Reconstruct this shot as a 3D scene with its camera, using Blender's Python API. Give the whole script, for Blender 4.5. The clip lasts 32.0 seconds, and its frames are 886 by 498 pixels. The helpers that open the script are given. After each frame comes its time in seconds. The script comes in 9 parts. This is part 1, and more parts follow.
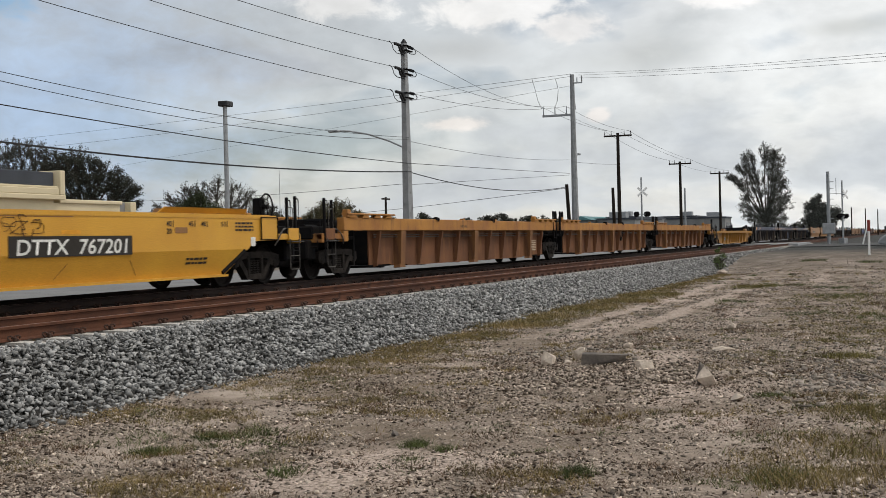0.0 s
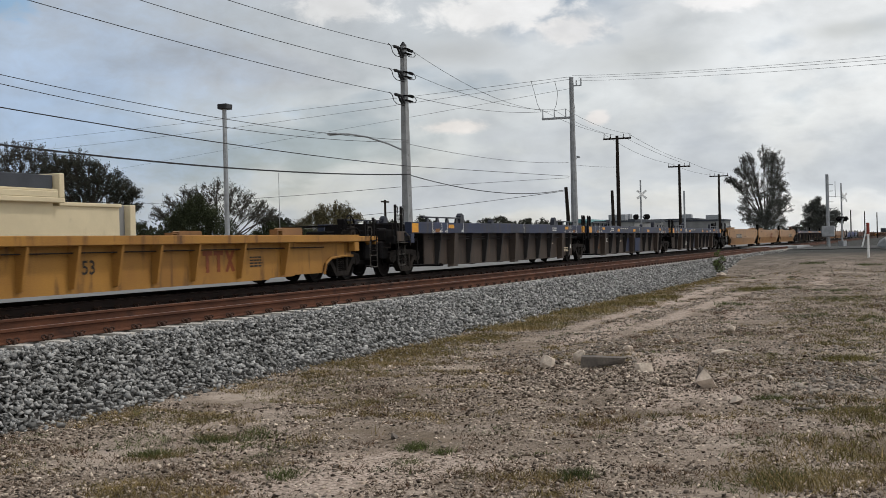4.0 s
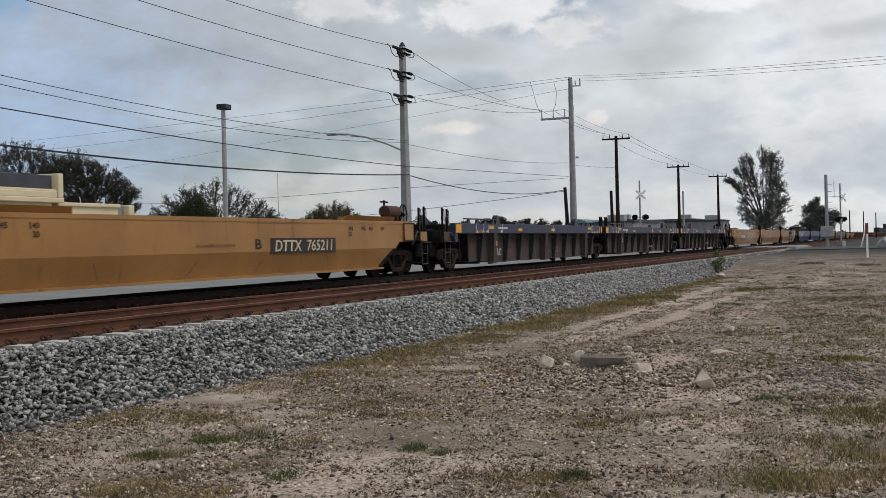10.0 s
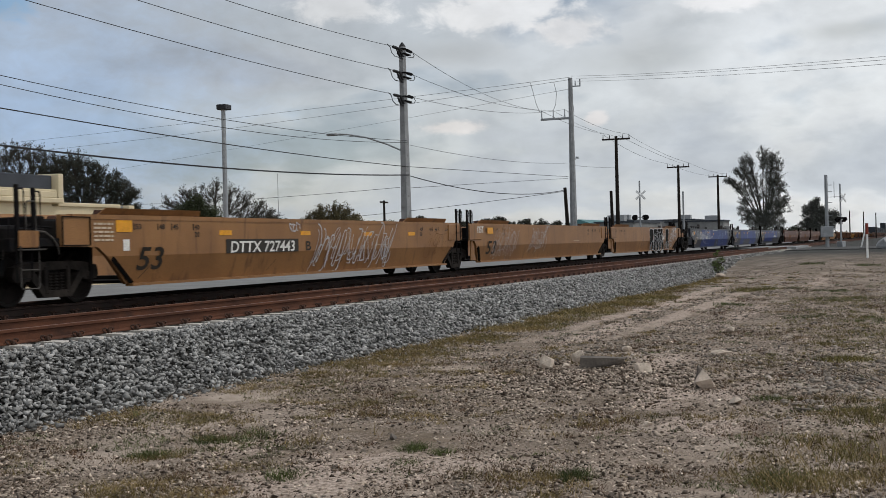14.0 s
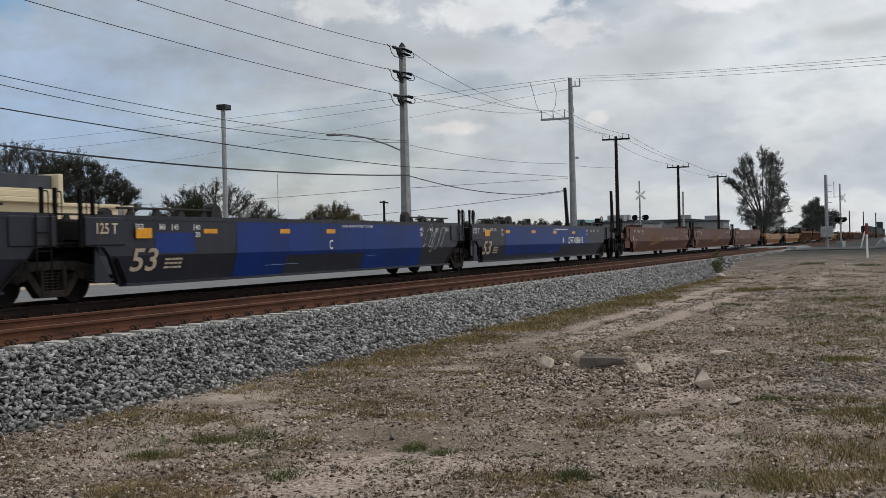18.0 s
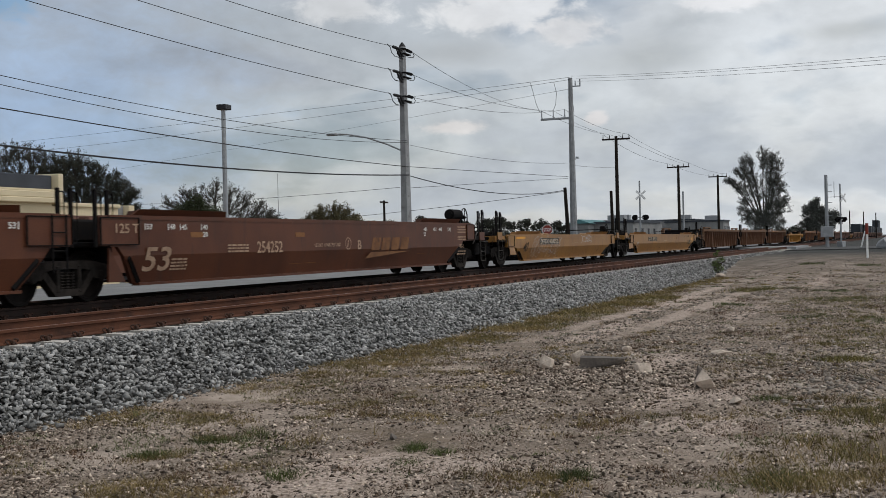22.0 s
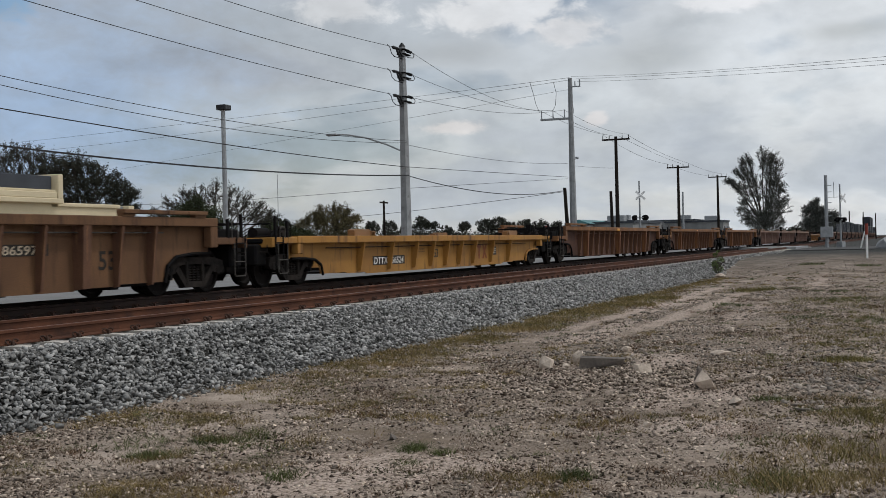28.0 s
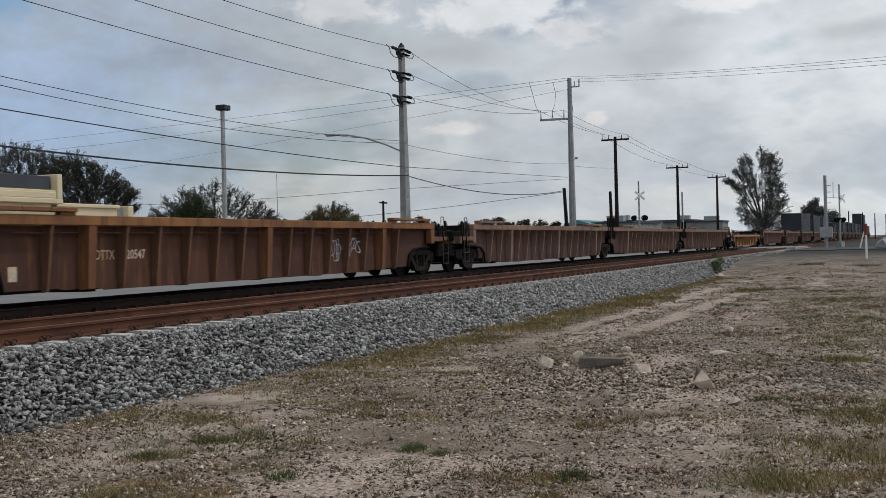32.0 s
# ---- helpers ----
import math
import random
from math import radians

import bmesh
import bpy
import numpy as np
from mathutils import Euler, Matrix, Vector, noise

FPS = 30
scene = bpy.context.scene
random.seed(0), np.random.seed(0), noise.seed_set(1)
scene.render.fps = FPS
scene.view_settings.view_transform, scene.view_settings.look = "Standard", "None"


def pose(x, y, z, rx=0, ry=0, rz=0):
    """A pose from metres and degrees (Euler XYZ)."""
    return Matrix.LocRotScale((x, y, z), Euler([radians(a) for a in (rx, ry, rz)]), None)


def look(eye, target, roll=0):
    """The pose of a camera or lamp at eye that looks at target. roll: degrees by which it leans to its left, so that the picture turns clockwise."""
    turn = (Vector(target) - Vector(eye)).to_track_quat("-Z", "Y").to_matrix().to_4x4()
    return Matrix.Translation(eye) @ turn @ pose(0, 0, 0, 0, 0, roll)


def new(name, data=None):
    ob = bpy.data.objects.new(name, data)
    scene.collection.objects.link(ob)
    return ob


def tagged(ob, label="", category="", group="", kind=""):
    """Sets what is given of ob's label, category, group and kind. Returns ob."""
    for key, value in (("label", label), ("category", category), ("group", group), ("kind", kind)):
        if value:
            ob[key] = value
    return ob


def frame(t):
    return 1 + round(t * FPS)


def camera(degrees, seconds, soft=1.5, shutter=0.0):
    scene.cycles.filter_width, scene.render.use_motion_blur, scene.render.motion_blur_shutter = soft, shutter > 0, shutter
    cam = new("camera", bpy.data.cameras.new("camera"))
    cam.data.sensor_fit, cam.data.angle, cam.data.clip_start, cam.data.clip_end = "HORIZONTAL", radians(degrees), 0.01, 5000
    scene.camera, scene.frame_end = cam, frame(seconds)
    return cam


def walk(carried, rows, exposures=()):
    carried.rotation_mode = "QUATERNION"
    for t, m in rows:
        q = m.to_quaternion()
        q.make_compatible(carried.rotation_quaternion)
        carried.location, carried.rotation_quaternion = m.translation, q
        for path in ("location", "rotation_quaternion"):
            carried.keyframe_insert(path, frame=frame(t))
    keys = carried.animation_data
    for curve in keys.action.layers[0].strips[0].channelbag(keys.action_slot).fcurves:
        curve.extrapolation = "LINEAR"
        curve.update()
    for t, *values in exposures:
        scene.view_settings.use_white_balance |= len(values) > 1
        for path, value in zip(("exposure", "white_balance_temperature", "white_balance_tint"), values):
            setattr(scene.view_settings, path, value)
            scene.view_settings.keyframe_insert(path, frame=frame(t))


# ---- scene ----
# Metres. x runs along the straight double track away from the camera, y across it, z = 0 at the rail heads.
CLIP = 32.0
cam = camera(39.124, CLIP, soft=0.48, shutter=0.08)
EYE = (0.0, 0.0, 0.8455)
YAW, PITCH, ROLL = 20.520, -0.172, -1.434


def aim(dx, dy):
    """The camera's pose, turned by a small hand shake: dx to the right and dy downwards, in thousandths of a radian."""
    a, b = radians(YAW) - dx * 0.001, radians(PITCH) - dy * 0.001
    f = Vector((math.cos(a) * math.cos(b), math.sin(a) * math.cos(b), math.sin(b)))
    return look(EYE, Vector(EYE) + f, ROLL)


SHAKE = [(0.0, -1.4, 2.6), (0.5, -2.7, 1.3), (1.0, -1.6, 1.3), (1.5, -1.4, 0.5), (2.0, 0.0, 1.1), (2.5, 0.0, 0.4), (3.0, 0.0, 0.4),
         (3.5, -0.7, 0.4), (5.5, -0.9, 0.4), (6.5, -0.8, 0.4), (7.5, -0.2, 0.4), (9.0, 0.0, 0.3), (10.0, 0.0, 0.2), (14.0, 0.0, 0.0),
         (18.0, 0.1, -0.1), (22.0, 0.0, 0.0), (27.5, 0.1, -0.2), (29.0, 0.5, -0.3), (29.5, 0.6, -0.2), (30.0, 1.3, -0.7),
         (30.5, 0.8, -0.5), (32.0, 0.7, -0.4)]
EXPO = [(0.0, 0.14, 6740, 11), (2.0, 0.1, 6720, 11), (4.0, 0.03, 6660, 11), (10.0, -0.04, 6540, 11), (20.0, -0.13, 6440, 11), (32.0, -0.16, 6400, 11)]
walk(cam, [(t, aim(dx, dy)) for t, dx, dy in SHAKE], exposures=EXPO)

# ------------------------------------------------------------------ sky and sun
SUN_AZ, SUN_EL = 300.0, 58.0          # degrees: where the veiled sun stands, from +x towards +y
world = bpy.data.worlds.new("sky")
scene.world = world
world.use_nodes = True
wt = world.node_tree
wt.nodes.clear()


def wn(kind, **kw):
    n = wt.nodes.new(kind)
    for k, v in kw.items():
        n.inputs[k].default_value = v
    return n


def wmath(op, a, b=None, c=None):
    n = wt.nodes.new("ShaderNodeMath")
    n.operation = op
    for k, v in enumerate((a, b, c)):
        if v is None:
            continue
        if isinstance(v, (int, float)):
            n.inputs[k].default_value = v
        else:
            wt.links.new(v, n.inputs[k])
    return n.outputs[0]


w_out = wn("ShaderNodeOutputWorld")
w_bg = wn("ShaderNodeBackground", Strength=1.0)
w_sky = wn("ShaderNodeTexSky")
w_sky.sky_type, w_sky.sun_disc = "NISHITA", False
w_sky.sun_elevation, w_sky.sun_rotation = radians(SUN_EL), radians(90 - SUN_AZ)
w_sky.air_density, w_sky.dust_density = 1.0, 1.0
w_tc = wn("ShaderNodeTexCoord")
w_sep = wn("ShaderNodeSeparateXYZ")
wl = wt.links.new
wl(w_tc.outputs["Generated"], w_sep.inputs[0])
# the cloud sheet, seen as a flat layer overhead: it closes up towards the horizon
w_den = wmath("ADD", wmath("MAXIMUM", w_sep.outputs["Z"], 0.0), 0.30)
w_com = wn("ShaderNodeCombineXYZ")
wl(wmath("DIVIDE", w_sep.outputs["X"], w_den), w_com.inputs[0])
wl(wmath("DIVIDE", w_sep.outputs["Y"], w_den), w_com.inputs[1])
w_no = wn("ShaderNodeTexNoise", Scale=1.25, Detail=5.0, Roughness=0.46, Distortion=0.3)
w_no2 = wn("ShaderNodeTexNoise", Scale=4.2, Detail=6.0, Roughness=0.5, Distortion=0.2)
wl(w_com.outputs[0], w_no.inputs["Vector"])
wl(w_com.outputs[0], w_no2.inputs["Vector"])
w_f = wmath("ADD", wmath("MULTIPLY", w_no.outputs["Fac"], 0.78), wmath("MULTIPLY", w_no2.outputs["Fac"], 0.22))
# thinner cloud to the +y side, thicker and brighter towards the veiled sun
w_side = wmath("MULTIPLY", w_sep.outputs["Y"], -0.17)
w_thick = wmath("ADD", w_f, w_side)
w_ra, w_rc = wn("ShaderNodeValToRGB"), wn("ShaderNodeValToRGB")
wl(w_thick, w_ra.inputs[0])
wl(w_f, w_rc.inputs[0])
w_ra.color_ramp.elements[0].position, w_ra.color_ramp.elements[1].position = 0.34, 0.50
w_ra.color_ramp.elements[0].color = (0.30, 0.30, 0.30, 1)
w_rc.color_ramp.elements[0].position, w_rc.color_ramp.elements[1].position = 0.40, 0.62
w_rc.color_ramp.elements[0].color = (0.575, 0.623, 0.675, 1)
w_rc.color_ramp.elements[1].color = (0.432, 0.476, 0.526, 1)
_e = w_rc.color_ramp.elements.new(0.47)
_e.color = (0.79, 0.814, 0.82, 1)
_e = w_rc.color_ramp.elements.new(0.53)
_e.color = (0.562, 0.605, 0.635, 1)
w_sc = wn("ShaderNodeVectorMath")
w_sc.operation = "SCALE"
w_sc.inputs["Scale"].default_value = 0.075
w_mix = wn("ShaderNodeMix")
w_mix.data_type = "RGBA"
wl(w_sky.outputs[0], w_sc.inputs[0])
wl(w_ra.outputs[0], w_mix.inputs[0])
wl(w_sc.outputs[0], w_mix.inputs[6])
wl(w_rc.outputs[0], w_mix.inputs[7])
# chosen banks in the sheet, by compass bearing and height in degrees: a blue gap, sunlit puffs, grey undersides
w_az = wmath("MULTIPLY", wmath("ARCTAN2", w_sep.outputs["Y"], w_sep.outputs["X"]), 57.2958)
w_el = wmath("MULTIPLY", wmath("ARCSINE", w_sep.outputs["Z"]), 57.2958)
w_cp = wn("ShaderNodeCombineXYZ")
wl(w_az, w_cp.inputs[0])
wl(wmath("MULTIPLY", w_el, 1.7), w_cp.inputs[1])
w_puff = wn("ShaderNodeTexNoise", Scale=0.6, Detail=8.0, Roughness=0.6, Distortion=0.3)
wl(w_cp.outputs[0], w_puff.inputs["Vector"])
w_bank = wn("ShaderNodeTexNoise", Scale=0.22, Detail=4.0, Roughness=0.5, Distortion=0.4)
wl(w_cp.outputs[0], w_bank.inputs["Vector"])


def bank(az, el, a, b, edge=1.5, soft=0.6):
    """How far a direction lies inside one uneven bank, 0 to 1."""
    u = wmath("DIVIDE", wmath("SUBTRACT", w_az, az), a)
    v = wmath("DIVIDE", wmath("SUBTRACT", w_el, el), b)
    d = wmath("SQRT", wmath("ADD", wmath("MULTIPLY", u, u), wmath("MULTIPLY", v, v)))
    e = wmath("ADD", wmath("SUBTRACT", 1.0, d), wmath("MULTIPLY", wmath("SUBTRACT", w_puff.outputs["Fac"], 0.5), edge))
    n = wt.nodes.new("ShaderNodeMapRange")
    n.interpolation_type = "SMOOTHSTEP"
    n.inputs["From Min"].default_value, n.inputs["From Max"].default_value = 0.0, soft
    wl(e, n.inputs[0])
    return n.outputs[0]


def tint(col, fac, rgb, k):
    n = wn("ShaderNodeMix")
    n.data_type = "RGBA"
    wl(wmath("MULTIPLY", fac, k), n.inputs[0])
    wl(col, n.inputs[6])
    n.inputs[7].default_value = (*rgb, 1)
    return n.outputs[2]


w_col = w_mix.outputs[2]
w_col = tint(w_col, bank(38.5, 6.0, 13.0, 10.0, 0.8, 1.2), (0.425, 0.572, 0.785), 0.95)
w_col = tint(w_col, bank(20.0, 8.7, 4.2, 0.9, 1.5, 0.9), (0.45, 0.475, 0.485), 0.5)
w_col = tint(w_col, bank(10.9, 8.2, 4.0, 1.2, 1.5, 1.0), (0.455, 0.483, 0.485), 0.55)
w_col = tint(w_col, bank(2.2, 8.9, 3.5, 0.6, 1.5, 1.0), (0.465, 0.492, 0.492), 0.6)
w_col = tint(w_col, bank(17.5, 10.6, 4.4, 1.3, 2.0), (0.84, 0.85, 0.85), 0.8)
w_col = tint(w_col, bank(14.6, 9.6, 2.0, 0.9, 2.0), (0.78, 0.78, 0.78), 0.7)
w_col = tint(w_col, bank(25.0, 10.9, 3.0, 1.0, 2.0), (0.78, 0.80, 0.81), 0.8)
w_col = tint(w_col, bank(7.4, 10.5, 2.6, 0.6, 1.6), (0.82, 0.83, 0.84), 0.85)
w_col = tint(w_col, bank(19.9, 5.4, 2.2, 0.42, 1.6), (0.83, 0.80, 0.77), 0.75)
w_col = tint(w_col, bank(13.4, 5.6, 0.75, 0.45, 1.4), (0.80, 0.77, 0.75), 0.7)
w_col = tint(w_col, bank(40.0, 11.4, 2.6, 1.5, 1.2), (0.27, 0.45, 0.66), 0.9)
w_pf = wn("ShaderNodeVectorMath")
w_pf.operation = "SCALE"
wl(w_col, w_pf.inputs[0])
wl(wmath("ADD", wmath("ADD", wmath("MULTIPLY", wmath("SUBTRACT", w_bank.outputs["Fac"], 0.5), 0.42), wmath("MULTIPLY", wmath("SUBTRACT", w_puff.outputs["Fac"], 0.5), 0.3)), 1.02), w_pf.inputs["Scale"])
w_gain = wn("ShaderNodeVectorMath")
w_gain.operation = "SCALE"
wl(w_pf.outputs[0], w_gain.inputs[0])
wl(wmath("ADD", wmath("MULTIPLY", w_sep.outputs["Y"], -0.38), 1.12), w_gain.inputs["Scale"])
wl(w_gain.outputs[0], w_bg.inputs[0])
wl(w_bg.outputs[0], w_out.inputs[0])

sun_data = bpy.data.lights.new("sun", "SUN")
sun_data.energy, sun_data.angle, sun_data.color = 1.3, radians(5), (1.0, 0.94, 0.86)
sun = new("sun", sun_data)
_a, _b = radians(SUN_AZ), radians(SUN_EL)
SUN_WAY = Vector((math.cos(_a) * math.cos(_b), math.sin(_a) * math.cos(_b), math.sin(_b)))
sun.matrix_world = look(SUN_WAY * 60, (0, 0, 0))

# ------------------------------------------------------------------ materials
MATS = {}


def nodes_of(m):
    m.use_nodes = True
    t = m.node_tree
    return t, t.nodes["Principled BSDF"]


def surface(name, base, second, scale=6.0, rough=0.7, metal=0.0, fine=60.0, bump=0.15, streak=0.0, third=None, third_at=0.62, per=0.0, island=False, stretch=None, spec=0.2, dust=0.0):
    """A weathered surface: two colours at a large scale, a fine grain, spots of a third colour, and relief."""
    if name in MATS:
        return MATS[name]
    m = bpy.data.materials.new(name)
    t, b = nodes_of(m)
    tc = t.nodes.new("ShaderNodeTexCoord")
    mp = t.nodes.new("ShaderNodeMapping")
    mp.inputs["Scale"].default_value = stretch or (1, 1, 1)
    t.links.new(tc.outputs["Object"], mp.inputs[0])
    n1 = t.nodes.new("ShaderNodeTexNoise")
    n1.inputs["Scale"].default_value, n1.inputs["Detail"].default_value = scale, 5
    n2 = t.nodes.new("ShaderNodeTexNoise")
    n2.inputs["Scale"].default_value, n2.inputs["Detail"].default_value = fine, 3
    t.links.new(mp.outputs[0], n1.inputs["Vector"])
    t.links.new(tc.outputs["Object"], n2.inputs["Vector"])
    r = t.nodes.new("ShaderNodeValToRGB")
    r.color_ramp.elements[0].position, r.color_ramp.elements[1].position = 0.36, 0.66
    r.color_ramp.elements[0].color, r.color_ramp.elements[1].color = (*base, 1), (*second, 1)
    t.links.new(n1.outputs["Fac"], r.inputs[0])
    col = r.outputs[0]
    if third:
        n3 = t.nodes.new("ShaderNodeTexNoise")
        n3.inputs["Scale"].default_value, n3.inputs["Detail"].default_value, n3.inputs["Roughness"].default_value = scale * 1.7, 8, 0.65
        mp3 = t.nodes.new("ShaderNodeMapping")
        mp3.inputs["Location"].default_value = (3.1, 7.7, 1.3)
        mp3.inputs["Scale"].default_value = (2.2, 2.2, 0.35) if streak else (1, 1, 1)
        t.links.new(tc.outputs["Object"], mp3.inputs[0])
        t.links.new(mp3.outputs[0], n3.inputs["Vector"])
        r3 = t.nodes.new("ShaderNodeValToRGB")
        r3.color_ramp.elements[0].position, r3.color_ramp.elements[1].position = third_at - 0.06, third_at + 0.08
        t.links.new(n3.outputs["Fac"], r3.inputs[0])
        mx = t.nodes.new("ShaderNodeMix")
        mx.data_type = "RGBA"
        t.links.new(r3.outputs[0], mx.inputs[0])
        t.links.new(col, mx.inputs[6])
        mx.inputs[7].default_value = (*third, 1)
        col = mx.outputs[2]
    g = t.nodes.new("ShaderNodeMapRange")
    g.inputs["From Min"].default_value, g.inputs["From Max"].default_value = 0.25, 0.75
    g.inputs["To Min"].default_value, g.inputs["To Max"].default_value = 0.78, 1.22
    t.links.new(n2.outputs["Fac"], g.inputs[0])
    hs = t.nodes.new("ShaderNodeHueSaturation")
    t.links.new(col, hs.inputs["Color"])
    if per:
        src = t.nodes.new("ShaderNodeNewGeometry").outputs["Random Per Island"] if island else t.nodes.new("ShaderNodeObjectInfo").outputs["Random"]
        pr = t.nodes.new("ShaderNodeMapRange")
        pr.inputs["To Min"].default_value, pr.inputs["To Max"].default_value = 1 - per, 1 + per
        t.links.new(src, pr.inputs[0])
        mu = t.nodes.new("ShaderNodeMath")
        mu.operation = "MULTIPLY"
        t.links.new(pr.outputs[0], mu.inputs[0])
        t.links.new(g.outputs[0], mu.inputs[1])
        t.links.new(mu.outputs[0], hs.inputs["Value"])
    else:
        t.links.new(g.outputs[0], hs.inputs["Value"])
    t.links.new(hs.outputs[0], b.inputs["Base Color"])
    b.inputs["Roughness"].default_value, b.inputs["Metallic"].default_value = rough, metal
    b.inputs["Specular IOR Level"].default_value = spec
    if dust:
        b.inputs["Sheen Weight"].default_value, b.inputs["Sheen Roughness"].default_value = dust, 0.35
        b.inputs["Sheen Tint"].default_value = (0.75, 0.72, 0.68, 1)
    if bump:
        bp = t.nodes.new("ShaderNodeBump")
        bp.inputs["Strength"].default_value, bp.inputs["Distance"].default_value = bump, 0.01
        t.links.new(n2.outputs["Fac"], bp.inputs["Height"])
        t.links.new(bp.outputs[0], b.inputs["Normal"])
    MATS[name] = m
    return m


def plain(name, color, rough=0.6, metal=0.0):
    return surface(name, color, tuple(c * 0.8 for c in color), scale=9, rough=rough, metal=metal, bump=0.05)


def leafy(name, a, b, scale=0.6, per=0.5):
    return surface(name, a, b, scale=scale, rough=0.8, fine=8, bump=0.0, per=per, island=True, spec=0.15)


YELLOW = surface("yellow_car_paint", (0.325, 0.163, 0.052), (0.255, 0.125, 0.042), 0.8, 0.42, streak=1, third=(0.11, 0.055, 0.028), third_at=0.66, bump=0.05, spec=0.18, dust=0.03)
YELLOW_OLD = surface("dirty_yellow_car_paint", (0.262, 0.13, 0.05), (0.20, 0.097, 0.039), 0.9, 0.45, streak=1, third=(0.105, 0.052, 0.027), third_at=0.62, bump=0.06, spec=0.17, dust=0.02)
YELLOW_NEW = surface("bright_yellow_car_paint", (0.60, 0.315, 0.04), (0.53, 0.265, 0.036), 0.8, 0.45, streak=1, third=(0.3, 0.15, 0.04), third_at=0.74, bump=0.03)
YELLOW_LOW = surface("worn_orange_yellow_car_paint", (0.29, 0.142, 0.034), (0.225, 0.105, 0.028), 0.9, 0.42, streak=1, third=(0.12, 0.058, 0.026), third_at=0.62, bump=0.05, spec=0.25)
YELLOW_MID = surface("worn_yellow_rib_paint", (0.37, 0.185, 0.042), (0.28, 0.135, 0.035), 0.8, 0.65, streak=1, third=(0.10, 0.05, 0.025), third_at=0.6, bump=0.05)
TANRUST = surface("tan_brown_car_steel", (0.155, 0.081, 0.04), (0.11, 0.057, 0.031), 1.0, 0.75, streak=1, third=(0.07, 0.036, 0.021), third_at=0.58, bump=0.08)
RUST = surface("rust_brown_car_steel", (0.088, 0.041, 0.027), (0.058, 0.028, 0.02), 1.2, 0.8, streak=1, third=(0.135, 0.058, 0.028), third_at=0.6, bump=0.1)
RUST_CHORD = surface("rusty_yellow_chord", (0.25, 0.115, 0.042), (0.135, 0.063, 0.032), 0.9, 0.7, streak=1, third=(0.13, 0.06, 0.03), third_at=0.55, bump=0.06)
# far cars: haze and light on the ribs put into duller, paler colours
RUST_DULL = surface("dull_maroon_car_steel", (0.085, 0.046, 0.038), (0.058, 0.033, 0.028), 1.2, 0.8, streak=1, third=(0.11, 0.058, 0.042), third_at=0.6, bump=0.1)
RIB_DULL = surface("pale_hazed_rib_steel", (0.25, 0.155, 0.125), (0.15, 0.09, 0.07), 1.4, 0.7, streak=1, third=(0.09, 0.05, 0.04), third_at=0.62, bump=0.08)
CHORD_DULL = surface("dull_tan_chord_steel", (0.24, 0.15, 0.105), (0.15, 0.085, 0.06), 0.9, 0.7, streak=1, third=(0.1, 0.056, 0.042), third_at=0.58, bump=0.06)
RUST_WARM = surface("warm_brown_car_steel", (0.185, 0.08, 0.037), (0.115, 0.052, 0.029), 0.9, 0.8, streak=1, third=(0.22, 0.10, 0.04), third_at=0.6, bump=0.1)
# ribs lighter than their panels: the light they catch is in the colour
RIB_RUST = surface("highlit_rust_rib_steel", (0.15, 0.075, 0.043), (0.095, 0.047, 0.03), 1.4, 0.75, streak=1, third=(0.25, 0.13, 0.06), third_at=0.6, bump=0.08)
GOLD_CHORD = surface("dirty_gold_chord_paint", (0.40, 0.185, 0.042), (0.27, 0.112, 0.035), 0.9, 0.65, streak=1, third=(0.16, 0.075, 0.035), third_at=0.6, bump=0.05)
OXIDE = surface("red_oxide_car_paint", (0.102, 0.036, 0.018), (0.07, 0.025, 0.014), 1.0, 0.46, streak=1, third=(0.056, 0.026, 0.018), third_at=0.62, bump=0.04, spec=0.16, dust=0.015)
BLUE = surface("blue_car_paint", (0.004, 0.029, 0.175), (0.004, 0.021, 0.115), 0.7, 0.42, streak=1, third=(0.014, 0.018, 0.032), third_at=0.64, bump=0.03, spec=0.18)
BLUE_GRIME = surface("grimy_blue_repaint", (0.011, 0.022, 0.07), (0.016, 0.019, 0.036), 1.2, 0.6, streak=1, third=(0.04, 0.034, 0.03), third_at=0.6, bump=0.05)
SLATE = surface("dirty_slate_car_paint", (0.021, 0.023, 0.033), (0.015, 0.016, 0.023), 0.9, 0.42, streak=1, third=(0.034, 0.03, 0.03), third_at=0.6, bump=0.04, spec=0.2, dust=0.03)
NAVY = surface("faded_navy_chord_paint", (0.03, 0.04, 0.085), (0.03, 0.035, 0.052), 0.8, 0.6, streak=1, third=(0.05, 0.045, 0.045), third_at=0.6, bump=0.04, dust=0.06)
GRIME = surface("grimy_dark_panel_steel", (0.062, 0.046, 0.037), (0.042, 0.032, 0.027), 1.1, 0.75, streak=1, third=(0.088, 0.058, 0.04), third_at=0.6, bump=0.08, dust=0.03)
RIB_GRIME = surface("grimy_black_rib_steel", (0.034, 0.030, 0.029), (0.022, 0.020, 0.020), 1.3, 0.7, streak=1, third=(0.055, 0.04, 0.03), third_at=0.64, bump=0.06)
BLACK = surface("black_running_gear_steel", (0.007, 0.007, 0.008), (0.012, 0.010, 0.009), 5, 0.85, bump=0.1, spec=0.08)
TRUCK = surface("dusty_cast_truck_steel", (0.030, 0.0245, 0.021), (0.013, 0.011, 0.010), 6, 0.85, bump=0.15, spec=0.1)
WHEEL = surface("dark_wheel_steel", (0.013, 0.010, 0.009), (0.008, 0.0065, 0.006), 7, 0.75, bump=0.1, spec=0.1)
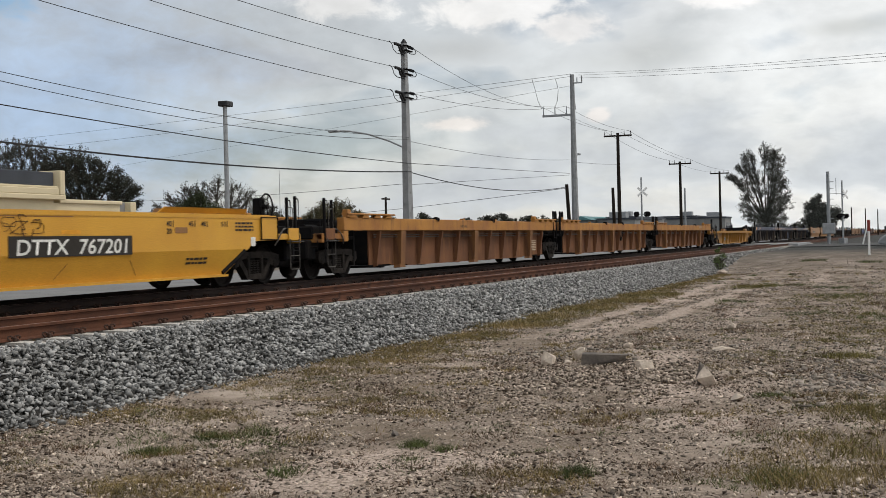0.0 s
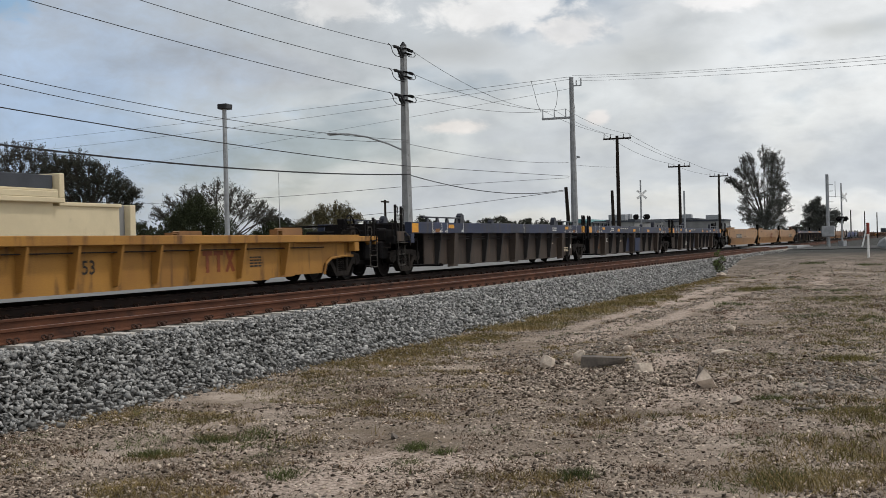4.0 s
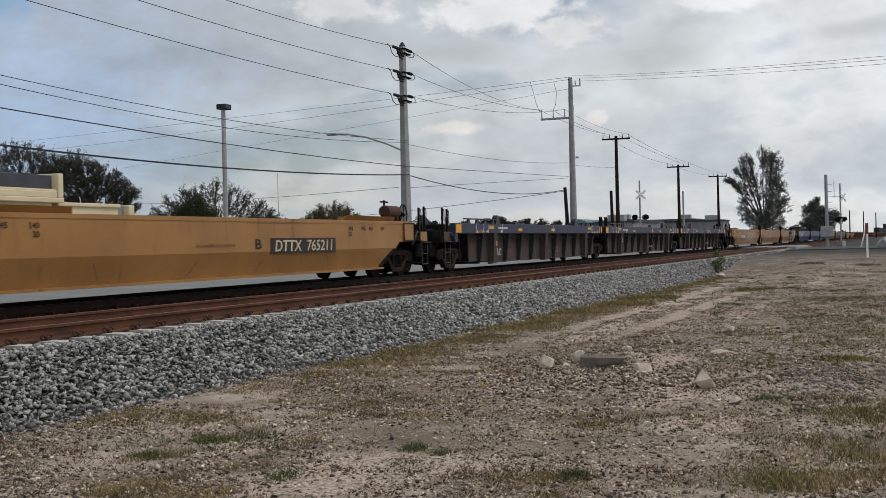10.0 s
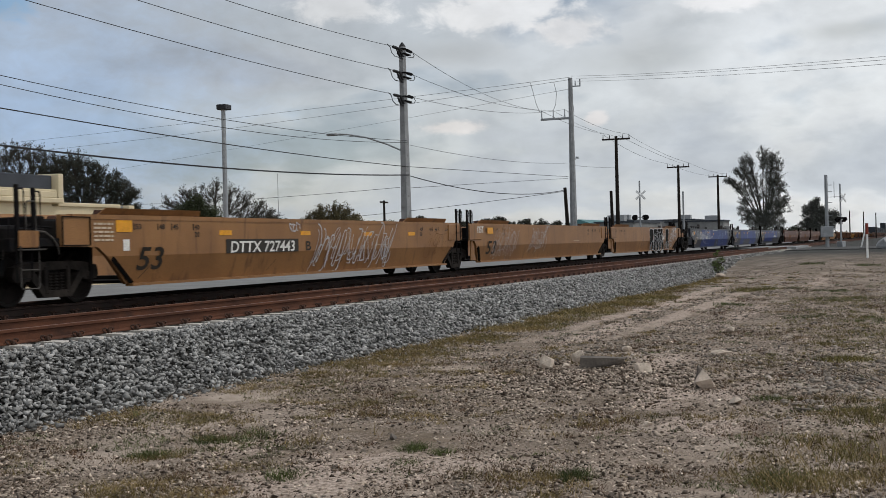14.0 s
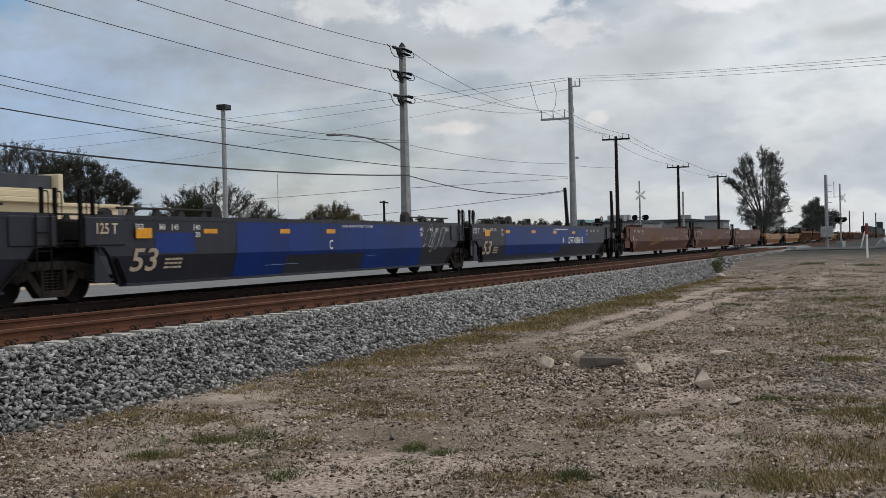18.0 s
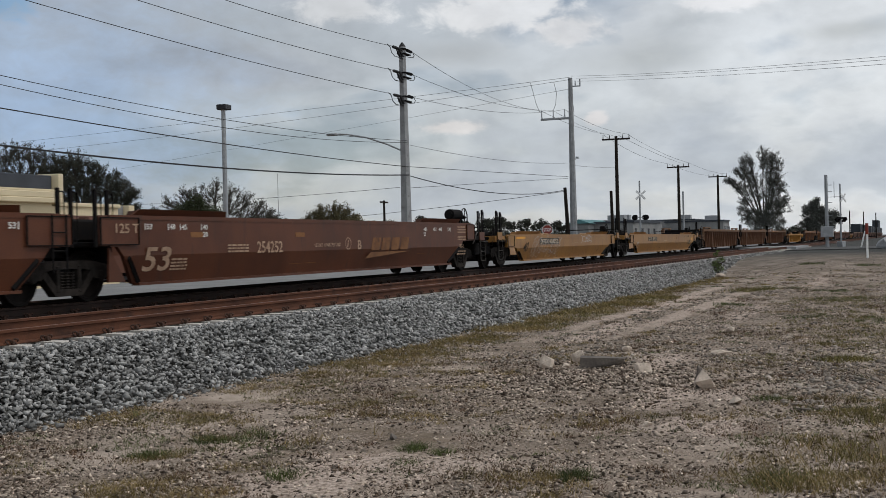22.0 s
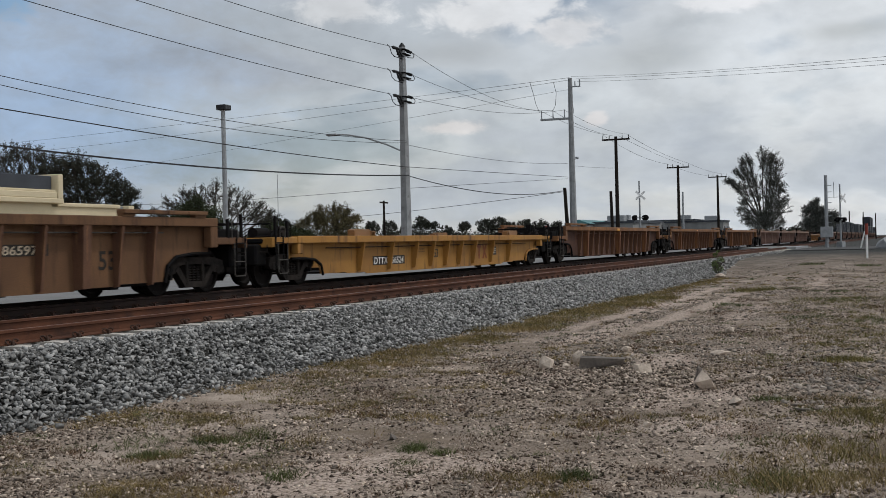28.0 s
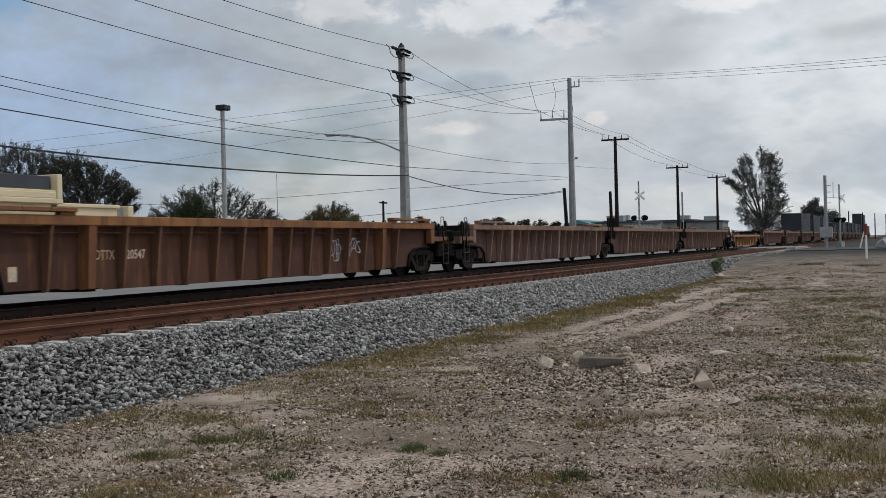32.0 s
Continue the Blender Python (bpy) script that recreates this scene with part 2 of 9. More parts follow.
STEPSTEEL = surface("worn_step_steel", (0.11, 0.10, 0.09), (0.045, 0.04, 0.036), 6, 0.6, metal=0.2, bump=0.05)
WHITE = plain("white_stencil_paint", (0.72, 0.71, 0.67))
CREAM = plain("cream_stencil_paint", (0.55, 0.45, 0.33))
DARKINK = plain("dark_stencil_paint", (0.03, 0.025, 0.02))
TAN = surface("faded_tan_logo_paint", (0.24, 0.118, 0.045), (0.15, 0.072, 0.034), 2.5, 0.7, third=(0.09, 0.04, 0.028), third_at=0.6, bump=0.03)
FADED = surface("faded_buff_stencil_paint", (0.43, 0.30, 0.21), (0.31, 0.205, 0.14), 5, 0.7, bump=0.02)
LOGO_DULL = surface("dull_gold_logo_paint", (0.19, 0.088, 0.034), (0.12, 0.055, 0.026), 2.5, 0.7, third=(0.08, 0.034, 0.022), third_at=0.6, bump=0.03)
REDLOGO = plain("faded_red_logo_paint", (0.22, 0.06, 0.022))
REFLECT = plain("amber_reflector_sheet", (0.72, 0.32, 0.02), 0.4)
SCRAWL = plain("spray_paint_white", (0.55, 0.56, 0.58))
SCRAWL_BLUE = plain("spray_paint_pale_blue", (0.25, 0.32, 0.48))
SCRAWL_RED = plain("spray_paint_red", (0.36, 0.07, 0.05))
SCRAWL_DARK = plain("spray_paint_dark", (0.12, 0.06, 0.015))
BOXGREY = surface("grey_container_paint", (0.075, 0.08, 0.09), (0.055, 0.06, 0.068), 0.8, 0.6, streak=1, third=(0.09, 0.08, 0.07), bump=0.05)
BOXDARK = surface("dark_container_paint", (0.035, 0.04, 0.05), (0.026, 0.03, 0.037), 0.8, 0.6, streak=1, third=(0.05, 0.045, 0.04), bump=0.05)

RAIL = surface("rusty_rail_web", (0.105, 0.042, 0.023), (0.062, 0.026, 0.016), 1.2, 0.85, bump=0.15, third=(0.045, 0.022, 0.016), third_at=0.6)
RAILTOP = surface("worn_rail_head", (0.21, 0.11, 0.072), (0.15, 0.075, 0.05), 2, 0.45, metal=0.4, bump=0.03)
TIE = surface("pale_concrete_tie", (0.50, 0.47, 0.43), (0.38, 0.35, 0.31), 5, 0.9, third=(0.16, 0.10, 0.07), third_at=0.62)
CLIP_STEEL = surface("rusty_spring_clip", (0.06, 0.033, 0.024), (0.04, 0.024, 0.019), 8, 0.8)
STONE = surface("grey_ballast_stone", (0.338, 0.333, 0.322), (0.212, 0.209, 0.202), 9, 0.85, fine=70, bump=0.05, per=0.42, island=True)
# lower stones and bed are darkened to paint the shade in the gaps
STONE_LOW = surface("gap_dark_lower_ballast_stone", (0.18, 0.178, 0.17), (0.10, 0.098, 0.093), 9, 0.9, fine=70, bump=0.12, per=0.6, island=True)
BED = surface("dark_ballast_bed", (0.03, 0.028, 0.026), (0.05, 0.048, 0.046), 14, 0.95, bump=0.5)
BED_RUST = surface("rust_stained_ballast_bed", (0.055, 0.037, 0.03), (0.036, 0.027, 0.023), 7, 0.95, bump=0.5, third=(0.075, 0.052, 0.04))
# bed, rails and ties of the train's track: its shadow put into the colour
BED_SHADE = surface("shade_dark_ballast_bed", (0.024, 0.020, 0.018), (0.016, 0.0135, 0.012), 7, 0.95, bump=0.5)
RAIL_DARK = surface("shade_dark_rail_web", (0.034, 0.021, 0.017), (0.022, 0.015, 0.013), 3, 0.85, bump=0.15)
TIE_DARK = surface("shade_dark_tie", (0.07, 0.055, 0.045), (0.035, 0.029, 0.025), 5, 0.9)
ASPHALT = surface("pale_worn_asphalt", (0.20, 0.20, 0.20), (0.16, 0.16, 0.158), 0.6, 0.9, fine=40, bump=0.2)
CONCRETE = surface("weathered_concrete", (0.30, 0.305, 0.31), (0.22, 0.225, 0.23), 1.5, 0.85, third=(0.16, 0.16, 0.16))
DARKROAD = surface("worn_dark_asphalt", (0.075, 0.074, 0.072), (0.055, 0.054, 0.053), 0.6, 0.9, fine=40, bump=0.2)
GALV = surface("galvanised_steel", (0.33, 0.34, 0.35), (0.26, 0.27, 0.28), 4, 0.5, metal=0.5)
POLEWOOD = surface("dark_creosoted_wood", (0.028, 0.022, 0.018), (0.016, 0.013, 0.011), 3, 0.9, stretch=(3, 3, 0.3), spec=0.1)
DARKGLASS = surface("dark_lamp_glass", (0.03, 0.03, 0.033), (0.02, 0.02, 0.022), 3, 0.25)
CABLE = surface("black_cable", (0.022, 0.022, 0.024), (0.03, 0.03, 0.032), 3, 0.6)
STUCCO = surface("cream_stucco", (0.62, 0.53, 0.36), (0.55, 0.47, 0.32), 0.8, 0.9, third=(0.42, 0.36, 0.26), third_at=0.7)
ROOFGREY = surface("dark_blue_grey_roof_metal", (0.06, 0.066, 0.078), (0.045, 0.05, 0.06), 0.9, 0.7)
TEAL = surface("teal_shed_cladding", (0.10, 0.22, 0.23), (0.08, 0.17, 0.18), 0.7, 0.7)
FARWALL = surface("pale_far_wall", (0.25, 0.25, 0.245), (0.18, 0.18, 0.18), 0.4, 0.9)
SIGNWHITE = surface("white_sign_sheet", (0.75, 0.75, 0.74), (0.66, 0.66, 0.65), 4, 0.5)
SIGNRED = surface("red_marker_sheet", (0.24, 0.045, 0.03), (0.18, 0.038, 0.027), 4, 0.5)
ROCK = surface("weathered_limestone_rock", (0.60, 0.51, 0.42), (0.42, 0.345, 0.28), 7, 0.95, bump=0.5, third=(0.17, 0.13, 0.105), third_at=0.64, fine=30)
DARKROCK = surface("broken_asphalt_slab", (0.17, 0.145, 0.125), (0.105, 0.092, 0.082), 6, 0.95, bump=0.4, fine=30)
DARKPEBBLE = surface("dark_brown_gravel", (0.11, 0.08, 0.06), (0.05, 0.037, 0.028), 6, 0.95, per=0.7, island=True)
PEBBLE = surface("pale_limestone_gravel", (0.47, 0.395, 0.325), (0.25, 0.20, 0.16), 6, 0.95, per=0.7, island=True)
GREYPEBBLE = surface("grey_lot_gravel", (0.31, 0.27, 0.23), (0.165, 0.143, 0.122), 6, 0.95, per=0.45, island=True)
DRYGRASS = leafy("dry_straw_grass", (0.26, 0.19, 0.085), (0.115, 0.093, 0.038), 2.2)
BROWNWEED = leafy("withered_brown_weed", (0.125, 0.066, 0.036), (0.055, 0.042, 0.02), 3.0)
OLIVEGRASS = leafy("olive_yellow_grass", (0.175, 0.146, 0.05), (0.095, 0.088, 0.028), 2.5)
GREENGRASS = leafy("green_weed", (0.10, 0.118, 0.04), (0.05, 0.064, 0.023), 3.0)
BUSH_LEAF = leafy("pale_green_bush_leaf", (0.115, 0.15, 0.055), (0.06, 0.085, 0.032), 3.0)
BARK = surface("grey_brown_bark", (0.07, 0.058, 0.048), (0.045, 0.038, 0.032), 4, 0.95, bump=0.4)
LEAF = leafy("dark_oak_leaf", (0.055, 0.056, 0.042), (0.033, 0.036, 0.028), 0.6, 0.3)
LEAF_THIN = leafy("grey_green_thin_leaf", (0.088, 0.084, 0.068), (0.05, 0.05, 0.042), 0.6, 0.3)
LEAF_PINE = leafy("dark_casuarina_needles", (0.125, 0.13, 0.118), (0.08, 0.085, 0.078), 0.6, 0.12)
LEAF_WARM = leafy("olive_thin_leaf", (0.15, 0.125, 0.065), (0.085, 0.075, 0.042))
LEAF_DEEP = leafy("deep_green_leaf", (0.045, 0.054, 0.026), (0.03, 0.037, 0.018), 0.6, 0.25)


SAND_PATCHES = [(7.9, 4.0, 1.1, 1.1), (8.6, 3.6, 1.0, 1.3), (9.3, 5.2, 1.1, 0.5), (13.0, 2.4, 1.8, 0.6), (11.0, 1.7, 0.9, 0.7), (22.0, 5.2, 5.0, 0.5), (32.0, 5.6, 8.0, 0.6), (28.0, 3.4, 7.0, 0.5),
                (31.0, 5.95, 15.0, 0.42), (31.0, 4.65, 15.0, 0.42), (13.1, 1.8, 1.3, 0.55), (16.7, 3.1, 1.4, 0.5), (40.0, 6.0, 7.0, 0.4), (44.0, 3.0, 9.0, 0.5)]


def ground_material():
    m = bpy.data.materials.new("sandy_gravel_ground")
    t, b = nodes_of(m)
    tc = t.nodes.new("ShaderNodeTexCoord")

    def noise_ramp(scale, detail, stops, loc=0.0, rough=0.6):
        mp = t.nodes.new("ShaderNodeMapping")
        mp.inputs["Location"].default_value = (loc, loc * 0.7, 0)
        t.links.new(tc.outputs["Object"], mp.inputs[0])
        n = t.nodes.new("ShaderNodeTexNoise")
        n.inputs["Scale"].default_value, n.inputs["Detail"].default_value, n.inputs["Roughness"].default_value = scale, detail, rough
        t.links.new(mp.outputs[0], n.inputs["Vector"])
        r = t.nodes.new("ShaderNodeValToRGB")
        while len(r.color_ramp.elements) < len(stops):
            r.color_ramp.elements.new(0.5)
        for e, (p, c) in zip(r.color_ramp.elements, stops):
            e.position, e.color = p, (*c, 1)
        t.links.new(n.outputs["Fac"], r.inputs[0])
        return r.outputs[0], n.outputs["Fac"]

    def mix(f, a, c):
        x = t.nodes.new("ShaderNodeMix")
        x.data_type = "RGBA"
        t.links.new(f, x.inputs[0])
        t.links.new(a, x.inputs[6])
        t.links.new(c, x.inputs[7])
        return x.outputs[2]
    sand, _ = noise_ramp(0.9, 8, [(0.34, (0.15, 0.116, 0.088)), (0.5, (0.26, 0.206, 0.163)), (0.62, (0.42, 0.348, 0.287))])
    straw, _ = noise_ramp(2.5, 8, [(0.3, (0.055, 0.04, 0.025)), (0.7, (0.15, 0.11, 0.065))], 5)
    sel, _ = noise_ramp(0.55, 9, [(0.5, (0, 0, 0)), (0.68, (0.9, 0.9, 0.9))], 11, 0.68)
    grit, gf = noise_ramp(38, 5, [(0.40, (0.055, 0.042, 0.033)), (0.5, (0.18, 0.142, 0.112)), (0.6, (0.40, 0.335, 0.28))], 2)
    _, edge_f = noise_ramp(3.5, 8, [(0, (0, 0, 0)), (1, (1, 1, 1))], 13, 0.7)
    gsel, _ = noise_ramp(1.7, 6, [(0.4, (0.1, 0.1, 0.1)), (0.6, (0.7, 0.7, 0.7))], 8)
    col = mix(gsel, mix(sel, sand, straw), grit)
    pale, _ = noise_ramp(30, 4, [(0.38, (0.17, 0.13, 0.1)), (0.5, (0.42, 0.338, 0.282)), (0.62, (0.58, 0.475, 0.405))], 4)
    for sx, sy, rx, ry in SAND_PATCHES:
        mp = t.nodes.new("ShaderNodeMapping")
        mp.inputs["Location"].default_value, mp.inputs["Scale"].default_value = (-sx / rx, -sy / ry, 0), (1 / rx, 1 / ry, 0)
        t.links.new(tc.outputs["Object"], mp.inputs[0])
        gr = t.nodes.new("ShaderNodeTexGradient")
        gr.gradient_type = "SPHERICAL"
        t.links.new(mp.outputs[0], gr.inputs[0])
        ad = t.nodes.new("ShaderNodeMath")
        ad.operation = "MULTIPLY_ADD"
        t.links.new(edge_f, ad.inputs[0])
        ad.inputs[1].default_value = 1.6
        ad.inputs[2].default_value = -0.8
        su = t.nodes.new("ShaderNodeMath")
        su.operation = "ADD"
        t.links.new(gr.outputs["Fac"], su.inputs[0])
        t.links.new(ad.outputs[0], su.inputs[1])
        rr = t.nodes.new("ShaderNodeMapRange")
        rr.inputs["From Min"].default_value, rr.inputs["From Max"].default_value, rr.inputs["To Max"].default_value = 0.26, 0.56, 0.78
        t.links.new(su.outputs[0], rr.inputs[0])
        col = mix(rr.outputs[0], col, pale)
    # dull weedy ground past the road crossing
    sp = t.nodes.new("ShaderNodeSeparateXYZ")
    t.links.new(tc.outputs["Object"], sp.inputs[0])
    fr = t.nodes.new("ShaderNodeMapRange")
    fr.inputs["From Min"].default_value, fr.inputs["From Max"].default_value = 50.0, 88.0
    t.links.new(sp.outputs["X"], fr.inputs[0])
    weedy, _ = noise_ramp(0.25, 6, [(0.35, (0.036, 0.037, 0.035)), (0.65, (0.072, 0.071, 0.067))], 21)
    col = mix(fr.outputs[0], col, weedy)
    t.links.new(col, b.inputs["Base Color"])
    b.inputs["Roughness"].default_value = 0.97
    b.inputs["Specular IOR Level"].default_value = 0.1
    bp = t.nodes.new("ShaderNodeBump")
    bp.inputs["Strength"].default_value, bp.inputs["Distance"].default_value = 0.6, 0.03
    t.links.new(gf, bp.inputs["Height"])
    t.links.new(bp.outputs[0], b.inputs["Normal"])
    return m


SAND = ground_material()

# ------------------------------------------------------------------ mesh tools


class Shape:
    """Collects faces for one mesh."""

    def __init__(self):
        self.v, self.f = [], []

    def add(self, verts, faces):
        n = len(self.v)
        self.v += [tuple(p) for p in verts]
        self.f += [tuple(i + n for i in f) for f in faces]
        return self

    def box(self, x0, x1, y0, y1, z0, z1, c=0.0):
        if c <= 0:
            return self.add([(x, y, z) for z in (z0, z1) for y in (y0, y1) for x in (x0, x1)],
                            [(0, 2, 3, 1), (4, 5, 7, 6), (0, 1, 5, 4), (2, 6, 7, 3), (0, 4, 6, 2), (1, 3, 7, 5)])
        c = min(c, (x1 - x0) / 3, (y1 - y0) / 3, (z1 - z0) / 3)
        ring = [(x0 + c, y0), (x1 - c, y0), (x1, y0 + c), (x1, y1 - c), (x1 - c, y1), (x0 + c, y1), (x0, y1 - c), (x0, y0 + c)]
        inner = [(min(max(x, x0 + c), x1 - c), min(max(y, y0 + c), y1 - c)) for x, y in ring]
        vs = [(*p, z0) for p in inner] + [(*p, z0 + c) for p in ring] + [(*p, z1 - c) for p in ring] + [(*p, z1) for p in inner]
        fs = [tuple(range(7, -1, -1)), tuple(range(24, 32))]
        for k in range(3):
            for i in range(8):
                j = (i + 1) % 8
                fs.append((k * 8 + i, k * 8 + j, k * 8 + 8 + j, k * 8 + 8 + i))
        return self.add(vs, fs)

    def prism(self, outline, y0, y1):
        """An outline of (x, z), counter-clockwise seen from -y, drawn out from y0 to y1."""
        n = len(outline)
        vs = [(x, y0, z) for x, z in outline] + [(x, y1, z) for x, z in outline]
        fs = [tuple(range(n)), tuple(range(2 * n - 1, n - 1, -1))]
        fs += [(i, i + n, (i + 1) % n + n, (i + 1) % n) for i in range(n)]
        return self.add(vs, fs)

    def run(self, profile, x0, x1):
        """A closed profile of (y, z) drawn along x."""
        n = len(profile)
        vs = [(x0, y, z) for y, z in profile] + [(x1, y, z) for y, z in profile]
        fs = [tuple(range(n - 1, -1, -1)), tuple(range(n, 2 * n))]
        fs += [(i, (i + 1) % n, (i + 1) % n + n, i + n) for i in range(n)]
        return self.add(vs, fs)

    def rod(self, a, b, r, n=8, r2=None):
        a, b = Vector(a), Vector(b)
        q = (b - a).to_track_quat("Z", "Y")
        r2 = r if r2 is None else r2
        ring = [(math.cos(2 * math.pi * i / n), math.sin(2 * math.pi * i / n)) for i in range(n)]
        vs = [a + q @ Vector((c * r, s * r, 0)) for c, s in ring] + [b + q @ Vector((c * r2, s * r2, 0)) for c, s in ring]
        fs = [tuple(range(n - 1, -1, -1)), tuple(range(n, 2 * n))]
        fs += [(i, (i + 1) % n, (i + 1) % n + n, i + n) for i in range(n)]
        return self.add(vs, fs)

    def tube(self, pts, r, n=6):
        pts = [Vector(p) for p in pts]
        vs, fs = [], []
        for i, p in enumerate(pts):
            d = (pts[min(i + 1, len(pts) - 1)] - pts[max(i - 1, 0)]).normalized()
            q = d.to_track_quat("Z", "Y")
            vs += [p + q @ Vector((math.cos(2 * math.pi * k / n) * r, math.sin(2 * math.pi * k / n) * r, 0)) for k in range(n)]
        for i in range(len(pts) - 1):
            fs += [(i * n + k, i * n + (k + 1) % n, (i + 1) * n + (k + 1) % n, (i + 1) * n + k) for k in range(n)]
        fs += [tuple(range(n - 1, -1, -1)), tuple(range((len(pts) - 1) * n, len(pts) * n))]
        return self.add(vs, fs)

    def lathe(self, profile, centre, n=20):
        """A closed profile of (radius, y) turned round the y axis through centre."""
        m = len(profile)
        cx, cy, cz = centre
        vs, fs = [], []
        for i in range(n):
            a = 2 * math.pi * i / n
            vs += [(cx + r * math.cos(a), cy + y, cz + r * math.sin(a)) for r, y in profile]
        for i in range(n):
            j = (i + 1) % n
            fs += [(i * m + k, i * m + (k + 1) % m, j * m + (k + 1) % m, j * m + k) for k in range(m)]
        return self.add(vs, fs)

    def mesh(self, name, material, smooth=False):
        me = bpy.data.meshes.new(name)
        me.from_pydata(self.v, [], self.f)
        bm = bmesh.new()
        bm.from_mesh(me)
        bmesh.ops.recalc_face_normals(bm, faces=bm.faces)
        bm.to_mesh(me)
        bm.free()
        me.materials.append(material)
        if smooth:
            me.polygons.foreach_set("use_smooth", [True] * len(me.polygons))
        return me


CACHE = {}


def cached(key, build, name, material, smooth=False):
    """One mesh for all alike parts."""
    k = (key, material.name)
    if k not in CACHE:
        CACHE[k] = build().mesh(name, material, smooth)
    return CACHE[k]


def part(name, mesh, parent, label="", at=None):
    ob = new(name, mesh)
    ob.parent = parent
    if at is not None:
        ob.matrix_basis = at
    if label:
        ob["label"] = label
    return ob


def raw_mesh(name, verts, faces, material, smooth=False):
    """A large mesh straight from arrays of triangles or quads."""
    me = bpy.data.meshes.new(name)
    verts, faces = np.asarray(verts, np.float32), np.asarray(faces, np.int32)
    k = faces.shape[1]
    me.vertices.add(len(verts))
    me.vertices.foreach_set("co", verts.ravel())
    me.loops.add(faces.size)
    me.loops.foreach_set("vertex_index", faces.ravel())
    me.polygons.add(len(faces))
    me.polygons.foreach_set("loop_start", np.arange(len(faces), dtype=np.int32) * k)
    me.polygons.foreach_set("loop_total", np.full(len(faces), k, np.int32))
    if smooth:
        me.polygons.foreach_set("use_smooth", [True] * len(faces))
    me.update(calc_edges=True)
    me.validate()
    me.materials.append(material)
    return me


FONT, GLYPHS = {}, {}
WORDS = ("200-S", "LD LMT 118400 PER UNIT", "STOP", "52,600 LBS. MAX. GROSS WT. FOR 20 FT CONTAINERS", "53,900 LBS. MAX. GROSS WT. PER 20 FT CONTAINERS", "LD LMT 115900 PER UNIT", "DTTX 888618 B", "STACKTRAIN", "DTTX  767201", "CONTAINER", "DTTX", "DTTX  467019", "53", "48", "45", "40", "20", "C", "A", "B", "125-T", "125T", "125 T", "888676", "DTTX  765211", "SFLC", "9188", "DTTX 727443",
         "DTTX888618", "254252", "DTTX 458955", "DTTX  470019", "DTTX 86597", "DTTX 466524", "20547")
for word in WORDS:
    cu = bpy.data.curves.new("writing", "FONT")
    cu.body, cu.size, cu.resolution_u, cu.offset = word, 1.0, 3, 0.014
    ob = new("writing", cu)
    bpy.context.view_layer.update()
    GLYPHS[word] = bpy.data.meshes.new_from_object(ob.evaluated_get(bpy.context.evaluated_depsgraph_get()))
    bpy.data.objects.remove(ob)


def letters(text, height, width):
    """A flat mesh of writing, upright in the xz plane and facing -y, its lower left corner at the origin."""
    key = (text, round(height, 3), round(width, 3))
    if key not in FONT:
        me = GLYPHS[text].copy()
        co = np.zeros(len(me.vertices) * 3, np.float32)
        me.vertices.foreach_get("co", co)
        co = co.reshape(-1, 3)
        lo, hi = co.min(0), co.max(0)
        out = np.zeros_like(co)
        out[:, 0] = (co[:, 0] - lo[0]) * width / max(hi[0] - lo[0], 1e-4)
        out[:, 2] = (co[:, 1] - lo[1]) * height / max(hi[1] - lo[1], 1e-4)
        if text.startswith("DTTX ") and height > 0.12:
            out[:, 0] = out[:, 0] * (1 - 0.16 * height / width) + out[:, 2] * 0.16    # slanted stencil
        me.vertices.foreach_set("co", out.ravel())
        me.update()
        FONT[key] = me
    return FONT[key]

# ------------------------------------------------------------------ ground, road and track
NEAR_RAIL = 9.749                      # y of the nearest rail
NEAR_TRACK = NEAR_RAIL + 0.7535        # y of the empty track's middle
TRAIN_TRACK = NEAR_TRACK + 3.981       # y of the train's track
GROUND = -0.785
rng = np.random.default_rng(7)


def ease(a, b, x):
    k = min(max((x - a) / (b - a), 0.0), 1.0)
    return k * k * (3 - 2 * k)


def ground_at(x, y):
    z = GROUND + 0.5 * ease(40, 64, x + 0.6 * min(0, y - 6) - 11 * ease(4.0, 7.2, y))
    if -5 < x < 120 and -40 < y < 10:
        p = Vector((x, y, 0))
        k = 1.0 - ease(6.9, 7.8, y)
        z += k * (0.05 * noise.noise(p * 0.45) + 0.03 * noise.noise(p * 1.6) + 0.012 * noise.noise(p * 5.0))
    return z


def make_ground():
    xs = [-3000, -1000, -300, -100, -40, -15, -4, 1, 4] + list(np.arange(5.2, 40, 0.16)) + list(np.arange(40, 80, 0.6)) + list(np.arange(80, 120, 4)) + [130, 160, 200, 300, 500, 1000, 2000, 4500]
    ys = [-3000, -1000, -300, -100, -40, -15, -8, -4] + list(np.arange(-2.5, 8.6, 0.16)) + [9, 10, 14, 18, 24, 30, 40, 60, 100, 200, 400, 1000, 3000]
    vs = [(x, y, ground_at(x, y)) for y in ys for x in xs]
    n = len(xs)
    fs = [(j * n + i, j * n + i + 1, (j + 1) * n + i + 1, (j + 1) * n + i) for j in range(len(ys) - 1) for i in range(n - 1)]
    ob = new("ground", raw_mesh("ground", vs, fs, SAND, True))
    tagged(ob, "pale sandy gravel lot with dry grass patches", "ground", kind="structure")


make_ground()

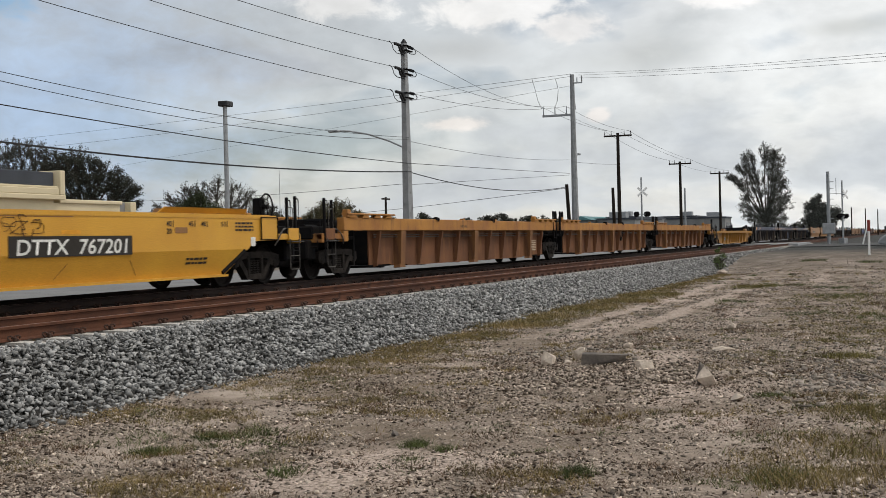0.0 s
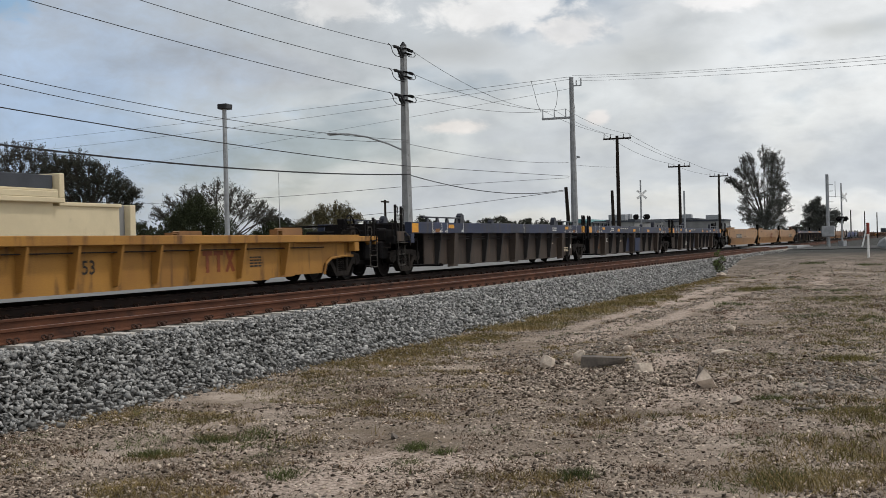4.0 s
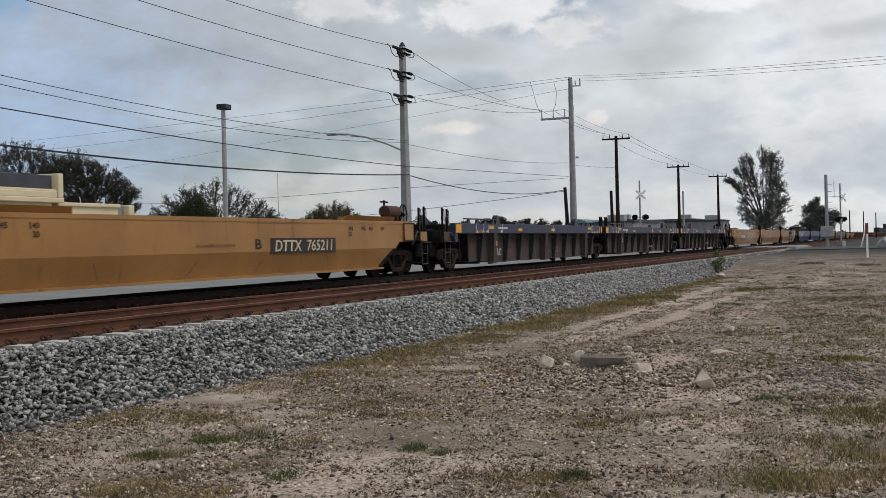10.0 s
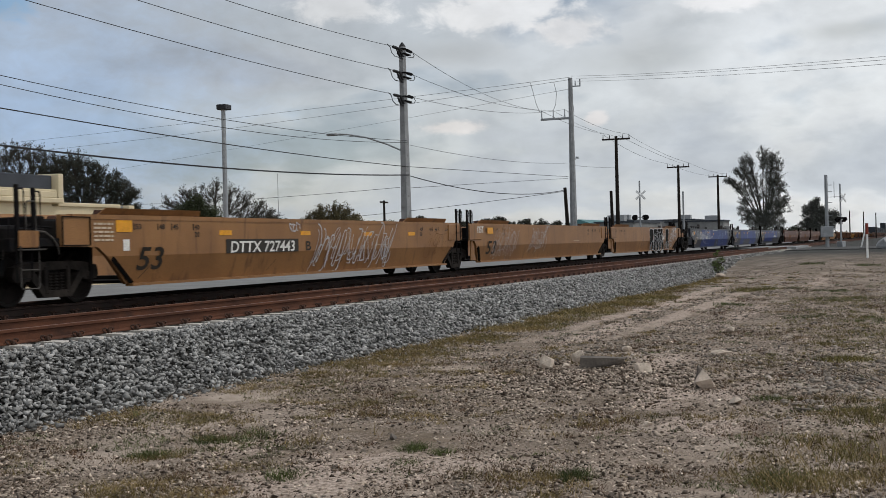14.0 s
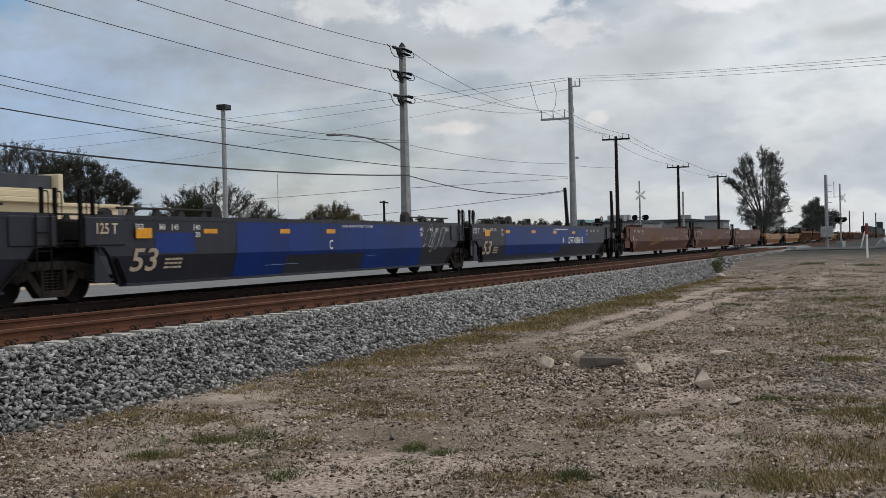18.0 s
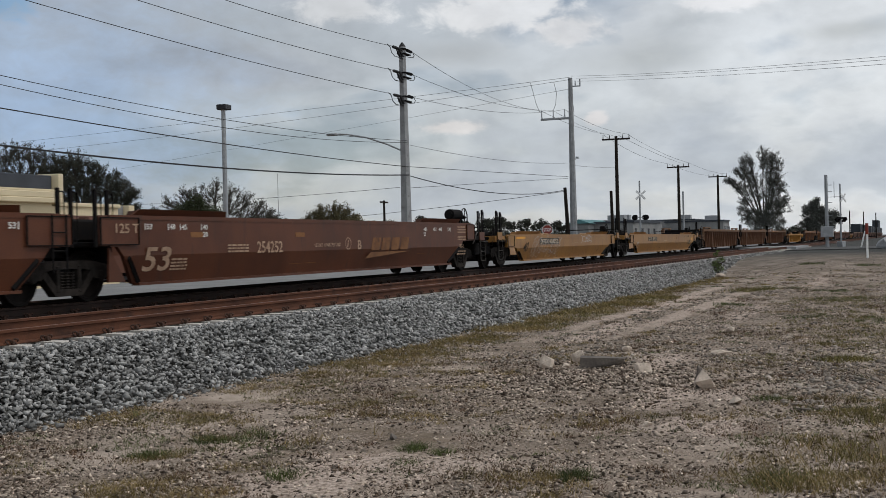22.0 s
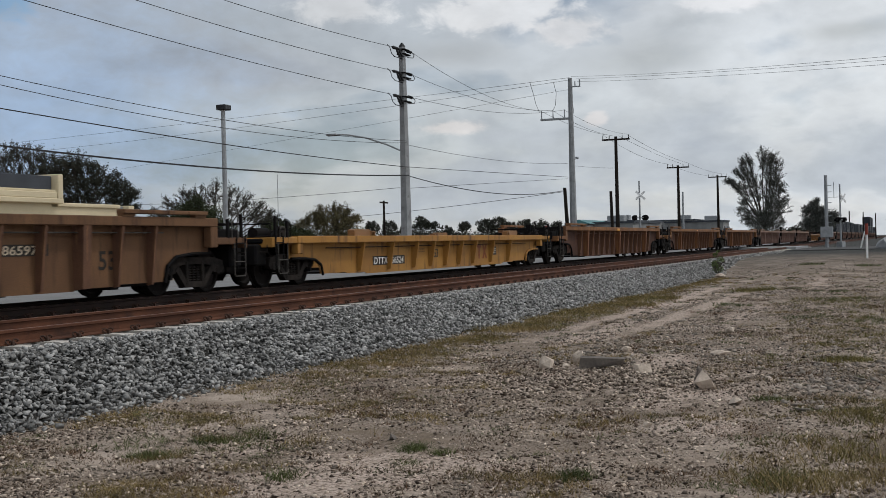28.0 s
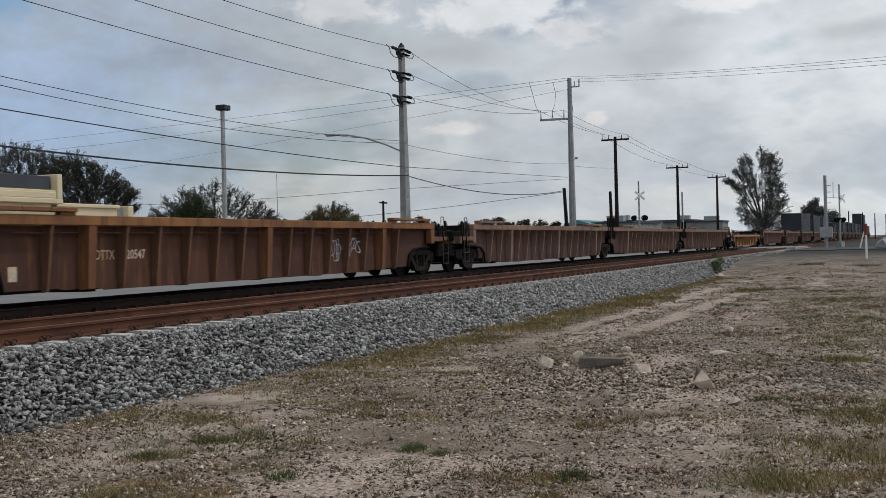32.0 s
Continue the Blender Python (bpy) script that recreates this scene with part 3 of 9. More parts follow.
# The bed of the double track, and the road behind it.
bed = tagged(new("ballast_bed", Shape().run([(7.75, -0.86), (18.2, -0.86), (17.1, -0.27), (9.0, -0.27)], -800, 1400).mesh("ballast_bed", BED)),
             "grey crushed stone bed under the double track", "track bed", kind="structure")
for _y0, _y1, _m in ((9.3, 12.2, BED_RUST), (12.2, 17.0, BED_SHADE)):
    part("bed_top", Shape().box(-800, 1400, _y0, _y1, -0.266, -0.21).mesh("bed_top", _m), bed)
road = tagged(new("road", Shape().run([(18.6, -0.9), (27.4, -0.9), (27.2, -0.26), (23.0, -0.22), (18.8, -0.26)], -800, 1400).mesh("road", ASPHALT)),
              "pale grey asphalt road running beside the track", "road", kind="structure")


def stone_kinds(n=18, points=8):
    """A few angular stone shapes: hulls of random points, as vertices and triangles."""
    out = []
    for k in range(n):
        bm = bmesh.new()
        for _ in range(points):
            d = rng.normal(0, 1, 3)
            bm.verts.new(d / np.linalg.norm(d) * rng.uniform(0.75, 1.25))
        got = bmesh.ops.convex_hull(bm, input=bm.verts)
        bmesh.ops.delete(bm, geom=[v for v in bm.verts if not v.link_faces], context="VERTS")
        bm.verts.index_update()
        bmesh.ops.recalc_face_normals(bm, faces=bm.faces)
        out.append((np.array([v.co[:] for v in bm.verts]), np.array([[v.index for v in f.verts] for f in bm.faces if len(f.verts) == 3])))
        bm.free()
    return out


STONES = stone_kinds(22, 7)
CHIPS = stone_kinds(16, 6)


def scatter(name, places, sizes, mat, stretch, tilt, kinds=STONES):
    """One mesh of many angular stones at the given places."""
    vs, fs, base_i = [], [], 0
    kind = rng.integers(0, len(kinds), len(places))
    for k, (base, tri) in enumerate(kinds):
        p, r = places[kind == k], sizes[kind == k]
        n = len(p)
        if not n:
            continue
        v = base[None] * (rng.uniform(0.75, 1.25, (n, 1, 3)) * np.array(stretch)) * r[:, None, None]
        a, b = rng.uniform(0, 6.283, n), rng.normal(0, tilt, n)
        ca, sa, cb, sb = np.cos(a)[:, None], np.sin(a)[:, None], np.cos(b)[:, None], np.sin(b)[:, None]
        y1, z1 = v[..., 1] * cb - v[..., 2] * sb, v[..., 1] * sb + v[..., 2] * cb
        w = np.stack([v[..., 0] * ca - y1 * sa, v[..., 0] * sa + y1 * ca, z1], -1) + p[:, None]
        vs.append(w.reshape(-1, 3))
        fs.append((tri[None] + (np.arange(n) * len(base))[:, None, None]).reshape(-1, 3) + base_i)
        base_i += n * len(base)
    return raw_mesh(name, np.concatenate(vs), np.concatenate(fs), mat)


def ballast_stones():
    """Loose crushed stone over the near shoulder and slope."""
    def layer(name, label, mat, fill, sink, jitter, toe):
        xs, ss, rs = [], [], []
        for x0, x1, step in ((6.0, 22.0, 0.048), (22.0, 58.0, 0.062), (58.0, 96.0, 0.10)):
            n = int((x1 - x0) * 1.66 / (step * step) * fill)
            xs.append(x0 + rng.random(n) * (x1 - x0))
            ss.append(rng.random(n) * 1.66)
            rs.append(step * rng.uniform(0.42, 0.95, n))
        x, s, r = np.concatenate(xs), np.concatenate(ss), np.concatenate(rs)
        if toe > 0.35:
            # fewer upper stones along the far shoulder, so the darker layer shows
            keep = rng.random(len(x)) > 0.8 * np.clip((x - 32) / 30, 0, 1)
            x, s, r = x[keep], s[keep], r[keep]
        # along the slope: 0 at the toe, 1.28 at its upper edge, then the flat shoulder as far as the tie ends
        k = np.clip(s / 1.28, 0, 1)
        y = 7.78 + 1.2 * k + np.clip(s - 1.28, 0, 1) * 0.82 + rng.normal(0, 0.012, len(s))
        y = y - toe * (rng.random(len(s)) ** 3) * 0.9 * (k < 0.2)
        z = -0.80 + 0.575 * k + 0.02 - sink + rng.normal(0, jitter, len(s)) - 0.02 * toe * (y < 7.7)
        tagged(new(name, scatter(name, np.c_[x, y, z], r, mat, (1.3, 0.92, 0.72), 1.6)), label, "ballast", kind="stuff")
    layer("ballast_stones", "loose grey crushed stone on the track's shoulder", STONE, 0.8, 0.0, 0.017, 0.4)
    layer("lower_ballast_stones", "lower layer of crushed stone, coloured dark like shaded gaps", STONE_LOW, 0.7, 0.028, 0.01, 0.3)
    # between the rails and between the tracks
    n = 5000
    x, y = 9 + 45 * rng.random(n) ** 1.5, 9.9 + 2.2 * rng.random(n)
    tagged(new("rusty_ballast_stones", scatter("rusty_ballast_stones", np.c_[x, y, np.full(n, -0.215)], 0.045 * rng.uniform(0.5, 0.95, n), BED_RUST, (1.2, 0.95, 0.7), 0.6)), "rust-stained crushed stone between the rails", "ballast", kind="stuff")


ballast_stones()


def stone_field(name, label, category, mat, place, count, size, flat=0.7):
    """Many small stones on the ground; place() gives x, y."""
    xy = np.array([place() for _ in range(count)])
    z = np.array([ground_at(a, b) for a, b in xy])
    r = size[0] + (size[1] - size[0]) * rng.random(count) ** 2
    return tagged(new(name, scatter(name, np.c_[xy, z + r * 0.2], r, mat, (1.35, 0.85, flat), 0.7, CHIPS)), label, category, kind="stuff")


def rail_shape(y):
    h = 0.172
    p = [(-0.07, -h), (0.07, -h), (0.07, -h + 0.012), (0.012, -h + 0.032), (0.009, -0.045), (0.036, -0.034), (0.036, -0.007), (0.028, 0.0),
         (-0.028, 0.0), (-0.036, -0.007), (-0.036, -0.034), (-0.009, -0.045), (-0.012, -h + 0.032), (-0.07, -h + 0.012)]
    return Shape().run([(y + a, b) for a, b in p], -800, 1400)


def rail_part(y, parent, web):
    me = rail_shape(y).mesh("rail", web)
    me.materials.append(RAILTOP)
    for pl in me.polygons:
        if pl.normal.z > 0.9 and pl.center.z > -0.02:
            pl.material_index = 1
    return part("rail", me, parent)


def tie_shape(x, y):
    """A concrete tie: sloped ends, dished middle."""
    o = [(-1.295, -0.40), (1.295, -0.40), (1.27, -0.205), (1.1, -0.178), (0.45, -0.178), (0.2, -0.21), (-0.2, -0.21), (-0.45, -0.178), (-1.1, -0.178), (-1.27, -0.205)]
    s = Shape()
    n = len(o)
    s.add([(x - 0.13, y + a, b) for a, b in o] + [(x + 0.13, y + a, b) for a, b in o],
          [tuple(range(n - 1, -1, -1)), tuple(range(n, 2 * n))] + [(i, (i + 1) % n, (i + 1) % n + n, i + n) for i in range(n)])
    return s


def clip_shape(side):
    """A spring clip pair that holds one rail foot."""
    s = Shape()
    for dx in (-0.065, 0.065):
        pts = [(dx + 0.028 * math.cos(a), side * (0.075 + 0.02 * math.sin(2 * a)), -0.142 + 0.034 * math.sin(a)) for a in np.linspace(0, 5.8, 9)]
        s.tube(pts, 0.011, 5)
    s.box(-0.02, 0.02, side * 0.09 - 0.02, side * 0.09 + 0.02, -0.178, -0.125, 0.006)
    return s


def make_track(name, y, label, first, last, web=RAIL, tie_mat=TIE):
    tr = tagged(new(name), label, "railway track", kind="structure")
    for yy in (y - 0.7535, y + 0.7535):
        rail_part(yy, tr, web)
    tie_me = tie_shape(0, y).mesh("tie", tie_mat)
    clip_me = clip_shape(-1).mesh("rail_clip", CLIP_STEEL)
    x = first
    while x < last:
        tie = part("tie", tie_me, tr, at=Matrix.Translation((x, 0, 0)))
        part("rail_clip", clip_me, tie, at=Matrix.Translation((0, y - 0.7535, 0)))
        x += 0.61
    rest = Shape()
    while x < 130:
        rest.v += tie_shape(x, y).v
        n = len(rest.v) - 20
        rest.f += [tuple(i + n for i in f) for f in tie_shape(0, 0).f]
        x += 0.61
    far = part("far_ties", rest.mesh("far_ties", tie_mat), tr)
    far["kind"] = "stuff"
    return tr


make_track("track_1", NEAR_TRACK, "empty railway track on concrete ties with rusty rails", 8.0, 70.0)
make_track("track_2", TRAIN_TRACK, "railway track under the train, coloured dark as in its shadow", 12.0, 60.0, RAIL_DARK, TIE_DARK)

# The road crossing far along the track.
tagged(new("crossing_road", Shape().box(102, 124, -80, 18.6, -0.42, -0.215).mesh("crossing_road", DARKROAD)), "pale asphalt road crossing the tracks", "road", kind="structure")
crossing = tagged(new("crossing_panels"), "grey concrete panels between the rails of the crossing", "crossing panel", kind="structure")
for y0, y1 in ((NEAR_TRACK - 1.6, NEAR_TRACK - 0.84), (NEAR_TRACK - 0.66, NEAR_TRACK + 0.66), (NEAR_TRACK + 0.84, TRAIN_TRACK - 0.84), (TRAIN_TRACK - 0.66, TRAIN_TRACK + 0.66)):
    for k in range(4):
        part("panel", cached(("panel", y0), lambda: Shape().box(0, 3.4, y0, y1, -0.21, -0.012, 0.01), "panel", CONCRETE), crossing, at=Matrix.Translation((108.1 + 3.45 * k, 0, 0)))

# ------------------------------------------------------------------ the train
LEAN = 0.15                            # how far the lower side leans in
SIDE = 1.45                            # half the width of a car
SPEED = [(0.0, 0.0), (16.0, 329.6), (32.0, 659.2)]    # seconds, metres travelled


def gone(t):
    for (a, p), (b, q) in zip(SPEED, SPEED[1:]):
        if t <= b:
            return p + (q - p) * (t - a) / (b - a)
    return SPEED[-1][1]


TRAIN, WELLS = [], {}


def wheel_shape(r=0.46):
    return Shape().lathe([(0.05, -0.06), (0.13, -0.075), (0.16, -0.03), (r - 0.09, -0.012), (r - 0.06, -0.055), (r - 0.012, -0.058), (r, 0.03), (r + 0.028, 0.045), (r + 0.028, 0.07),
                          (r - 0.06, 0.075), (r - 0.1, 0.03), (0.16, 0.03), (0.13, 0.07), (0.05, 0.07)], (0, 0, 0), 28)


def frame_shape():
    """A cast truck side frame with its window for the springs."""
    s = Shape()
    top_o = [(-1.12, 0.50), (-1.05, 0.42), (-0.72, 0.42), (-0.62, 0.56), (-0.40, 0.60), (0.40, 0.60), (0.62, 0.56), (0.72, 0.42), (1.05, 0.42), (1.12, 0.50), (1.08, 0.66), (0.75, 0.72), (0.45, 0.74), (-0.45, 0.74), (-0.75, 0.72), (-1.08, 0.66)]
    s.prism(top_o, -0.07, 0.07)
    s.prism([(-0.72, 0.50), (-0.36, 0.14), (0.36, 0.14), (0.72, 0.50), (0.62, 0.58), (0.30, 0.25), (-0.30, 0.25), (-0.62, 0.58)][:4] + [(0.60, 0.58), (0.30, 0.26), (-0.30, 0.26), (-0.60, 0.58)], -0.08, 0.08)
    s.box(-0.34, -0.24, -0.09, 0.09, 0.2, 0.66, 0.015).box(0.24, 0.34, -0.09, 0.09, 0.2, 0.66, 0.015)
    return s


def spring_shape():
    """One coil spring of the nest in the side frame's window."""
    pts = [(0.055 * math.cos(a), 0.055 * math.sin(a), 0.25 + 0.30 * k / 36) for k, a in ((k, 2 * math.pi * 6 * k / 36) for k in range(37))]
    return Shape().tube(pts, 0.017, 4).rod((0, 0, 0.25), (0, 0, 0.55), 0.03, 6)


def truck(parent, x, big=False):
    """A two-axle truck under the car at x: side frames, springs, bolster, four wheels, axles."""
    tk = part("truck", cached("bolster", lambda: Shape().box(-0.2, 0.2, -1.0, 1.0, 0.42, 0.66, 0.03).box(-0.16, 0.16, -0.5, 0.5, 0.66, 0.78, 0.03), "truck", BLACK), parent, "dark cast steel two-axle truck", Matrix.Translation((x, 0, 0)))
    wb = 0.915 if big else 0.89
    wm = cached("wheel", wheel_shape, "wheel", WHEEL, False)
    am = cached("axle", lambda: Shape().rod((0, -1.02, 0.46), (0, 1.02, 0.46), 0.075, 10), "axle", BLACK)
    fm = cached("side_frame", frame_shape, "side_frame", TRUCK)
    sm = cached("spring", spring_shape, "spring", TRUCK)
    cm = cached("bearing_cap", lambda: Shape().lathe([(0.0, -0.09), (0.085, -0.085), (0.105, -0.05), (0.105, 0.06), (0.0, 0.06)], (0, 0, 0), 14), "bearing_cap", TRUCK)
    for sx in (-wb, wb):
        part("axle", am, tk, at=Matrix.Translation((sx, 0, 0)))
        for sy in (-1, 1):
            part("wheel", wm, tk, at=Matrix.Translation((sx, sy * 0.77, 0.46)) @ Matrix.Rotation(math.pi if sy > 0 else 0, 4, "Z"))
            part("bearing_cap", cm, tk, at=Matrix.Translation((sx, sy * 1.03, 0.47)) @ Matrix.Rotation(math.pi if sy > 0 else 0, 4, "Z"))
    for sy in (-1, 1):
        part("side_frame", fm, tk, at=Matrix.Translation((0, sy * 1.03, 0)))
        for sx in (-0.15, 0.0, 0.15):
            part("spring", sm, tk, at=Matrix.Translation((sx, sy * 1.03, 0)))
    return tk


def stanchion_shape(z0, z1):
    """A flat upright post with a thin rod loop behind it."""
    s = Shape().box(-0.037, 0.037, -0.03, 0.03, z0, z1, 0.012)
    return s.tube([(0.05, 0, z1 - 0.06), (0.15, 0, z1 - 0.06), (0.17, 0, z1 - 0.12), (0.17, 0, z0 + 0.15), (0.13, 0, z0 + 0.08), (0.05, 0, z0 + 0.08)], 0.014, 5)


def ladder_shape(z0, z1, w=0.40, step=0.3):
    s = Shape()
    for x in (-w / 2, w / 2):
        s.rod((x, 0, z0), (x, 0, z1), 0.016, 6)
    z = z0 + 0.06
    while z < z1:
        s.rod((-w / 2, 0, z), (w / 2, 0, z), 0.012, 5)
        z += step
    return s


def guide_shape(x0, x1, z0, z1, y):
    """A hinged container guide flap, leaning outwards, with its brackets."""
    s = Shape()
    s.add([(x0, y, z0), (x1, y, z0), (x1 - 0.12, y - 0.10, z1), (x0 + 0.12, y - 0.10, z1), (x0, y + 0.03, z0), (x1, y + 0.03, z0), (x1 - 0.12, y - 0.07, z1), (x0 + 0.12, y - 0.07, z1)],
          [(0, 1, 2, 3), (7, 6, 5, 4), (0, 4, 5, 1), (3, 2, 6, 7), (0, 3, 7, 4), (1, 5, 6, 2)])
    return s


def open_guide_shape(x0, x1, z, y, sg):
    """A raised guide rail on posts, with a taller sloped block at its inner end."""
    s = Shape().box(x0, x1, y - 0.02, y + 0.06, z + 0.13, z + 0.17, 0.008)
    xi = x0 if sg > 0 else x1
    s.prism([(xi - 0.2, z), (xi + 0.2, z), (xi + 0.14, z + 0.24), (xi - 0.02, z + 0.3), (xi - 0.14, z + 0.22)], y - 0.03, y + 0.13)
    for k in range(4):
        a = x0 + (x1 - x0) * (k + 0.5) / 4
        s.prism([(a - 0.13, z), (a + 0.13, z), (a + 0.05, z + 0.135), (a - 0.05, z + 0.135)], y, y + 0.05)
    return s


def corbel_guide_shape(x0, x1, z, y):
    """A thin ledge over the chord on four small dark-gapped gussets."""
    s = Shape().box(x0, x1, y - 0.05, y + 0.14, z + 0.07, z + 0.115, 0.01).box(x0, x0 + 0.22, y - 0.02, y + 0.12, z + 0.003, z + 0.2, 0.015)
    n = 4
    for k in range(n):
        a = x0 + (x1 - x0) * (k + 0.5) / n
        s.prism([(a - 0.22, z), (a + 0.22, z), (a + 0.13, z + 0.072), (a - 0.13, z + 0.072)], y - 0.03, y + 0.1)
    return s


def ledge_shape(x0, x1, z, y):
    """A flat ledge of short plates along the top edge, on two low blocks."""
    s = Shape().box(x0, x0 + 0.4, y + 0.0, y + 0.12, z + 0.003, z + 0.05).box(x1 - 0.4, x1, y + 0.0, y + 0.12, z + 0.003, z + 0.05)
    n = 4
    for k in range(n):
        a, b = x0 + (x1 - x0) * k / n, x0 + (x1 - x0) * (k + 1) / n
        s.box(a + 0.008, b - 0.008, y - 0.05, y + 0.14, z + 0.05, z + 0.125, 0.01)
    return s


def block_guide_shape(y, z, sg):
    """A bevelled guide block with an open bracket at its inner end."""
    s = Shape().prism([(-0.5, z + 0.003), (0.5, z + 0.003), (0.5, z + 0.14), (0.42, z + 0.165), (-0.42, z + 0.165), (-0.5, z + 0.14)], y + 0.03, y + 0.22)
    x = -sg * 0.62
    return s.box(x - 0.12, x + 0.12, y + 0.0, y + 0.2, z + 0.095, z + 0.125).box(x - 0.12, x - 0.09, y, y + 0.2, z - 0.1, z + 0.095).box(x + 0.09, x + 0.12, y, y + 0.2, z - 0.04, z + 0.095)


def clip_strap_shape(y, z):
    """A small lifted clip over the top edge."""
    return Shape().tube([(0, y - 0.03, z - 0.06), (0, y - 0.04, z + 0.03), (0.02, y + 0.05, z + 0.06), (0.05, y + 0.16, z + 0.02)], 0.03, 4).box(-0.13, 0.13, y - 0.03, y + 0.02, z - 0.02, z + 0.05, 0.01)


def bracket_shape(y, z):
    return Shape().prism([(-0.09, z), (0.09, z), (0.06, z + 0.09), (-0.03, z + 0.10)], y - 0.03, y + 0.14)


def brake_wheel_shape():
    s = Shape()
    n = 18
    s.tube([(0.29 * math.cos(2 * math.pi * i / n), 0, 0.29 * math.sin(2 * math.pi * i / n)) for i in range(n + 1)], 0.02, 6)
    for i in range(5):
        a = 2 * math.pi * i / 5
        s.rod((0, 0, 0), (0.28 * math.cos(a), 0, 0.28 * math.sin(a)), 0.014, 5)
    s.rod((0, -0.04, 0), (0, 0.12, 0), 0.05, 8)
    return s


LOW_BAYS = (0.0, 1.23, 2.56, 4.36, 6.32)    # ribs of the short low cars, out from the middle
WELL_HALF = 8.45                       # half the panel length of a dark ribbed well


def rib_plan(look_, lo):
    """Rib spacing, how many ribs from one wide one to the next, and where the row is centred on the well."""
    c = (lo[1] - lo[0]) / 2
    if look_["chord"] == "deep":
        return (1.575, 4, c) if look_["name"] == "ribbed_dark" else (1.54, 4, c - 0.15)
    return (1.8, 99, c - 0.7) if look_["low"] else (1.055, 6, c * 1.6)


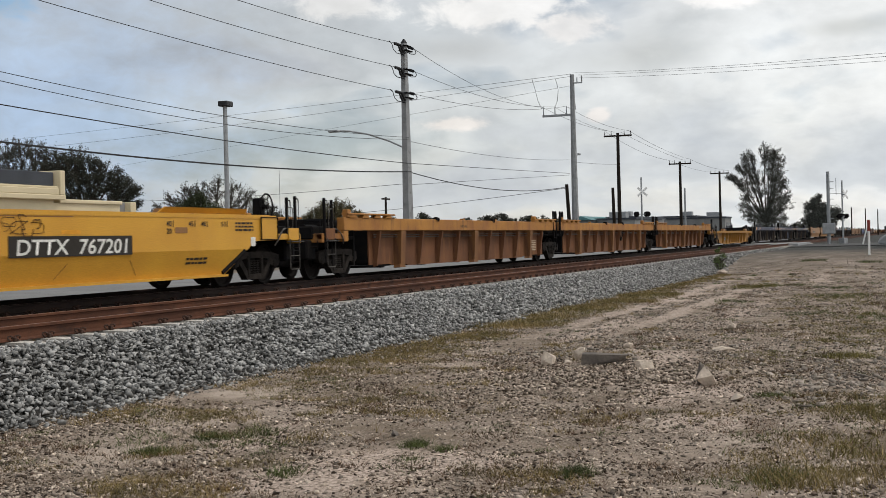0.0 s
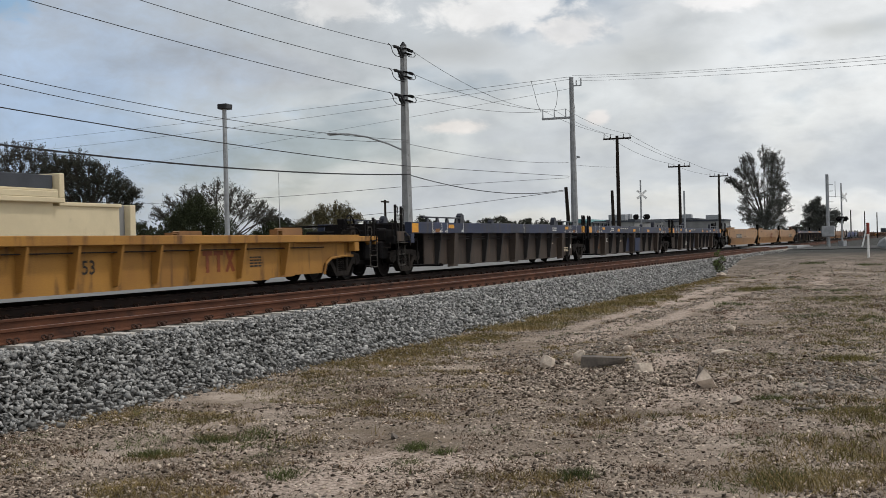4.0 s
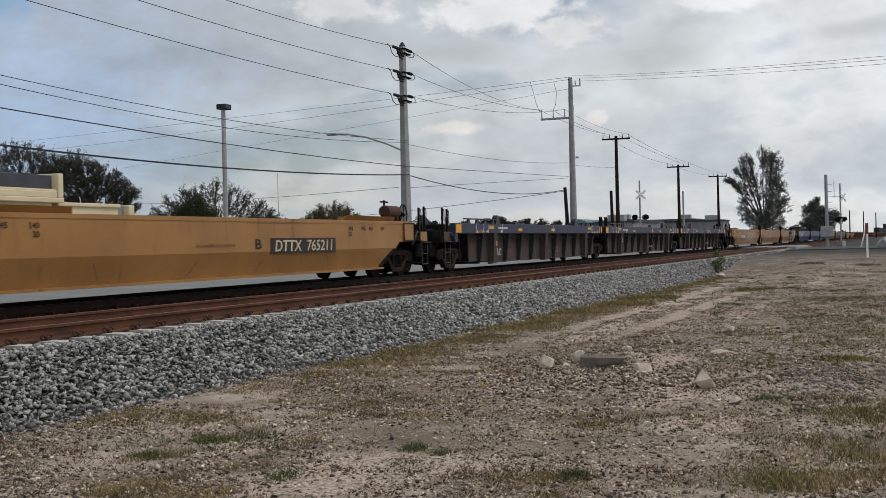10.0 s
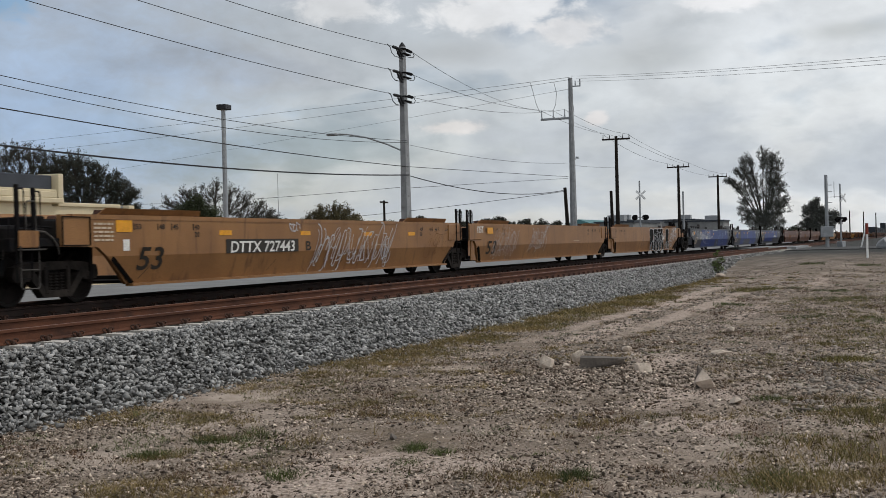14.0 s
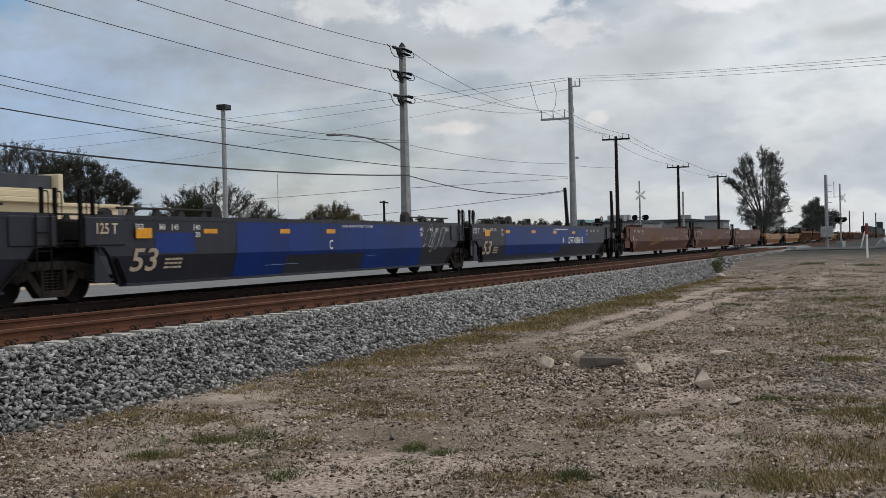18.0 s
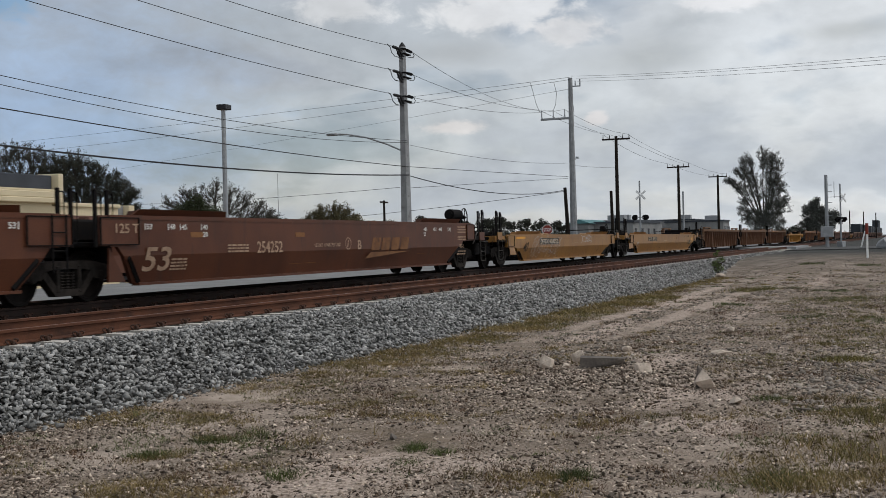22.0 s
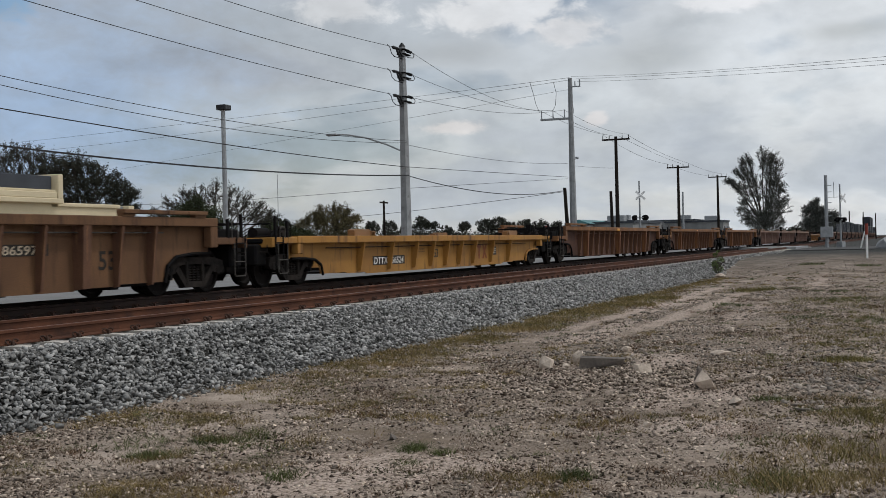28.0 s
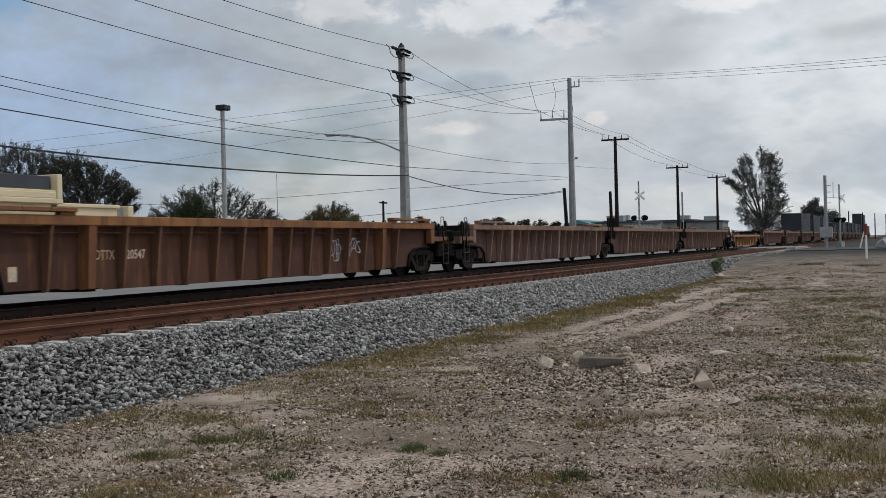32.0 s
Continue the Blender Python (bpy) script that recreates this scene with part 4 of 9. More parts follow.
def unit(look_, gl, gr, ends, label, pal, well=None):
    """One well unit between the train coordinates gl and gr. look_: its build; ends: 'a' articulated or 'c' coupled, left and right."""
    half = (gr - gl) / 2
    ribbed, low = look_["ribbed"], look_["low"]
    ztop, zbot = (1.15, 0.21 if ribbed else 0.24) if low else (1.51, 0.21 if ribbed else 0.29)
    u = tagged(new("well_car"), label, "well car", "well cars of the train")
    up = [half - (0.38 if e == "a" else 1.75) for e in ends]       # where the upper body ends
    lo = [half - (1.55 if e == "a" else 3.4 if look_["chord"] == "thin" else 3.75) for e in ends]       # where the well's lower edge ends
    if well is not None:
        lo = [WELL_HALF - well, WELL_HALF + well]
    mid = [half - ((0.92 if look_["ribbed"] is False else 1.3) if e == "a" else 2.75) for e in ends]
    key = (look_["name"], round(half, 2), ends, well)
    for sy, side in ((-1, "near"), (1, "far")):
        k = sy * SIDE

        def flip(s, sy=sy):
            if sy > 0:
                s.v = [(a, -b, c) for a, b, c in s.v]
            return s
        if not ribbed:
            zf = 0.80 if not low else 0.68
            zc = 0.98 if not low else 0.72

            def side_panel():
                # upper band, fold, and the lower band that leans inwards
                s = Shape()
                k1 = (zc - zf) / (zc - zbot)
                rows = [(ztop, -up[0], up[1], -SIDE), (zc, -up[0], up[1], -SIDE), (zc - 0.02, -mid[0], mid[1], -SIDE), (zf, -mid[0] + (mid[0] - lo[0]) * k1, mid[1] - (mid[1] - lo[1]) * k1, -SIDE), (zbot, -lo[0], lo[1], -SIDE + LEAN)]
                n = len(rows)
                vs = [(x, y + d, z) for d in (0, 0.07) for z, a, b, y in rows for x in (a, b)]
                fs = []
                for i in range(n - 1):
                    p = 2 * i
                    q = p + 2 * n
                    fs += [(p + 2, p + 3, p + 1, p), (q, q + 1, q + 3, q + 2), (p, q, q + 2, p + 2), (p + 1, p + 3, q + 3, q + 1)]
                fs += [(0, 1, 2 * n + 1, 2 * n), (2 * n - 2, 4 * n - 2, 4 * n - 1, 2 * n - 1)]
                return flip(s.add(vs, fs))
            part("side_panel", cached((key, "side", side), side_panel, "side_panel", pal["panel"]), u)
            part("top_rim", cached((key, "rim", side), lambda: flip(Shape().run([(-SIDE - 0.012, ztop - 0.07), (-SIDE + 0.12, ztop - 0.07), (-SIDE + 0.12, ztop + 0.012), (-SIDE - 0.012, ztop + 0.012)], -up[0] + 0.3, up[1] - 0.3)), "top_rim", pal["panel"]), u)
            part("bottom_sill", cached((key, "sill", side), lambda: flip(Shape().box(-lo[0] + 0.05, lo[1] - 0.05, -SIDE + 0.03, -SIDE + 0.2, zbot - 0.035, zbot + 0.012)), "bottom_sill", pal["panel"]), u)
            for e, ux, sg in ((0, up[0], -1), (1, up[1], 1)):
                def end_box(sg=sg, ux=ux, e=e):
                    a, b = sorted((sg * ux, sg * (ux - (1.15 if ends[e] == "a" else 0.75))))
                    return flip(Shape().box(a, b, -SIDE - 0.03, -SIDE + 0.09, 0.99 if not low else 0.74, ztop - 0.03, 0.015))
                part("end_box", cached((key, "box", side, e), end_box, "end_box", pal["end"]), u)

                def box_frame(sg=sg, ux=ux, e=e):
                    a, b = sorted((sg * (ux - 0.0), sg * (ux - (1.15 if ends[e] == "a" else 0.75))))
                    z0, z1, y0, y1 = 0.99 if not low else 0.74, ztop - 0.03, -SIDE - 0.05, -SIDE - 0.028
                    return flip(Shape().box(a, a + 0.018, y0, y1, z0, z1).box(b - 0.018, b, y0, y1, z0, z1).box(a + 0.018, b - 0.018, y0, y1, z0, z0 + 0.016).box(a + 0.018, b - 0.018, y0, y1, z1 - 0.016, z1))
                if ends[e] == "c" or pal is P_OXIDE:
                    part("end_box_frame", cached((key, "box_frame", side, e), box_frame, "end_box_frame", BLACK), u)

                def slope_brace(sg=sg, e=e):
                    p, q = Vector((mid[e], 0, zc - 0.06)), Vector((lo[e], 0, zbot + 0.02))
                    pts = [(sg * (w.x - 0.16), -SIDE - 0.004 + LEAN * max(0, (zf - w.z) / (zf - zbot)), w.z) for w in (p.lerp(q, 0.25), p.lerp(q, 0.62), p.lerp(q, 0.97))]
                    return flip(Shape().tube(pts, 0.055, 4))
                part("slope_brace", cached((key, "slope_brace", side, e), slope_brace, "slope_brace", BLACK), u)
        else:
            zc = ztop - (0.32 if look_["chord"] == "deep" else 0.17) if not low else ztop - 0.17

            def chord():
                return flip(Shape().box(-up[0], up[1], -SIDE, -SIDE + 0.2, zc, ztop, 0.012))
            part("top_chord", cached((key, "chord", side), chord, "top_chord", pal["chord"]), u)
            for sg, e in ((-1, 0), (1, 1)):
                if ends[e] == "c":
                    def leg(sg=sg, e=e):
                        a, b = sorted((sg * up[e], sg * (up[e] - 0.26)))
                        return flip(Shape().box(a, b, -SIDE + 0.01, -SIDE + 0.19, 0.92 if not low else 0.74, zc - 0.003, 0.015))
                    part("chord_leg", cached((key, "leg", side, e), leg, "chord_leg", pal["chord"]), u)

            def panel():
                s = Shape()
                b = zbot + (0.05 if not low else 0.0)
                o = [(-lo[0], b + 0.03), (-lo[0] + 1.4, b + 0.03), (-lo[0] + 1.5, b), (-lo[0] + 2.6, b), (-lo[0] + 2.7, b - 0.04), (lo[1] - 2.7, b - 0.04), (lo[1] - 2.6, b), (lo[1] - 1.5, b), (lo[1] - 1.4, b + 0.03), (lo[1], b + 0.03)]
                if look_["chord"] == "deep":
                    o += [(lo[1], zc), (-lo[0], zc)]
                else:
                    # rounded cut over the trucks
                    q = 0.55 if not low else 0.42
                    o += [(lo[1] + 0.1, b + q * 0.6), (lo[1] + 0.4, b + q * 0.9), (lo[1] + 1.0, b + q), (up[1], b + q), (up[1], zc), (-up[0], zc), (-up[0], b + q), (-lo[0] - 1.0, b + q), (-lo[0] - 0.4, b + q * 0.9), (-lo[0] - 0.1, b + q * 0.6)]
                return flip(s.prism(o, -SIDE + 0.25, -SIDE + 0.28))
            part("side_panel", cached((key, "panel", side), panel, "side_panel", pal["panel"]), u)
            if look_["chord"] != "deep":
                for sg, e in ((-1, 0), (1, 1)):
                    if ends[e] == "c":
                        def arch(sg=sg, e=e):
                            b, q = zbot + (0.05 if not low else 0.0), 0.55 if not low else 0.42
                            pts = [(lo[e], b), (lo[e] + 0.1, b + q * 0.6), (lo[e] + 0.4, b + q * 0.9), (lo[e] + 1.0, b + q), (up[e] - 0.02, b + q)]
                            return flip(Shape().tube([(sg * x, -SIDE + 0.2, z) for x, z in pts], 0.035, 6))
                        part("arch_trim", cached((key, "arch", side, e), arch, "arch_trim", pal["chord"] if e and low else BLACK), u)
            pitch, every, centre = rib_plan(look_, lo)
            first = math.ceil((-lo[0] + 0.2 - centre) / pitch)
            last = math.floor((lo[1] - 0.2 - centre) / pitch)
            for i in range(-4, 5) if low else range(first, last + 1):
                wide = i % every == 0 and not low
                shift = math.copysign(0.33, i) if well is not None and abs(i) == 5 else 0.0
                at_rib = math.copysign(LOW_BAYS[abs(i)], i) if low else centre + i * pitch - shift

                def rib(wide=wide):
                    w = 0.11 if wide and look_["chord"] == "thin" else 0.17 if wide else 0.05 if look_["chord"] == "deep" else 0.036
                    d = 0.243 if wide else 0.228
                    b = zbot - 0.04 if wide and look_["chord"] == "deep" else zbot + 0.03
                    s = Shape()
                    y0, y1, y2 = -SIDE + 0.25, -SIDE + 0.248 - d * (0.75 if wide else 0.42), -SIDE + 0.248 - d
                    s.add([(-w, y0, b), (w, y0, b), (w, y0, zc), (-w, y0, zc), (-w * 0.9, y1, b + 0.02), (w * 0.9, y1, b + 0.02), (w, y2, zc), (-w, y2, zc)],
                          [(0, 3, 2, 1), (4, 5, 6, 7), (0, 1, 5, 4), (1, 2, 6, 5), (2, 3, 7, 6), (3, 0, 4, 7)])
                    if wide and look_["chord"] == "deep":
                        s.add([(-w * 0.9, y1 - 0.004, b + 0.10), (w * 0.9, y1 - 0.004, b + 0.10), (w * 1.35, y1 - 0.004, b + 0.015), (-w * 1.35, y1 - 0.004, b + 0.015), (-w * 0.9, y0, b + 0.10), (w * 0.9, y0, b + 0.10), (w * 1.35, y0, b + 0.015), (-w * 1.35, y0, b + 0.015)],
                              [(0, 3, 2, 1), (4, 5, 6, 7), (0, 1, 5, 4), (1, 2, 6, 5), (2, 3, 7, 6), (3, 0, 4, 7)])
                    return flip(s)
                part("rib", cached((look_["name"], "rib", side, wide), rib, "rib", pal["wide" if wide else "rib"]), u, at=Matrix.Translation((at_rib, 0, 0)))
            for z in ((zc - 0.11, zc - 0.17) if look_["chord"] == "deep" else (zc - 0.12,)):
                part("stiffener_rod", cached((key, "rod", side, z), lambda: flip(Shape().rod((-lo[0] + 0.1, -SIDE + 0.15, z), (lo[1] - 0.1, -SIDE + 0.15, z), 0.014, 6)), "stiffener_rod", pal["rod"]), u)
        # container guides on the top edge, near both ends
        for sg, e in ((-1, ends[0]), (1, ends[1])):
            x1 = half - (1.5 if e == "a" else 2.9)
            if pal["open"] == "block":
                part("container_guide", cached((ztop, "block", side, sg), lambda sg=sg: flip(block_guide_shape(-SIDE, ztop, sg)), "container_guide", pal["bracket"]), u, at=Matrix.Translation((sg * 6.45, 0, 0)))
                continue
            if pal["open"] == "ledge":
                a, b = sorted((sg * (half - 2.2), sg * (half - 5.0)))
                part("container_guide", cached((key, "guide", side, sg), lambda a=a, b=b: flip(ledge_shape(a, b, ztop, -SIDE)), "container_guide", pal["guide"]), u)
                continue
            if pal["open"] == "corbel":
                a, b = sorted((sg * (half - (0.5 if e == "a" else 1.9)), sg * (half - (3.4 if e == "a" else 4.9))))
                part("top_clip", cached((ztop, "clip", side), lambda: flip(clip_strap_shape(-SIDE, ztop)), "top_clip", BLACK), u, at=Matrix.Translation((sg * (half - 8.2), 0, 0)))
                part("container_guide", cached((key, "guide", side, sg), lambda a=a, b=b: flip(corbel_guide_shape(a, b, ztop, -SIDE)), "container_guide", pal["guide"]), u)
                continue
            a, b = sorted((sg * x1, sg * (x1 - 3.3)))
            part("container_guide", cached((key, "guide", side, sg), lambda a=a, b=b: flip(open_guide_shape(a, b, ztop, -SIDE + 0.1, sg) if pal["open"] else guide_shape(a, b, ztop + 0.012, ztop + 0.13, -SIDE + 0.1)), "container_guide", pal["guide"]), u)
            for j in range(0 if pal["open"] else 4):
                part("guide_bracket", cached((ztop, "bracket", side), lambda: flip(bracket_shape(-SIDE + 0.12, ztop + 0.0)), "guide_bracket", pal["bracket"]), u, at=Matrix.Translation((sg * (x1 - 0.15 - j * 1.0), 0, 0)))
    # floor of the well: cross bearers
    def floor():
        s = Shape()
        w = SIDE - (0.32 if ribbed else 0.2)
        s.box(-lo[0] + 0.1, lo[1] - 0.1, -w, w, zbot + 0.03, zbot + 0.07)
        for x in (-6.0, -3.0, 0.0, 3.0, 6.0):
            s.box(x - 0.12, x + 0.12, -w, w, zbot - 0.01, zbot + 0.14)
        return s
    part("well_floor", cached((key, "floor"), floor, "well_floor", BLACK), u)
    if look_["chord"] == "deep":
        for e, sg in ((0, -1), (1, 1)):
            def bulkhead(e=e, sg=sg):
                a, b = sorted((sg * (lo[e] - 0.012), sg * (lo[e] - 0.06)))
                w = SIDE - 0.3
                return Shape().box(a, b, -w, w, zbot + 0.15, 1.19).box(a, b, -w, -w + 0.12, 1.19, ztop - 0.01).box(a, b, w - 0.12, w, 1.19, ztop - 0.01)
            part("well_bulkhead", cached((key, "bulkhead", e), bulkhead, "well_bulkhead", BLACK), u)
    for e, sg in ((0, -1), (1, 1)):
        kind = ends[e]
        xb, xe = mid[e] - 0.2, half

        def deck():
            s = Shape()
            # sloped end sheet, centre sill and platform over the truck
            s.box(min(sg * xb, sg * (xb - 0.08)), max(sg * xb, sg * (xb - 0.08)), -SIDE + 0.32, SIDE - 0.32, zbot + 0.1, ztop - 0.12)
            a, b = sorted((sg * xb, sg * (xe - 0.05)))
            s.box(a, b, -0.45, 0.45, 0.78, 1.02 if not low else 0.98, 0.02)
            a, b = sorted((sg * xb, sg * (up[e] - 0.05)))
            s.box(a, b, -SIDE + 0.32, SIDE - 0.32, 0.96, 1.06, 0.02)
            s.box(a, b, -0.9, 0.9, 1.06, ztop - 0.05, 0.04)
            return s
        part("end_deck", cached((key, "deck", e), deck, "end_deck", BLACK), u)
        tx = half if kind == "a" else half - 2.1
        if kind == "a":
            if e == 1:
                truck(u, tx, True)
            elif not ribbed:
                for sy in (-1, 1):
                    part("corner_plate", cached((key, "corner", sy), lambda sy=sy: Shape().prism([(-half + 0.72, 0.34), (-half + 1.22, 0.34), (-half + 0.76, 0.95)], sy * (SIDE - 0.08) - 0.02, sy * (SIDE - 0.08) + 0.02), "corner_plate", pal["panel"]), u)
            for dx in (-0.12, 0.22):
                part("stanchion", cached(("hoop", ztop, kind), lambda: stanchion_shape(0.95, 1.95), "stanchion", BLACK), u, at=Matrix.Translation((sg * (half - 0.45 - dx), -SIDE + 0.03, 0)))
            if e == 1:
                part("ladder", cached(("ladder", kind), lambda: ladder_shape(0.55, 1.5, 0.36), "ladder", BLACK), u, at=Matrix.Translation((half - 0.75, -SIDE - 0.06, 0)))
        else:
            truck(u, sg * tx)

            def coupler():
                s = Shape()
                a, b = sorted((sg * (half - 0.9), sg * (half - 0.2)))
                s.box(a, b, -0.1, 0.1, 0.78, 0.98, 0.02)
                s.box(sg * (half - 0.12) - 0.14, sg * (half - 0.12) + 0.14, -0.17, 0.15, 0.74, 1.02, 0.05)
                return s
            part("coupler", cached((key, "coupler", e), coupler, "coupler", TRUCK), u)

            def sill():
                a, b = sorted((sg * (half - 1.8), sg * (half - 0.55)))
                s = Shape()
                s.box(a, b, -SIDE + 0.02, -SIDE + 0.18, 0.98, 1.12, 0.015)
                s.box(a, b, SIDE - 0.18, SIDE - 0.02, 0.98, 1.12, 0.015)
                s.box(sg * (half - 0.62) - 0.07, sg * (half - 0.62) + 0.07, -SIDE + 0.02, SIDE - 0.02, 0.9, 1.12, 0.015)
                return s
            part("end_sill", cached((key, "end_sill", e), sill, "end_sill", pal["sill"]), u)
            for dx, z1 in (((0.75, 1.6), (1.3, 1.5)) if look_["chord"] == "thin" else ((0.75, 1.97), (1.15, 1.93))):
                part("stanchion", cached(("hoop2", z1), lambda z1=z1: stanchion_shape(1.0, z1), "stanchion", BLACK), u, at=Matrix.Translation((sg * (half - dx), -SIDE + 0.05, 0)))
            part("ladder", cached(("ladder", kind), lambda: ladder_shape(0.42, 1.15, 0.36, 0.26), "ladder", BLACK), u, at=Matrix.Translation((sg * (half - 0.85), -SIDE + 0.0, 0)))
            part("air_hose", cached((key, "hose", e), lambda: Shape().tube([(sg * (half - 0.5), -0.35, 0.85), (sg * (half - 0.25), -0.36, 0.6), (sg * (half - 0.08), -0.33, 0.42), (sg * (half - 0.02), -0.3, 0.45)], 0.025, 6), "air_hose", BLACK), u)
            part("uncoupling_lever", cached((key, "lever", e), lambda: Shape().tube([(sg * (half - 0.5), -SIDE + 0.12, 0.95), (sg * (half - 0.5), -SIDE + 0.12, 0.8), (sg * (half - 0.42), -0.5, 0.82), (sg * (half - 0.3), -0.15, 0.95)], 0.016, 6), "uncoupling_lever", TRUCK), u)
            part("step_hoop", cached("step_hoop", lambda: Shape().tube([(-0.22, 0, 1.0), (-0.22, 0, 0.36), (-0.19, 0, 0.32), (0.19, 0, 0.32), (0.22, 0, 0.36), (0.22, 0, 1.0)], 0.013, 6).rod((-0.22, 0, 0.62), (0.22, 0, 0.62), 0.011, 6), "step_hoop", STEPSTEEL), u, "thin worn steel step hoop", Matrix.Translation((sg * (half - 0.95), -SIDE - 0.03, 0)))
            part("grab_hoop", cached(("grab_hoop", ztop), lambda: Shape().tube([(-0.12, 0, 1.1), (-0.12, 0, ztop + 0.16), (-0.08, 0, ztop + 0.2), (0.08, 0, ztop + 0.2), (0.12, 0, ztop + 0.16), (0.12, 0, 1.1)], 0.013, 6), "grab_hoop", STEPSTEEL), u, "thin worn steel grab hoop", Matrix.Translation((sg * (half - 1.05), -SIDE + 0.02, 0)))
            part("brake_pipe", cached((key, "pipe", e), lambda: Shape().tube([(sg * (half - 1.9), -SIDE + 0.3, 1.3), (sg * (half - 1.3), -SIDE + 0.28, 1.33), (sg * (half - 1.0), -SIDE + 0.3, 1.16), (sg * (half - 0.7), -SIDE + 0.5, 1.14), (sg * (half - 0.5), -0.6, 0.9)], 0.022, 6).tube([(sg * (half - 1.9), -0.6, 1.22), (sg * (half - 1.1), -0.62, 1.25), (sg * (half - 0.6), -0.4, 1.0)], 0.018, 6), "brake_pipe", BLACK), u)
            part("valve_box", cached(("valve", ztop), lambda: Shape().box(-0.16, 0.16, -0.12, 0.12, 1.06, 1.3, 0.03).rod((0, -0.16, 1.18), (0, 0.2, 1.18), 0.07, 10).box(-0.05, 0.22, -0.05, 0.05, 1.3, 1.38, 0.01), "valve_box", TRUCK), u, at=Matrix.Translation((sg * (half - 1.5), -SIDE + 0.4, 0)))
            part("end_cross_beam", cached((key, "beam", e), lambda: Shape().box(min(sg * (half - 1.75), sg * (half - 1.6)), max(sg * (half - 1.75), sg * (half - 1.6)), -SIDE + 0.3, SIDE - 0.3, 1.12, ztop - 0.02, 0.02), "end_cross_beam", BLACK), u)
            # black blocks: draft gear and platform, filled out as the shade between cars
            def draft_gear():
                s = Shape()
                a, b = sorted((sg * (half - 1.7), sg * (half - 0.5)))
                s.box(a, b, -1.2, 1.2, 0.99, 1.3 if not low else 1.1, 0.03)
                a, b = sorted((sg * (half - 0.98), sg * (half - 0.06)))
                s.box(a, b, -0.6, 0.6, 0.34, 1.0, 0.05)
                a, b = sorted((sg * (half - 0.78), sg * (half - 0.3)))
                return s.box(a, b, -1.15, 1.15, 0.5, 0.98, 0.04)
            part("draft_gear", cached((key, "draft", e), draft_gear, "draft_gear", BLACK), u)
            if look_["chord"] != "thin":
                part("end_plate", cached((key, "plate", e), lambda: Shape().box(-0.24, 0.24, -0.012, 0.012, 0.97, 1.24, 0.006), "end_plate", pal["panel"]), u, at=Matrix.Translation((sg * (half - 0.95), -SIDE - 0.005, 0)))
                part("end_plate_tread", cached("plate_tread", lambda: Shape().box(-0.27, 0.3, -0.1, 0.02, 0.925, 0.95, 0.006), "end_plate_tread", STEPSTEEL), u, at=Matrix.Translation((sg * (half - 0.95), -SIDE - 0.01, 0)))
                part("brake_hose", cached((key, "bow", e), lambda: Shape().tube([(sg * (half - 1.2), -SIDE + 0.06, 1.24), (sg * (half - 1.38), -SIDE + 0.02, 1.22), (sg * (half - 1.55), -SIDE + 0.0, 1.12), (sg * (half - 1.68), -SIDE + 0.0, 0.98), (sg * (half - 1.76), -SIDE + 0.04, 0.86)], 0.017, 6), "brake_hose", STEPSTEEL), u)
            part("brake_cylinder", cached(("cyl", ztop), lambda: Shape().rod((-0.3, 0, 1.22), (0.3, 0, 1.22), 0.13, 12), "brake_cylinder", BLACK), u, at=Matrix.Translation((sg * (half - 1.2), -0.75, 0)))
            part("handrail", cached((key, "handrail", e), lambda: Shape().tube([(sg * (half - 0.62), -SIDE + 0.1, 1.1), (sg * (half - 0.62), -SIDE + 0.1, 1.42), (sg * (half - 0.62), SIDE - 0.1, 1.42), (sg * (half - 0.62), SIDE - 0.1, 1.1)], 0.018, 6), "handrail", BLACK), u)
            if e == 1 and look_["name"] not in ("fluted", "ribbed"):
                part("brake_wheel", cached(("brake", e), brake_wheel_shape, "brake_wheel", BLACK), u, at=Matrix.Translation((sg * (half - 1.35), -SIDE + 0.45, ztop + 0.22)))
                part("brake_stand", cached(("stand", ztop), lambda: Shape().box(-0.12, 0.12, 0.55, 0.75, 1.05, ztop + 0.42, 0.02), "brake_stand", BLACK), u, at=Matrix.Translation((sg * (half - 1.35), -SIDE, 0)))
                if pal is P_YELLOW or pal is P_OXIDE:
                    part("air_tank", cached(("tank", ztop), lambda: Shape().rod((-0.42, 0, ztop + 0.3), (0.42, 0, ztop + 0.3), 0.17, 12).rod((-0.47, 0, ztop + 0.3), (0.47, 0, ztop + 0.3), 0.11, 12).box(-0.3, -0.22, -0.12, 0.12, ztop - 0.1, ztop + 0.2).box(0.22, 0.3, -0.12, 0.12, ztop - 0.1, ztop + 0.2).box(-0.6, 0.7, -0.3, 0.3, ztop - 0.02, ztop + 0.03, 0.01), "air_tank", RUST if pal is P_YELLOW else BLACK), u, at=Matrix.Translation((sg * (half - 2.05), -0.9, 0)))
    TRAIN.append((u, (gl + gr) / 2, 0.0))
    u["half"] = half
    WELLS[u.name] = lo
    return u


SMOOTH = {"name": "smooth", "ribbed": False, "low": False, "chord": ""}
RIBBED = {"name": "ribbed", "ribbed": True, "low": False, "chord": "deep"}
RIBBED_DARK = {"name": "ribbed_dark", "ribbed": True, "low": False, "chord": "deep"}
FLUTED = {"name": "fluted", "ribbed": True, "low": False, "chord": "thin"}
LOW = {"name": "low", "ribbed": False, "low": True, "chord": ""}
LOW_RIBBED = {"name": "low_ribbed", "ribbed": True, "low": True, "chord": "thin"}


